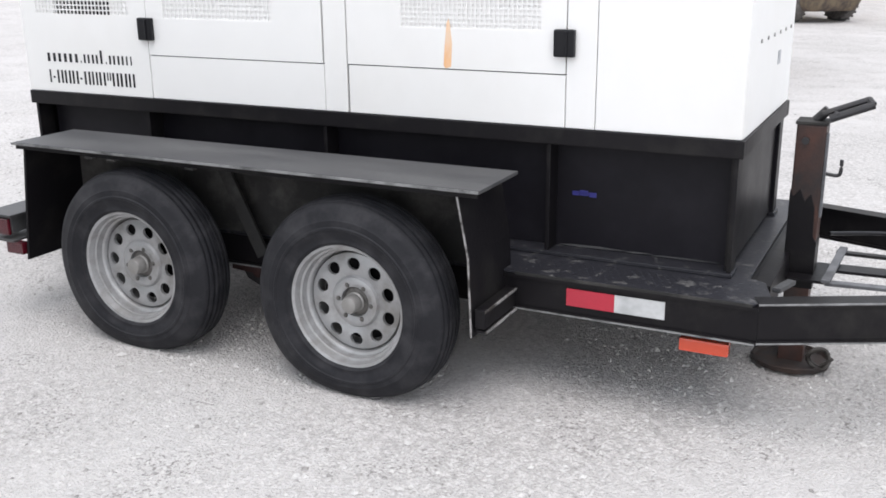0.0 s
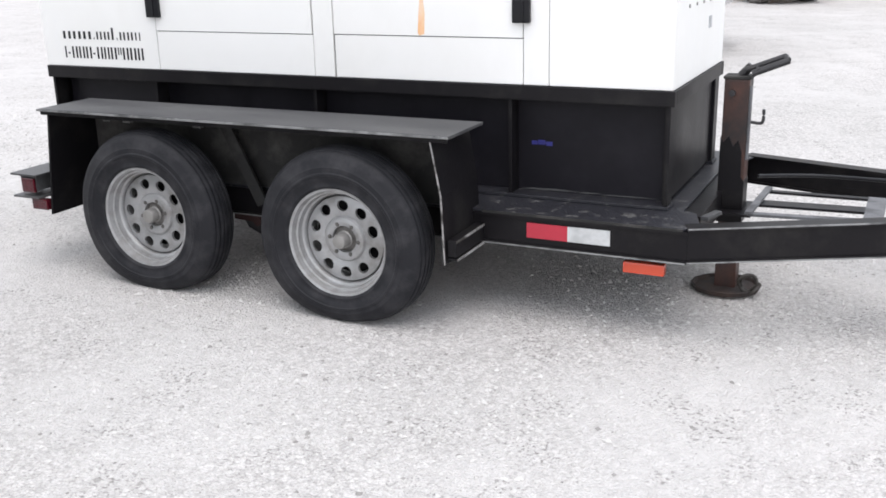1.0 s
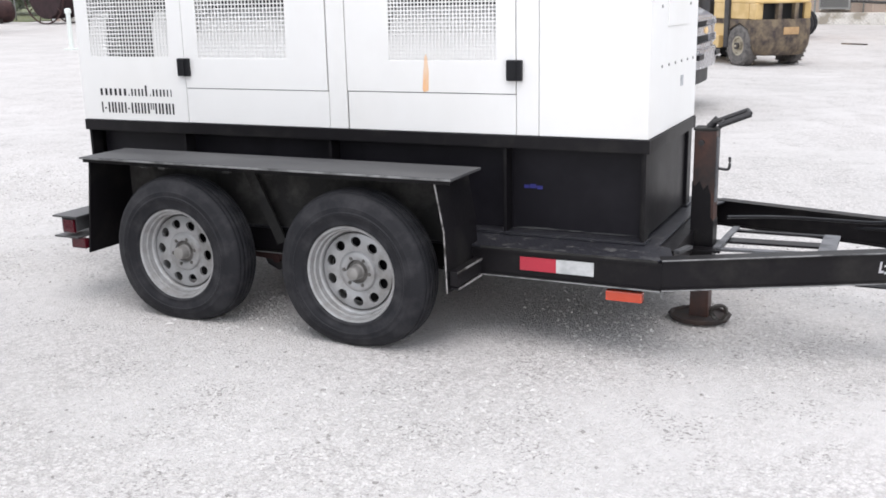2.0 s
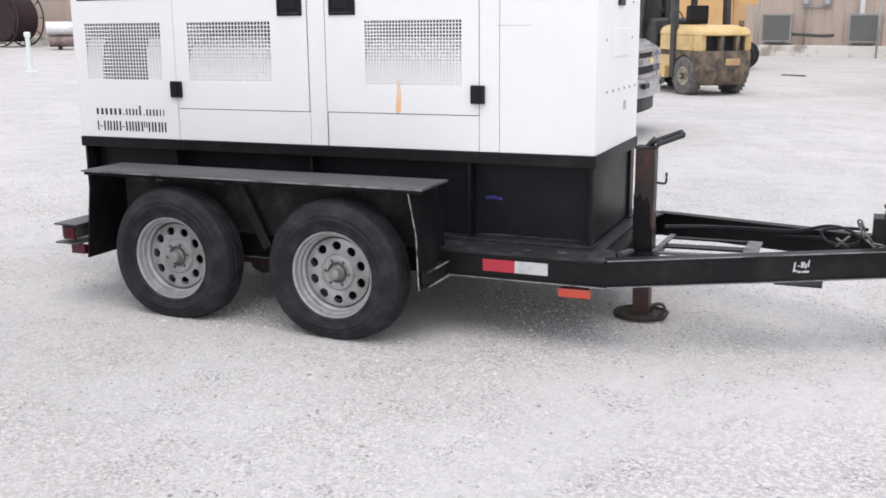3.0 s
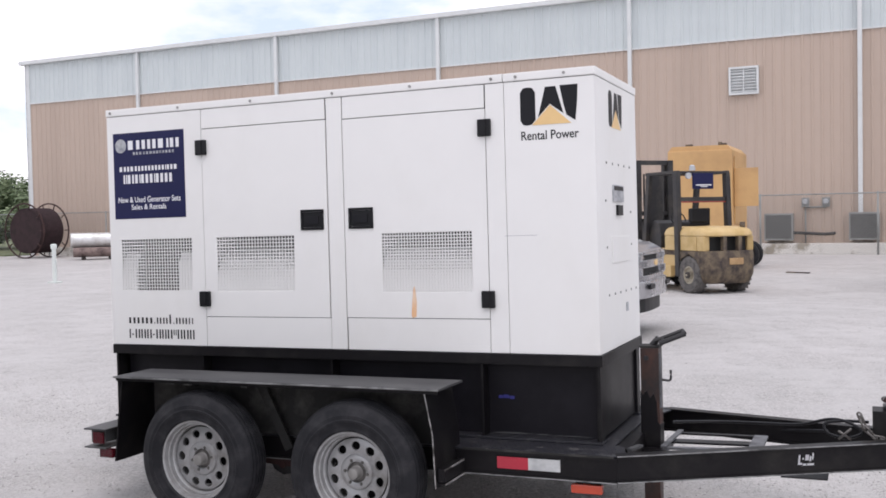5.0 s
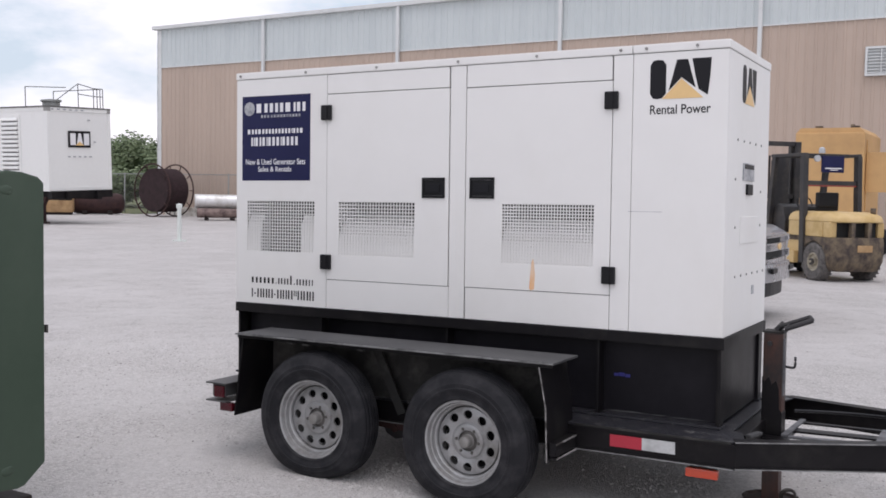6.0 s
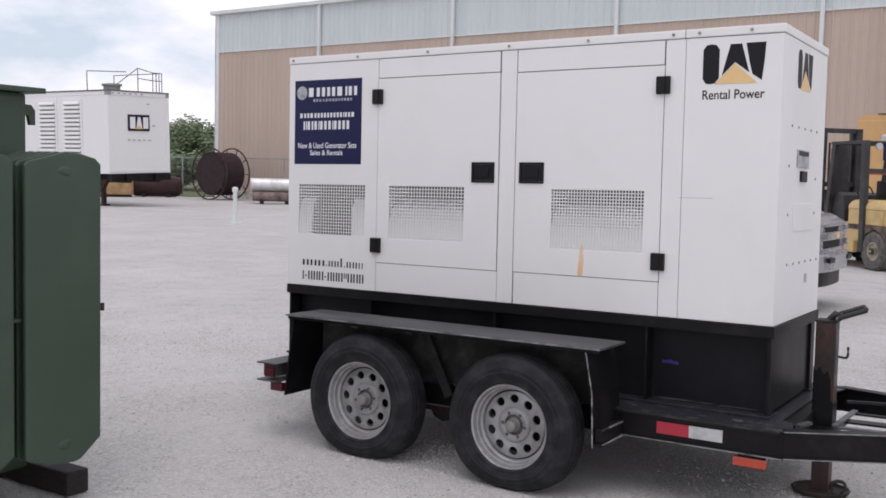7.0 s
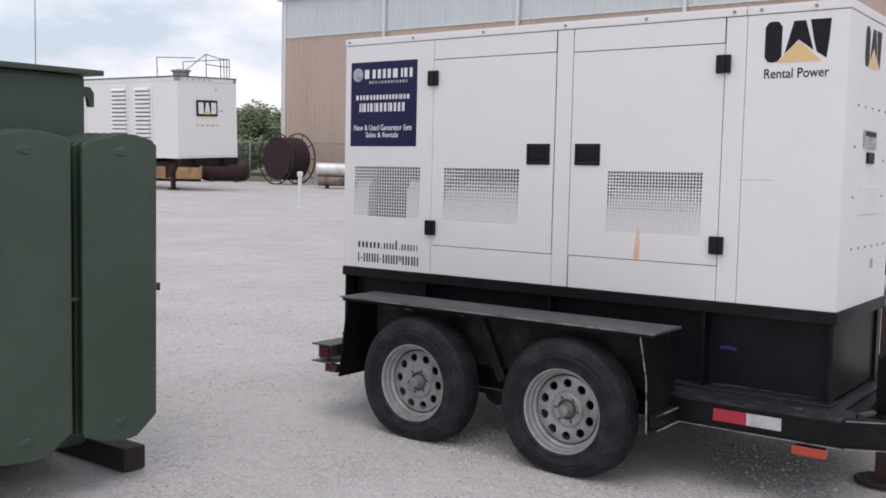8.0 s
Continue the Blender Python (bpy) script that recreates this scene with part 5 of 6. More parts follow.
FX0, FX1, FH = -46.0, 24.0, 2.02
fence = thing("chain_link_fence", "galvanised chain-link fence along the warehouse", "fence", pose(0, 30.2, 0, 0, 0, -2.28))
b = fresh()
vs, fs = [], []
step = 0.11
n = int((FX1 - FX0 + FH) / step)
for k in range(n):
    for s in (1, -1):
        xa = FX0 - FH + k * step if s > 0 else FX0 + k * step
        p, q = (xa, 0.0, 0.03), (xa + s * FH, 0.0, FH)
        if min(p[0], q[0]) < FX0 or max(p[0], q[0]) > FX1:
            continue
        i = len(vs)
        w = 0.0030
        vs += [(p[0] - w, s * 0.003, p[2]), (p[0] + w, s * 0.003, p[2]), (q[0] + w, s * 0.003, q[2]), (q[0] - w, s * 0.003, q[2])]
        fs.append((i, i + 1, i + 2, i + 3))
fme = bpy.data.meshes.new("wire_mesh")
fme.from_pydata(vs, [], fs)
fme.materials.append(GALV)
part("wire_mesh", fme, None, fence)
b.free()
b = fresh()
rod(b, (FX0, 0, FH), (FX1, 0, FH), 0.022, 8)
part("top_rail", b, GALV, fence)
x = 0.72 - 3.6 * 12
while x < FX1:
    b = fresh()
    rod(b, (x, 0, -0.1), (x, 0, FH + 0.05), 0.032, 8)
    part("post", b, GALV, fence)
    x += 3.6


# ---- helpers for heavy wheels ----
def road_wheel(parent, m, r, w, tyre_mat, rim_mat, rim_r, holes=0, lug=False, dish=0.05):
    b = fresh()
    h = w / 2
    lathe(b, [(rim_r, -h + 0.02), (rim_r + 0.03, -h), (r * 0.86, -h), (r * 0.95, -h + 0.025), (r, -h + 0.06), (r, h - 0.06), (r * 0.95, h - 0.025), (r * 0.86, h), (rim_r, h - 0.02)], "y", 40, closed=True)
    if lug:
        for k in range(24):
            a = 2 * math.pi * k / 24
            for s in (-1, 1):
                mm = Matrix.Rotation(a + (0.13 if s > 0 else 0), 4, "Y") @ Matrix.Translation((0, s * h * 0.45, r)) @ Matrix.Rotation(s * 0.5, 4, "Z")
                box(b, -0.016, 0.016, -h * 0.46, h * 0.46, -0.01, 0.006, 0.0, mm)
    for v in b.verts:
        if v.co.z < -r + 0.012:
            v.co.z = -r + 0.012
    tyre = part("tyre", b, tyre_mat, parent, "", m)
    b = fresh()
    lathe(b, [(rim_r + 0.005, -h + 0.015), (rim_r - 0.015, -h + 0.012), (rim_r - 0.03, -h + dish), (rim_r * 0.45, -h + dish + 0.01), (rim_r * 0.40, -h + dish - 0.04), (rim_r * 0.2, -h + dish - 0.05)], "y", 32, caps=(False, True))
    rim = part("rim", b, rim_mat, tyre)
    b = fresh()
    for k in range(holes):
        a = 2 * math.pi * k / holes + 0.4
        c = Vector((math.sin(a), 0, math.cos(a))) * rim_r * 0.68
        rod(b, c + Vector((0, -h + dish + 0.003, 0)), c + Vector((0, -h + dish - 0.004, 0)), rim_r * 0.11, 10)
    rod(b, (0, -h + dish - 0.03, 0), (0, -h + dish - 0.075, 0), rim_r * 0.37, 16)
    if len(b.verts):
        part("hub", b, DARK_STEEL, tyre)
        b = fresh()
        rod(b, (0, -h + dish - 0.075, 0), (0, -h + dish - 0.10, 0), rim_r * 0.12, 12)
        part("hub_cap", b, rim_mat, tyre)
    else:
        b.free()
    return tyre


# ---- semi-trailer with a white container ----
semi = thing("container_semi_trailer", "white shipping container with a black stripe on a black semi-trailer chassis", "trailer", pose(5.65, 14.2, 0, 0, 0, 0.8))
CZ0, CZ1, CL, CW = 1.08, 3.86, 12.0, 2.44
b = fresh()
box(b, 0.03, CL, 0.02, CW - 0.02, CZ0 + 0.04, CZ1 - 0.03, 0.01)
part("container_body", b, CONTAINER, semi)
b = fresh()
for y in (0.0, CW - 0.12):
    box(b, 0.0, CL, y, y + 0.12, CZ0, CZ0 + 0.15, 0.008)
    box(b, 0.0, CL, y, y + 0.10, CZ1 - 0.08, CZ1, 0.008)
    for x in (0.0, CL - 0.14):
        box(b, x, x + 0.14, y, y + 0.12, CZ0 + 0.15, CZ1 - 0.08, 0.006)
box(b, 0.0, 0.1, 0.12, CW - 0.12, CZ0, CZ0 + 0.15, 0.006)
box(b, 0.0, 0.1, 0.12, CW - 0.12, CZ1 - 0.14, CZ1 - 0.02, 0.006)
part("container_frame", b, CONTAINER, semi)
for y in (-0.012, CW - 0.13):
    for z in (CZ0 - 0.01, CZ1 - 0.11):
        b = fresh()
        box(b, -0.012, 0.16, y, y + 0.142, z, z + 0.125, 0.008)
        cast = part("corner_casting", b, CONTAINER, semi)
        if y < 0:
            b = fresh()
            rod(b, (0.07, -0.0135, z + 0.06), (0.07, -0.011, z + 0.06), 0.025, 10)
            part("casting_hole", b, SEAM, cast)
b = fresh()
box(b, -0.004, CL, -0.006, 0.019, 1.955, 2.075)
part("black_stripe", b, VINYL_BLACK, semi, "black stripe along the container side")
b = fresh()
for y in (0.35, 0.85, 1.6, 2.1):
    rod(b, (-0.025, y, CZ0 + 0.1), (-0.025, y, CZ1 - 0.1), 0.018, 8)
    box(b, -0.04, 0.0, y - 0.06, y + 0.06, CZ0 + 0.9, CZ0 + 1.0)
for k in range(4):
    box(b, -0.02, 0.03, 0.02, 0.12, CZ0 + 0.3 + k * 0.66, CZ0 + 0.42 + k * 0.66, 0.006)
part("door_bar", b, TRIM, semi)
b = fresh()
box(b, 0.12, CL - 0.2, 0.10, 0.22, 0.92, 1.075, 0.01)
box(b, 0.12, CL - 0.2, CW - 0.22, CW - 0.10, 0.92, 1.075, 0.01)
box(b, -0.02, 0.16, 0.02, CW - 0.02, 0.86, 1.07, 0.01)
for x in (0.8, 2.0, 3.2, 4.8, 6.6, 8.4, 10.2):
    box(b, x, x + 0.12, 0.2, CW - 0.2, 0.90, 1.05)
box(b, 0.35, 2.6, 0.5, 0.7, 0.62, 0.92)
box(b, 0.35, 2.6, CW - 0.7, CW - 0.5, 0.62, 0.92)
part("chassis", b, BLACK, semi, "black trailer chassis")
b = fresh()
for y in (0.10, CW - 0.2):
    box(b, 0.0, 0.08, y, y + 0.1, 0.42, 0.87, 0.01)
box(b, -0.02, 0.06, 0.05, CW - 0.05, 0.38, 0.48, 0.01)
part("underride_guard", b, BLACK, semi)
b = fresh()
box(b, 0.06, 0.10, 0.02, 0.56, 0.14, 0.86, 0.004)
part("mud_flap", b, RUBBER, semi)
for x in (0.66, 1.98):
    road_wheel(semi, Matrix.Translation((x, 0.16, 0.51)), 0.515, 0.28, RUBBER, RIM_PALE, 0.29, 2, dish=0.13)
    road_wheel(semi, Matrix.Translation((x, 0.48, 0.51)), 0.515, 0.28, RUBBER, RIM_PALE, 0.29, 0)
    road_wheel(semi, Matrix.Translation((x, CW - 0.16, 0.51)) @ Matrix.Rotation(math.pi, 4, "Z"), 0.515, 0.28, RUBBER, RIM_PALE, 0.29, 2, dish=0.13)
    b = fresh()
    rod(b, (x, 0.3, 0.51), (x, CW - 0.3, 0.51), 0.07, 12)
    part("axle", b, DARK_STEEL, semi)
for y in (0.4, CW - 0.5):
    b = fresh()
    box(b, 9.3, 9.42, y, y + 0.12, 0.0, 0.95)
    part("landing_leg", b, DARK_STEEL, semi)

# ---- containerised generator on a semi-trailer, far off ----
pg = thing("container_generator", "white containerised generator with louvred doors on a semi-trailer", "generator", pose(-25.2, 18.97, 0, -2, 0, 180) @ Matrix.Scale(1.07, 4))
# local x runs back along the container, local -y is the side away from the camera
PL, PW, PZ0, PZ1 = 12.0, 2.6, 1.11, 3.85
b = fresh()
box(b, 0.0, PL, -PW, 0.0, PZ0, PZ1, 0.015)
part("container_body", b, CONTAINER, pg)
b = fresh()
for y in (-0.13, -PW - 0.015):
    b2 = fresh()
    box(b2, -0.028, 0.13, y, y + 0.15, PZ1 - 0.13, PZ1 + 0.004, 0.01)
    part("corner_casting", b2, MACHINE_GREY, pg)
for z in (PZ0, PZ1 - 0.12):
    box(b, -0.02, PL, -0.10, 0.012, z, z + 0.13, 0.008)
    box(b, -0.02, 0.10, -PW - 0.012, 0.0, z, z + 0.13, 0.008)
box(b, -0.022, 0.12, -0.12, 0.014, PZ0, PZ1, 0.008)
box(b, -0.022, 0.12, -PW - 0.01, -PW + 0.12, PZ0, PZ1, 0.008)
part("frame", b, CONTAINER, pg)
for x0 in (1.31, 2.65, 5.2, 6.5):
    b = fresh()
    box(b, x0, x0 + 1.0, 0.0005, 0.03, PZ0 + 0.35, PZ1 - 0.22, 0.006)
    dr = part("louvre_door", b, CONTAINER, pg)
    for k in range(13):
        z = PZ0 + 0.62 + k * 0.145
        b = fresh()
        box(b, x0 + 0.1, x0 + 0.9, -0.03, 0.03, -0.05, 0.05, 0, Matrix.Translation((0, 0.055, z)) @ Matrix.Rotation(radians(35), 4, "X"))
        part("louvre", b, CONTAINER, dr)
        # dark strip laid on the door: shade under each blade, drawn as colour
        b = fresh()
        box(b, x0 + 0.1, x0 + 0.9, 0.0305, 0.036, z - 0.085, z - 0.025)
        part("gap", b, SEAM, dr)
b = fresh()
box(b, -0.03, -0.0225, -1.72, -0.80, 2.55, 3.10)
lg = part("emblem_panel", b, VINYL_BLACK, pg, "black emblem panel with pale blocks over a yellow triangle")
b = fresh()
for y0, y1, t0, t1 in ((-1.10, -0.88, 0, 0), (-1.40, -1.14, 0.08, 0), (-1.66, -1.44, 0, 0.06)):
    prism(b, [(y0, 2.63), (y1, 2.63), (y1 - t0, 3.02), (y0 + t0, 3.02)], "x", -0.034, -0.0305)
part("pale_blocks", b, VINYL_WHITE, lg)
b = fresh()
prism(b, [(-1.44, 2.62), (-1.08, 2.62), (-1.26, 2.75)], "x", -0.038, -0.0345)
part("triangle", b, VINYL_YELLOW, lg)
for y, z in [(-1.75 + k * 0.22, 2.22) for k in range(5)] + [(-1.72, 3.45), (-1.95, 2.72)] + [(-1.45 + k * 0.24, 3.77) for k in range(6)]:
    b = fresh()
    box(b, -0.034, -0.0225, y, y + 0.10, z, z + 0.04)
    part("small_mark", b, VINYL_GREY, pg)
b = fresh()
box(b, -0.2, 11.5, -2.0, -1.8, 0.80, 1.105)
box(b, -0.2, 11.5, -0.75, -0.55, 0.80, 1.105)
for k in range(10):
    box(b, 0.1 + k * 1.2, 0.2 + k * 1.2, -2.5, -0.1, 0.98, 1.10)
box(b, -0.1, 0.1, -2.55, -0.02, 0.86, 1.105)
part("chassis", b, BLACK, pg)
for y in (-0.62,):
    b = fresh()
    box(b, 0.95, 1.08, y, y + 0.13, 0.02, 0.9)
    box(b, 0.85, 1.18, y - 0.06, y + 0.19, 0.0, 0.05)
    part("landing_leg", b, RUST, pg)
b = fresh()
prism(b, [(1.3, 0.90), (0.7, 0.90), (1.0, 0.5), (1.3, 0.4)], "y", -0.6, -0.45)
part("leg_gusset", b, RUST, pg)
for x in (9.2, 10.5):
    for y in (-0.2, -2.4):
        road_wheel(pg, Matrix.Translation((x, y, 0.51)) @ Matrix.Rotation(math.pi if y > -1 else 0, 4, "Z"), 0.515, 0.4, RUBBER, RIM_PALE, 0.29, 2)
b = fresh()
box(b, -0.035, PL, -PW - 0.02, 0.03, PZ1 + 0.001, PZ1 + 0.05, 0.004)
part("roof_deck", b, MACHINE_DARK, pg)
b = fresh()
lathe(b, [(0.28, PZ1 + 0.05), (0.28, PZ1 + 0.22), (0.34, PZ1 + 0.24), (0.34, PZ1 + 0.30), (0.1, PZ1 + 0.33)], "z", 20, (1.0, -1.0, 0))
part("roof_fan_cowl", b, GALV, pg)
R0, R1 = PZ1 + 0.05, PZ1 + 0.72
for p_, q_ in (((0.2, -1.45, R0), (0.2, -1.45, R1 + 0.12)), ((0.2, -2.1, R0), (0.2, -2.1, R1)), ((0.2, -2.5, R0), (0.2, -2.5, R1)), ((0.2, -1.45, R1 + 0.12), (0.2, -2.1, R1)), ((0.2, -1.45, 4.35), (0.2, -2.1, 4.3)),
               ((0.2, -1.45, R1 + 0.12), (0.9, -0.75, R0)), ((0.2, -2.1, R1), (0.2, -2.5, R1)), ((0.2, -2.1, 4.3), (0.2, -2.5, 4.3)), ((0.2, -2.25, R0), (0.2, -2.25, R1)), ((0.2, -2.38, R0), (0.2, -2.38, R1)),
               ((1.4, -0.3, R0), (1.4, -0.3, R1)), ((1.4, -0.3, R1), (0.6, -1.3, R1)), ((2.6, -2.4, R0), (2.6, -2.4, R1)), ((0.2, -2.5, R1), (2.6, -2.4, R1))):
    b = fresh()
    rod(b, p_, q_, 0.016, 6)
    part("roof_railing", b, MACHINE_DARK, pg, "thin dark roof railing")

# ---- steel cable reel, tank, pipes, post ----
reel = thing("cable_reel", "large rusty steel cable reel with spoked flanges, dark wound cable", "cable reel", pose(-30.7, 29.8, 1.235, 0, 0, -3))
for y in (-0.70, 0.70):
    b = fresh()
    n = 40
    pts = [(1.22 * math.cos(2 * math.pi * k / n), y, 1.22 * math.sin(2 * math.pi * k / n)) for k in range(n + 1)]
    hose(b, pts, 0.035, 6, 1)
    rim_ = part("flange", b, RUST, reel)
    for k in range(10):
        a = 2 * math.pi * k / 10
        b = fresh()
        rod(b, (0.97 * math.cos(a), y, 0.97 * math.sin(a)), (1.22 * math.cos(a), y, 1.22 * math.sin(a)), 0.025, 6)
        part("spoke", b, RUST, rim_)
b = fresh()
prof = [(0.1, -0.64)]
for k in range(16):
    prof += [(0.99, -0.64 + k * 0.08), (1.02, -0.61 + k * 0.08), (0.99, -0.58 + k * 0.08)]
prof.append((0.1, 0.64))
lathe(b, prof, "y", 40)
part("wound_cable", b, CABLE, reel, "dark brown wound cable")
b = fresh()
lathe(b, [(0.02, -1.08), (0.25, -1.05), (0.38, -0.95), (0.43, -0.80), (0.43, 0.80), (0.38, 0.95), (0.25, 1.05), (0.02, 1.08)], "x", 28)
tank = solid("steel_tank", b, RUST, "rusty brown cylindrical steel tank lying on the ground", "tank", pose(-34.6, 29.3, 0.53, 0, 0, 46) @ Matrix.Scale(1.17, 4))
b = fresh()
rod(b, (-1.0, 0, 0.1), (-1.35, 0, 0.15), 0.14, 12)
part("neck", b, RUST, tank)
b = fresh()
box(b, -0.6, -0.4, -0.4, 0.4, -0.47, -0.28)
box(b, 0.4, 0.6, -0.4, 0.4, -0.47, -0.28)
part("cradle", b, WOOD, tank)

b = fresh()
box(b, -0.95, 0.95, -0.5, 0.5, 0.10, 0.98, 0.04)
ybox = solid("steel_box", b, BOX_TAN, "faded tan-yellow steel box standing on timbers", "steel box", pose(-35.7, 27.0, 0, 0, 0, 46) @ Matrix.Diagonal((1.45, 1.17, 1.17, 1)))
b = fresh()
box(b, -0.9, 0.9, -0.45, -0.3, 0.0, 0.10)
box(b, -0.9, 0.9, 0.3, 0.45, 0.0, 0.10)
part("timber", b, WOOD, ybox)

pipes = thing("stacked_pipes", "bright aluminium-clad pipe lying on rusty pipes and timber", "pipe stack", pose(-25.4, 28.6, 0, 0, 0, 44))
b = fresh()
lathe(b, [(0.02, -1.6), (0.28, -1.6), (0.305, -1.57), (0.305, 1.57), (0.28, 1.6), (0.02, 1.6)], "x", 28, (0, 0, 0.815))
part("clad_pipe", b, ALUMINIUM, pipes, "bright aluminium-clad pipe")
for y, r in ((-0.28, 0.20), (0.16, 0.20), (0.52, 0.17)):
    b = fresh()
    lathe(b, [(r, -1.5), (r, 1.6), (r - 0.03, 1.6), (r - 0.03, -1.5)], "x", 20, (0, y, 0.12 + r), closed=True)
    part("rusty_pipe", b, PIPE_RUST, pipes)
for x in (-1.1, 0.0, 1.1):
    b = fresh()
    box(b, x - 0.08, x + 0.08, -0.6, 0.75, 0.0, 0.12)
    part("timber", b, WOOD, pipes)

b = fresh()
box(b, -0.13, 0.13, -0.13, 0.13, -0.05, 0.035, 0.01)
lathe(b, [(0.001, -0.1), (0.055, -0.1), (0.055, 0.87), (0.078, 0.88), (0.078, 0.98), (0.03, 1.0)], "z", 20)
solid("bollard_post", b, POST_WHITE, "slim white plastic standpipe post in the gravel", "post", pose(-15.2, 15.02, 0, 1.5, 1, 0))

# ---- amber generator enclosure behind the forklift ----
yg = thing("amber_generator", "amber-yellow generator enclosure on a road trailer with an open side door", "generator", pose(-0.55, 21.04, 0.02, 0, 0, -1) @ Matrix.Scale(1.06, 4))
b = fresh()
box(b, -0.10, 1.40, 0.0, 2.6, 0.78, 2.86, 0.03)
prism(b, [(-0.09, 2.86), (0.0, 2.97), (1.28, 2.97), (1.38, 2.86)], "y", 0.05, 2.55)
part("enclosure", b, ORANGE_PAINT, yg)
b = fresh()
box(b, 1.402, 1.43, 0.25, 1.2, 1.1, 2.7, 0.01)
part("side_door", b, ORANGE_PAINT, yg)
b = fresh()
box(b, 1.42, 1.96, 0.20, 0.24, 1.52, 2.42, 0.008)
part("open_door", b, ORANGE_PAINT, yg, "open amber side door")
b = fresh()
box(b, 0.05, 1.38, -0.05, 2.7, 0.62, 0.775, 0.01)
part("chassis", b, DARK_STEEL, yg)
for x in (0.35, 1.15):
    b = fresh()
    box(b, x - 0.08, x + 0.08, 0.3, 0.42, 2.972, 3.03, 0.01)
    part("roof_fitting", b, GRIME, yg)
b = fresh()
rod(b, (1.0, 0.9, 2.97), (1.0, 0.9, 3.1), 0.05, 10)
part("exhaust_stub", b, GRIME, yg)
for y in (1.35, 2.15):
    road_wheel(yg, Matrix.Translation((1.50, y, 0.33)) @ Matrix.Rotation(math.pi, 4, "Z"), 0.34, 0.20, RUBBER, WHEEL, 0.19, 0)
    road_wheel(yg, Matrix.Translation((-0.12, y, 0.33)), 0.34, 0.20, RUBBER, WHEEL, 0.19, 0)
b = fresh()
box(b, -0.1, 1.5, 1.30, 1.40, 0.28, 0.38)
box(b, -0.1, 1.5, 2.10, 2.20, 0.28, 0.38)
box(b, 0.2, 0.3, 0.0, 0.1, 0.0, 0.62)
part("axle", b, DARK_STEEL, yg)

# ---- forklift ----
fl = thing("forklift", "worn yellow forklift truck with grimy counterweight and black mast", "forklift", pose(1.38, 14.56, 0, 0, 0, 134))
for y, turn in ((0.48, math.pi), (-0.48, 0)):
    road_wheel(fl, Matrix.Translation((0, y, 0.340)) @ Matrix.Rotation(turn, 4, "Z"), 0.352, 0.22, DUSTY_TYRE, RIM_CREAM, 0.16, 0, lug=True)
for y, turn in ((0.52, math.pi), (-0.52, 0)):
    road_wheel(fl, Matrix.Translation((1.75, y, 0.40)) @ Matrix.Rotation(turn, 4, "Z"), 0.41, 0.27, RUBBER, YELLOW, 0.21, 0, lug=True)
b = fresh()
prism(b, [(0.30, 0.30), (1.95, 0.30), (1.95, 0.62), (1.40, 0.66), (1.30, 0.82), (0.32, 0.82)], "y", -0.50, 0.50, 0.02)
part("chassis", b, YELLOW, fl)
b = fresh()
box(b, 0.55, 1.25, 0.5005, 0.60, 0.28, 0.50, 0.02)
part("step", b, YELLOW, fl)


def rear_plan(back, half, r, front):
    """Plan of the rounded rear of the truck, from one side round to the other."""
    pts = [(front, -half)]
    for k in range(7):
        a = math.pi / 2 * k / 6
        pts.append((back + r - r * math.sin(a), -half + r - r * math.cos(a)))
    pts += [(x, -y) for x, y in reversed(pts[1:])]
    pts.append((front, half))
    return pts


def loft(b, layers):
    """Closes a smooth skin over rounded plans, one above the other."""
    rings = [[b.verts.new((x, y, z)) for x, y in rear_plan(back, half, r, front)] for z, back, half, r, front in layers]
    n = len(rings[0])
    for p, q in zip(rings, rings[1:]):
        for i in range(n):
            j = (i + 1) % n
            b.faces.new((p[i], p[j], q[j], q[i])).smooth = True
    b.faces.new(rings[0])
    b.faces.new(rings[-1])
    bmesh.ops.recalc_face_normals(b, faces=b.faces)


b = fresh()
loft(b, [(1.055, -0.555, 0.55, 0.27, 0.80), (1.075, -0.565, 0.56, 0.27, 0.80), (1.12, -0.555, 0.555, 0.27, 0.80), (1.165, -0.52, 0.535, 0.25, 0.79), (1.20, -0.45, 0.50, 0.22, 0.78),
         (1.222, -0.35, 0.45, 0.18, 0.77), (1.235, -0.22, 0.38, 0.14, 0.75)])
box(b, -0.22, 0.80, 0.44, 0.556, 0.79, 1.0545, 0.02)
box(b, -0.22, 0.80, -0.556, -0.44, 0.79, 1.0545, 0.02)
part("engine_hood", b, YELLOW, fl, "yellow engine hood, rounded at the rear")
b = fresh()
loft(b, [(0.19, -0.47, 0.46, 0.20, -0.39), (0.25, -0.53, 0.52, 0.22, -0.39), (0.36, -0.565, 0.56, 0.24, -0.39), (0.52, -0.58, 0.57, 0.25, -0.37), (0.70, -0.58, 0.57, 0.25, -0.36), (0.79, -0.565, 0.56, 0.25, -0.35)])
arch = [(-0.345, 0.45), (-0.24, 0.63), (0.0, 0.725), (0.24, 0.64), (0.36, 0.48), (0.44, 0.48), (0.44, 0.785), (-0.345, 0.785)]
prism(b, arch, "y", 0.37, 0.572, 0.015)
prism(b, arch, "y", -0.572, -0.37, 0.015)
part("counterweight", b, GRIME, fl, "grimy cast counterweight, yellow worn away")
for y in (-0.20, 0.13):
    b = fresh()
    box(b, -0.56, -0.46, y, y + 0.08, 0.785, 1.06, 0.02)
    part("counterweight_pillar", b, GRIME, fl)
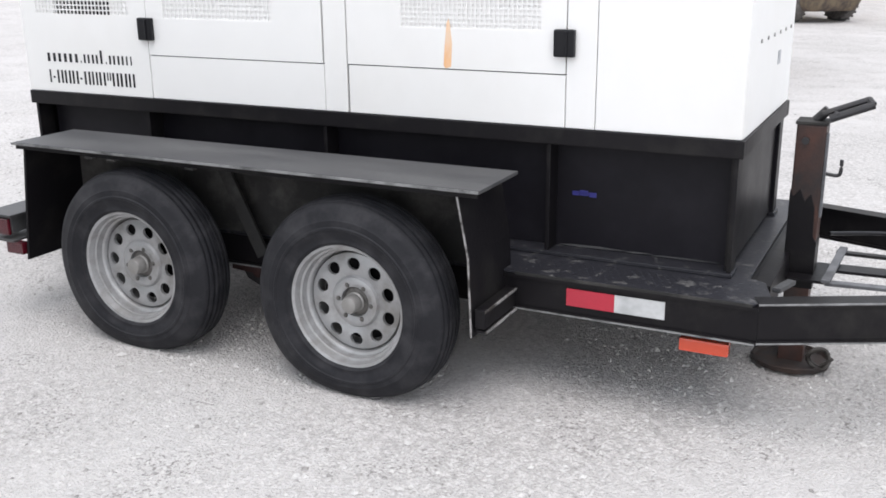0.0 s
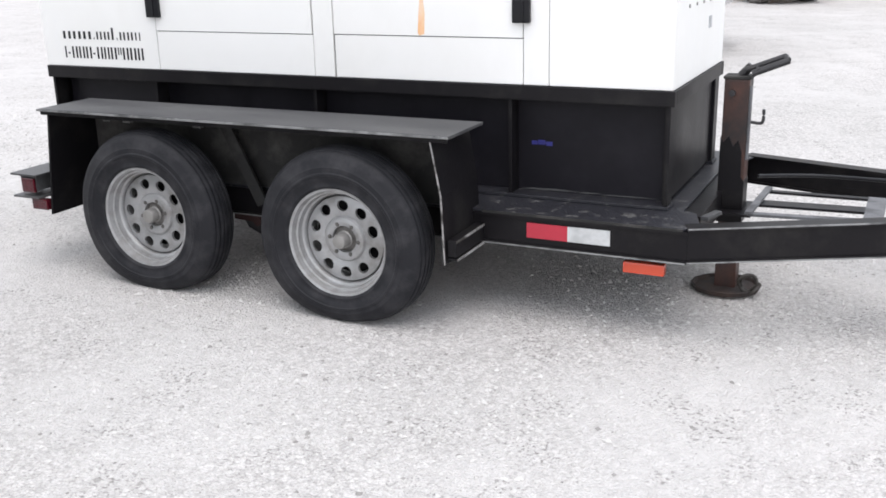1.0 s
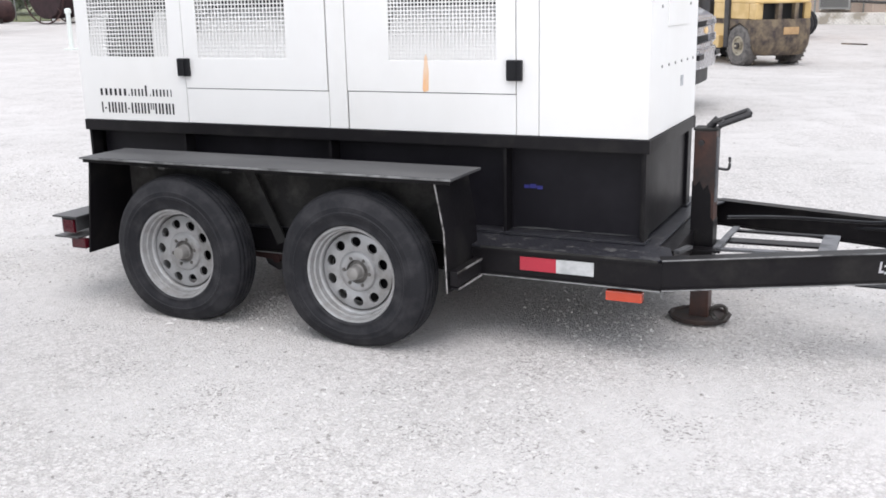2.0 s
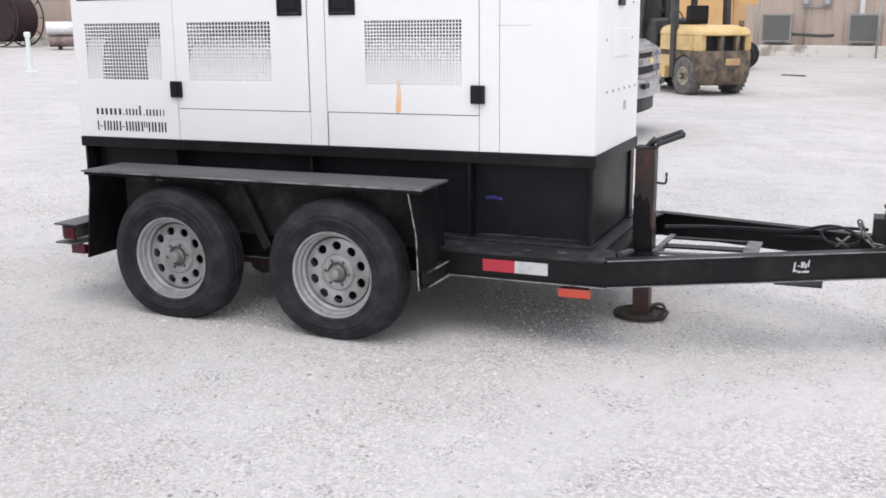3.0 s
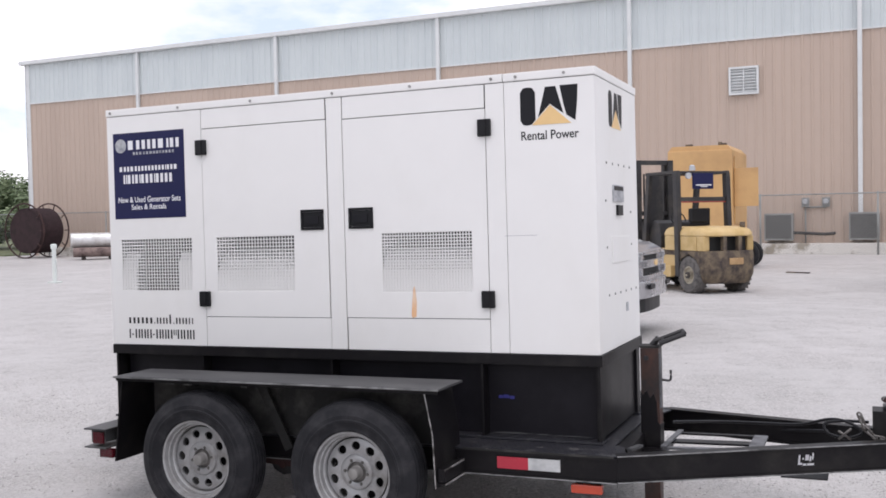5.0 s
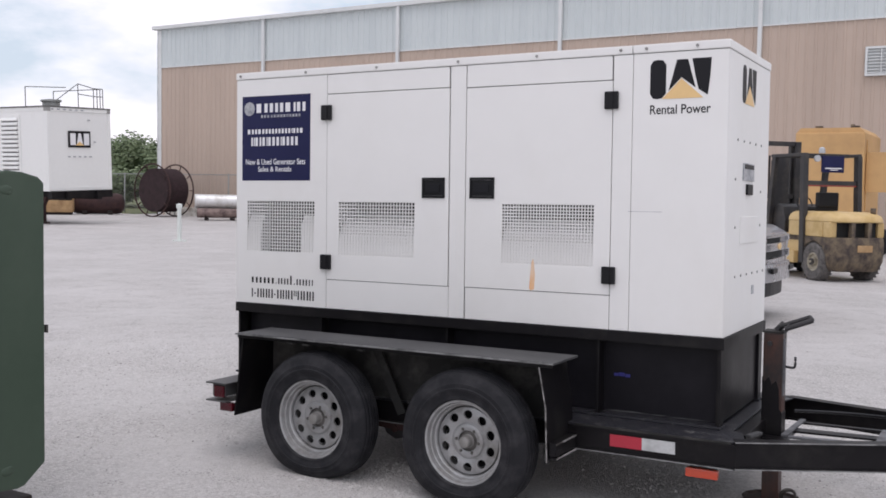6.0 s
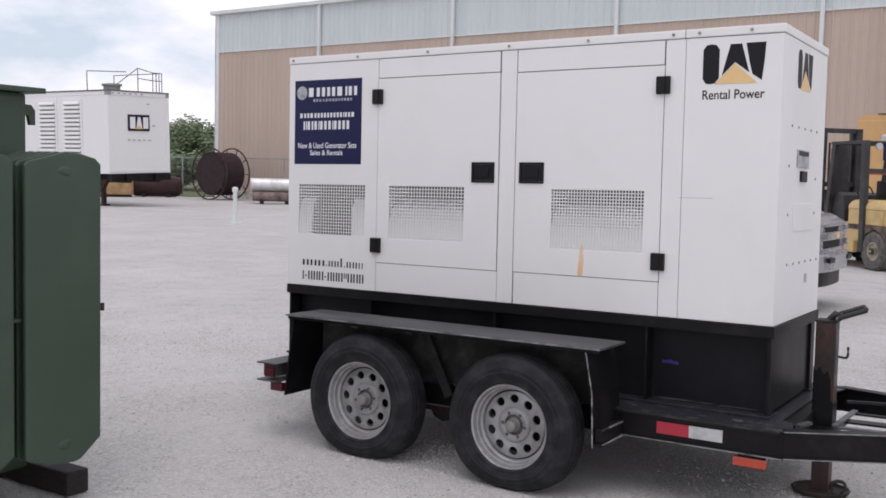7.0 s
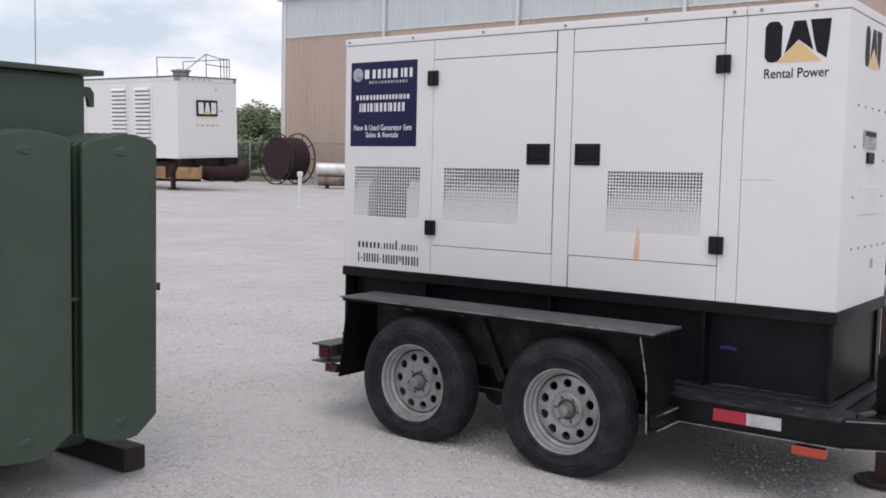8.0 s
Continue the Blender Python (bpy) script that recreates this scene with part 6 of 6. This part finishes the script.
for y in (-0.553, 0.413):
    b = fresh()
    box(b, -0.43, -0.221, y, y + 0.14, 0.785, 1.06, 0.035)
    part("hood_corner", b, YELLOW, fl)
b = fresh()
box(b, -0.38, -0.30, -0.47, 0.47, 0.785, 1.056)
part("radiator_opening", b, SEAM, fl)
b = fresh()
box(b, -0.595, -0.5805, -0.20, 0.10, 0.54, 0.66, 0.004)
part("tow_plate", b, BOX_TAN, fl)
for y in (-0.56, 0.56):
    b = fresh()
    beam(b, (0.33, y, 0.30 if y > 0 else 1.15), (0.38, y, 2.25), 0.095, 0.13, 0.015)
    part("guard_post", b, DARK_STEEL, fl)
    b = fresh()
    beam(b, (1.50, y, 0.62), (1.30, y, 2.25), 0.085, 0.11, 0.012)
    part("guard_post", b, DARK_STEEL, fl)
b = fresh()
box(b, 0.32, 1.40, -0.595, -0.525, 2.23, 2.29, 0.01)
guard_roof = part("guard_roof", b, DARK_STEEL, fl, "barred black overhead guard")
b = fresh()
box(b, 0.32, 1.40, 0.525, 0.595, 2.23, 2.29, 0.01)
part("side_rail", b, DARK_STEEL, guard_roof)
for k in range(7):
    x = 0.32 + k * 0.175
    b = fresh()
    box(b, x, x + 0.05, -0.524, 0.524, 2.235, 2.28, 0.006)
    part("bar", b, DARK_STEEL, guard_roof)
b = fresh()
box(b, 0.33, 0.39, -0.52, 0.52, 1.71, 1.79, 0.006)
part("guard_cross_bar", b, DARK_STEEL, fl)
b = fresh()
box(b, 0.328, 0.388, -0.515, 0.515, 1.685, 1.7085)
part("red_strip", b, RED_STRIP, fl, "thin red strip under the bar")
b = fresh()
box(b, 0.38, 1.32, 0.5005, 0.515, 0.70, 0.80, 0.004)
box(b, 0.38, 1.32, -0.515, -0.5005, 0.70, 0.80, 0.004)
part("side_band", b, GRIME, fl, "dark grimy band along the side")
b = fresh()
box(b, 0.45, 0.90, -0.24, 0.24, 1.24, 1.32, 0.03)
box(b, 0.42, 0.54, -0.22, 0.20, 1.30, 1.58, 0.03)
part("seat", b, PLASTIC, fl)
b = fresh()
hose(b, [(1.15 + 0.16 * math.cos(a) * 0.5, 0.16 * math.sin(a), 1.36 + 0.16 * math.cos(a)) for a in [2 * math.pi * k / 12 for k in range(13)]], 0.014, 6, 1)
rod(b, (1.15, 0, 1.36), (1.30, 0, 0.95), 0.025, 8)
part("steering_wheel", b, PLASTIC, fl)
b = fresh()
prism(b, [(1.02, 0.66), (1.50, 0.66), (1.46, 1.22), (1.26, 1.36), (1.10, 1.30), (1.02, 1.05)], "y", -0.50, 0.50, 0.03)
part("dash_cowl", b, DARK_STEEL, fl)
b = fresh()
for y in (-0.42, 0.34):
    box(b, 1.97, 2.13, y - 0.02, y + 0.10, 0.10, 2.58, 0.006)
    box(b, 2.06, 2.16, y + (0.09 if y < 0 else -0.07), y + (0.15 if y < 0 else -0.01), 0.10, 2.50, 0.006)
for z in (0.35, 1.45, 2.49):
    box(b, 2.0, 2.10, -0.36, 0.36, z, z + 0.09, 0.006)
part("mast", b, DARK_STEEL, fl, "black lifting mast")
b = fresh()
rod(b, (2.06, -0.12, 0.3), (2.06, -0.12, 2.2), 0.045, 10)
rod(b, (2.06, 0.12, 0.3), (2.06, 0.12, 2.2), 0.045, 10)
hose(b, [(2.04, 0.22, 2.3), (2.0, 0.24, 1.6), (1.96, 0.22, 1.0)], 0.02)
part("lift_cylinder", b, DARK_STEEL, fl)
b = fresh()
box(b, 1.93, 1.968, -0.16, 0.16, 0.40, 2.30, 0.01)
part("hose_guard", b, DARK_STEEL, fl)
b = fresh()
box(b, 2.17, 2.23, -0.52, 0.52, 0.16, 0.24, 0.006)
box(b, 2.17, 2.23, -0.52, 0.52, 0.55, 0.63, 0.006)
for k in range(7):
    box(b, 2.18, 2.22, -0.5 + k * 0.16, -0.47 + k * 0.16, 0.6, 1.35)
box(b, 2.17, 2.23, -0.52, 0.52, 1.33, 1.39, 0.006)
part("carriage", b, DARK_STEEL, fl)
for y in (-0.32, 0.2):
    b = fresh()
    box(b, 2.235, 2.275, y, y + 0.12, 0.06, 0.64, 0.006)
    prism(b, [(2.235, 0.06), (2.275, 0.105), (3.40, 0.085), (3.42, 0.06)], "y", y, y + 0.12)
    part("fork", b, DARK_STEEL, fl)
b = fresh()
box(b, 0.28, 0.318, -0.20, 0.26, 1.94, 2.24, 0.01)
box(b, 0.275, 0.2795, -0.18, 0.24, 1.97, 2.06)
sg = part("rear_sign", b, NAVY, fl, "dark blue warning plate with pale bars under the guard")
b = fresh()
box(b, 0.268, 0.2745, -0.14, 0.20, 2.005, 2.025)
box(b, 0.268, 0.2745, -0.06, 0.10, 1.978, 1.992)
part("plain_bars", b, VINYL_WHITE, sg)
b = fresh()
lathe(b, [(0.06, 2.29), (0.06, 2.31), (0.05, 2.38), (0.02, 2.40)], "z", 14, (0.36, 0.22, 0))
part("beacon", b, LENS_CLEAR, fl)
b = fresh()
lathe(b, [(0.06, -0.13), (0.06, -0.09), (0.03, -0.06)], "x", 16, (0.40, 0.36, 2.19))
part("work_lamp", b, LENS_CLEAR, fl)
b = fresh()
rod(b, (-0.36, -0.36, 1.19), (-0.36, -0.36, 1.31), 0.05, 10)
part("exhaust", b, GRIME, fl)

# ---- pickup truck ----
pk = thing("pickup_truck", "silver full-size pickup truck parked behind the generator trailer", "pickup truck", pose(1.645, 7.80, 0, 0, 0, 0))
# local x ahead with the front bumper at 0, y to its left
b = fresh()
prism(b, [(-0.12, 0.62), (-0.10, 1.02), (-0.30, 1.13), (-1.55, 1.20), (-5.45, 1.20), (-5.55, 0.62), (-4.9, 0.52), (-0.8, 0.50)], "y", -0.96, 0.96, 0.06)
body = part("body", b, SILVER_PAINT, pk, "silver painted body")
b = fresh()
prism(b, [(-1.50, 1.19), (-2.15, 1.76), (-2.45, 1.85), (-3.65, 1.85), (-3.95, 1.19)], "y", -0.82, 0.82, 0.07)
part("cab", b, SILVER_PAINT, pk)
b = fresh()
prism(b, [(-1.60, 1.24), (-2.17, 1.72), (-2.19, 1.70), (-1.66, 1.22)], "y", -0.74, 0.74)
for y in (-0.83, 0.815):
    prism(b, [(-1.85, 1.26), (-2.25, 1.68), (-2.85, 1.72), (-2.85, 1.26)], "y", y, y + 0.015)
    prism(b, [(-2.95, 1.26), (-2.95, 1.72), (-3.55, 1.72), (-3.72, 1.26)], "y", y, y + 0.015)
part("window_glass", b, GLASS_DARK, pk)
b = fresh()
prism(b, [(-0.14, 1.00), (-0.40, 1.16), (-1.45, 1.235), (-1.5, 1.19), (-0.4, 1.10)], "y", -0.80, 0.80, 0.02)
part("hood", b, SILVER_PAINT, pk)


def nose(front, half, sweep, depth):
    """Plan of a bowed nose: full width behind, swept back towards both ends."""
    pts = [(front - depth, -half)]
    for k in range(13):
        u = -1 + k / 6
        pts.append((front - sweep * abs(u) ** 3.2, u * half))
    pts.append((front - depth, half))
    return pts


b = fresh()
prism(b, nose(-0.10, 0.66, 0.02, 0.06), "z", 0.72, 1.02)
gr = part("grille", b, SEAM, pk, "black grille with broad silver crossbar")
b = fresh()
prism(b, nose(-0.035, 0.90, 0.13, 0.10), "z", 0.845, 0.94, 0.012)
part("crossbar", b, CHROME, gr)
b = fresh()
prism(b, nose(-0.05, 0.74, 0.05, 0.08), "z", 1.0, 1.035, 0.008)
prism(b, nose(-0.045, 0.74, 0.05, 0.08), "z", 0.70, 0.756, 0.008)
box(b, -0.13, -0.055, -0.735, -0.665, 0.7565, 0.8445, 0.006)
box(b, -0.13, -0.055, 0.665, 0.735, 0.7565, 0.8445, 0.006)
box(b, -0.13, -0.06, -0.735, -0.665, 0.9405, 0.9995, 0.006)
box(b, -0.13, -0.06, 0.665, 0.735, 0.9405, 0.9995, 0.006)
part("surround", b, CHROME, gr)
b = fresh()
prism(b, [(-0.09, 0.02), (0.03, 0.04), (0.09, 0.0), (0.03, -0.04), (-0.09, -0.02)], "x", -0.034, -0.026)
bmesh.ops.translate(b, vec=(0, 0, 0.893), verts=b.verts)
part("badge", b, VINYL_YELLOW, gr, "plain yellow badge shape")
for y0, y1 in ((-0.95, -0.74), (0.74, 0.95)):
    b = fresh()
    box(b, -0.26, -0.10, y0, y1, 0.945, 1.03, 0.03)
    part("headlight", b, LENS_CLEAR, pk, "clear headlight")
    b = fresh()
    box(b, -0.26, -0.10, y0, y1, 0.72, 0.84, 0.03)
    part("headlight", b, LENS_CLEAR, pk)
b = fresh()
prism(b, nose(0.02, 0.985, 0.20, 0.34), "z", 0.49, 0.70, 0.03)
part("front_bumper", b, CHROME, pk, "dull chrome front bumper")
for y in (-0.60, 0.36):
    b = fresh()
    box(b, -0.01, 0.026, y, y + 0.24, 0.60, 0.655)
    part("bumper_slot", b, PLASTIC, pk)
b = fresh()
prism(b, nose(-0.05, 0.90, 0.26, 0.40), "z", 0.31, 0.488, 0.03)
part("air_dam", b, PLASTIC, pk, "black plastic air dam")
for x in (-0.95, -4.55):
    for y, turn in ((0.83, math.pi), (-0.83, 0)):
        road_wheel(pk, Matrix.Translation((x, y, 0.385)) @ Matrix.Rotation(turn, 4, "Z"), 0.395, 0.26, RUBBER, CHROME, 0.225, 5)
b = fresh()
box(b, -5.40, -4.05, -0.80, 0.80, 1.2005, 1.215)
part("bed_floor", b, PLASTIC, pk)
b = fresh()
box(b, -5.3, -0.5, -0.6, 0.6, 0.34, 0.50)
part("underbody", b, SEAM, pk)


# ---- trees beyond the fence ----
def tree(x, y, height, spread, seed):
    rng = random.Random(seed)
    t = thing("tree", "broad green leafy tree beyond the fence", "tree", pose(x, y, 0), "trees beyond the fence")
    b = fresh()
    rod(b, (0, 0, -0.1), (0, 0, height * 0.3), 0.16, 9, 0.11)
    tips = []
    for k in range(11):
        a = rng.uniform(0, 6.283)
        tip = Vector((math.cos(a) * spread * rng.uniform(0.3, 0.85), math.sin(a) * spread * rng.uniform(0.3, 0.85), height * rng.uniform(0.45, 0.95)))
        start = Vector((0, 0, height * rng.uniform(0.12, 0.3)))
        mid = start.lerp(tip, 0.5) + Vector((0, 0, height * 0.06))
        rod(b, start, mid, 0.07, 6, 0.045)
        rod(b, mid, tip, 0.045, 6, 0.015)
        tips += [mid, tip, start.lerp(tip, 0.75)]
    part("trunk", b, BARK, t)
    vs, fs = [], []
    for c in tips:
        rad = spread * rng.uniform(0.26, 0.42)
        for _ in range(260):
            d = Vector((rng.gauss(0, 1), rng.gauss(0, 1), rng.gauss(0, 0.8))).normalized() * rad * rng.uniform(0.45, 1.0) ** 0.6
            p = c + d
            if p.z < height * 0.10:
                continue
            n_ = (d.normalized() + Vector((rng.uniform(-.7, .7), rng.uniform(-.7, .7), rng.uniform(-.4, .9)))).normalized()
            q = n_.to_track_quat("Z", "Y")
            s = rng.uniform(0.07, 0.15)
            i = len(vs)
            vs += [tuple(p + q @ Vector((s * u, s * v, 0))) for u, v in ((1, 0), (0.1, 0.6), (-1, 0), (-0.1, -0.6))]
            fs.append((i, i + 1, i + 2, i + 3))
    me = bpy.data.meshes.new("crown")
    me.from_pydata(vs, [], fs)
    me.materials.append(LEAF)
    part("crown", me, None, t)
    return t


grown = []
for k, (x, y, h, s) in enumerate(((-45.5, 40.0, 4.5, 2.3), (-42.0, 41.5, 4.2, 2.2), (-49.5, 39.0, 4.4, 2.4), (-47.0, 44.5, 4.9, 2.5), (-54.0, 37.5, 4.7, 2.7), (-59.0, 36.0, 4.6, 2.8), (-52.0, 43.0, 4.8, 2.7), (-43.5, 46.5, 4.6, 2.6), (-49.0, 50.0, 5.0, 3.0), (-40.5, 47.0, 4.4, 2.4), (-44.6, 39.2, 2.3, 1.9), (-47.6, 42.3, 2.5, 2.1), (-41.6, 39.6, 2.2, 1.8))):
    grown.append(tree(x, y, h, s, 40 + k))
far = random.Random(9)
for k in range(14):
    copy_thing(grown[8], pose(-140 + 7.2 * k + far.uniform(-2, 2), far.uniform(76, 100), 0, 0, 0, far.uniform(0, 360)) @ Matrix.Scale(far.uniform(1.0, 1.35), 4))
b = fresh()
rod(b, (0, 0, 0), (0, 0, 38), 0.07, 6, 0.05)
solid("radio_mast", b, GALV, "thin grey mast far beyond the yard", "mast", pose(-115.5, 68.4, 0))
b = fresh()
box(b, -120, 1.8, 0, 170, -0.2, 0.045, 0.02)
solid("grass_verge", b, GRASS, "dry green grass verge beyond the fence", "grass", pose(-36, 31.4, 0, 0, 0, -2.28), kind="stuff")

# ---- the oil-filled transformer standing beside the camera's view ----
tr = thing("power_transformer", "dull green oil-filled transformer with panel radiators, set on dark timbers", "transformer", pose(0.428, -1.692, 0, 0, 0, 0))


def radiator_panel(b, x0, x1, y0, y1, z0, z1):
    """A pressed panel, its corners cut off, with swollen header bosses above and below."""
    w = y1 - y0
    prism(b, [(y0 + 0.01, z0 + 0.05), (y0 + w * 0.30, z0 + 0.012), (y0 + w * 0.62, z0), (y1 - w * 0.28, z0 + 0.006), (y1, z0 + 0.085), (y1, z1 - 0.05), (y1 - 0.03, z1 - 0.024), (y1 - w * 0.28, z1 - 0.006),
              (y0 + w * 0.52, z1), (y0 + w * 0.30, z1 - 0.022), (y0 + 0.02, z1 - 0.042), (y0, z1 - 0.06), (y0, z0 + 0.06)],
          "x", x0, x1, 0.009)
    return b


for ya, yb in ((-0.382, -0.012), (-0.850, -0.432), (-1.318, -0.900)):
    b = fresh()
    box(b, -0.30, -0.02, (ya + yb) / 2 - 0.05, (ya + yb) / 2 + 0.05, 1.425, 1.49, 0.02)
    box(b, -0.30, -0.02, (ya + yb) / 2 - 0.05, (ya + yb) / 2 + 0.05, 0.27, 0.34, 0.02)
    rad = part("radiator", b, GREEN, tr, "green radiator bank")
    for k in range(6):
        b = fresh()
        x1 = -0.058 * k
        radiator_panel(b, x1 - 0.022, x1, ya, yb, 0.205, 1.535)
        if k == 0:
            ym = (ya + yb) / 2
            for z in (1.455, 0.29):
                for dy, dz, rad_, flat_ in ((0.0, 0.0, 0.022, 0.26), (0.014, -0.012, 0.010, 0.60)):
                    r = bmesh.ops.create_uvsphere(b, u_segments=14, v_segments=8, radius=rad_)
                    bmesh.ops.scale(b, vec=(flat_, 1.5, 0.9), verts=r["verts"])
                    bmesh.ops.translate(b, vec=(x1 - 0.001, ym + dy, z + (dz if z > 1 else -dz)), verts=r["verts"])
                    for f in {f for v in r["verts"] for f in v.link_faces}:
                        f.smooth = True
        part("radiator_panel", b, GREEN, rad)
b = fresh()
for y in (-0.407, -0.875):
    rod(b, (-0.16, y, 0.24), (-0.16, y, 1.50), 0.014, 8)
    box(b, -0.17, -0.03, y - 0.030, y + 0.030, 0.835, 0.848)
part("tie_bar", b, GREEN, tr)
b = fresh()
box(b, -1.60, -0.36, -1.6, -0.125, 0.111, 1.79, 0.02)
tk = part("tank", b, GREEN, tr, "green steel tank")
b = fresh()
box(b, -1.66, -0.31, -1.66, -0.06, 1.7905, 1.815, 0.006)
part("lid", b, GREEN, tk)
b = fresh()
box(b, -1.2, -0.5, -1.4, -0.72, 1.8155, 1.86, 0.008)
part("hatch", b, GREEN, tk)
b = fresh()
prism(b, [(-0.125, 1.75), (-0.045, 1.745), (-0.025, 1.72), (-0.025, 1.655), (-0.05, 1.655), (-0.06, 1.70), (-0.085, 1.70), (-0.125, 1.62)], "x", -0.46, -0.44)
part("lifting_hook", b, GREEN, tk)
b = fresh()
box(b, -0.02, -0.006, 0.0, 0.012, 0.845, 0.88, 0.003)
part("drain_plug", b, DARK_STEEL, tr)
for y0, x1 in ((-0.078, -0.13), (-1.45, -0.16)):
    b = fresh()
    box(b, -1.75, x1 - 0.015, y0, y0 + 0.115, 0.0, 0.110, 0.014)
    part("timber", b, WOOD, tr, "dark old timber")

# ---- loose stone and small debris ----
loose_stones("loose_gravel", 85000, near_spot, 0.0035, 0.0120, 5)
loose_stones("coarse_chips", 900, near_spot, 0.008, 0.016, 8)
loose_stones("scattered_stones", 6000, far_spot, 0.008, 0.020, 6)
b = fresh()
box(b, -0.28, 0.28, -0.06, 0.06, 0.0, 0.03, 0.006)
solid("board_scrap", b, GRIME, "weathered scrap board lying on the gravel", "board", pose(2.50, 20.3, 0.02, 0, 0, -25))
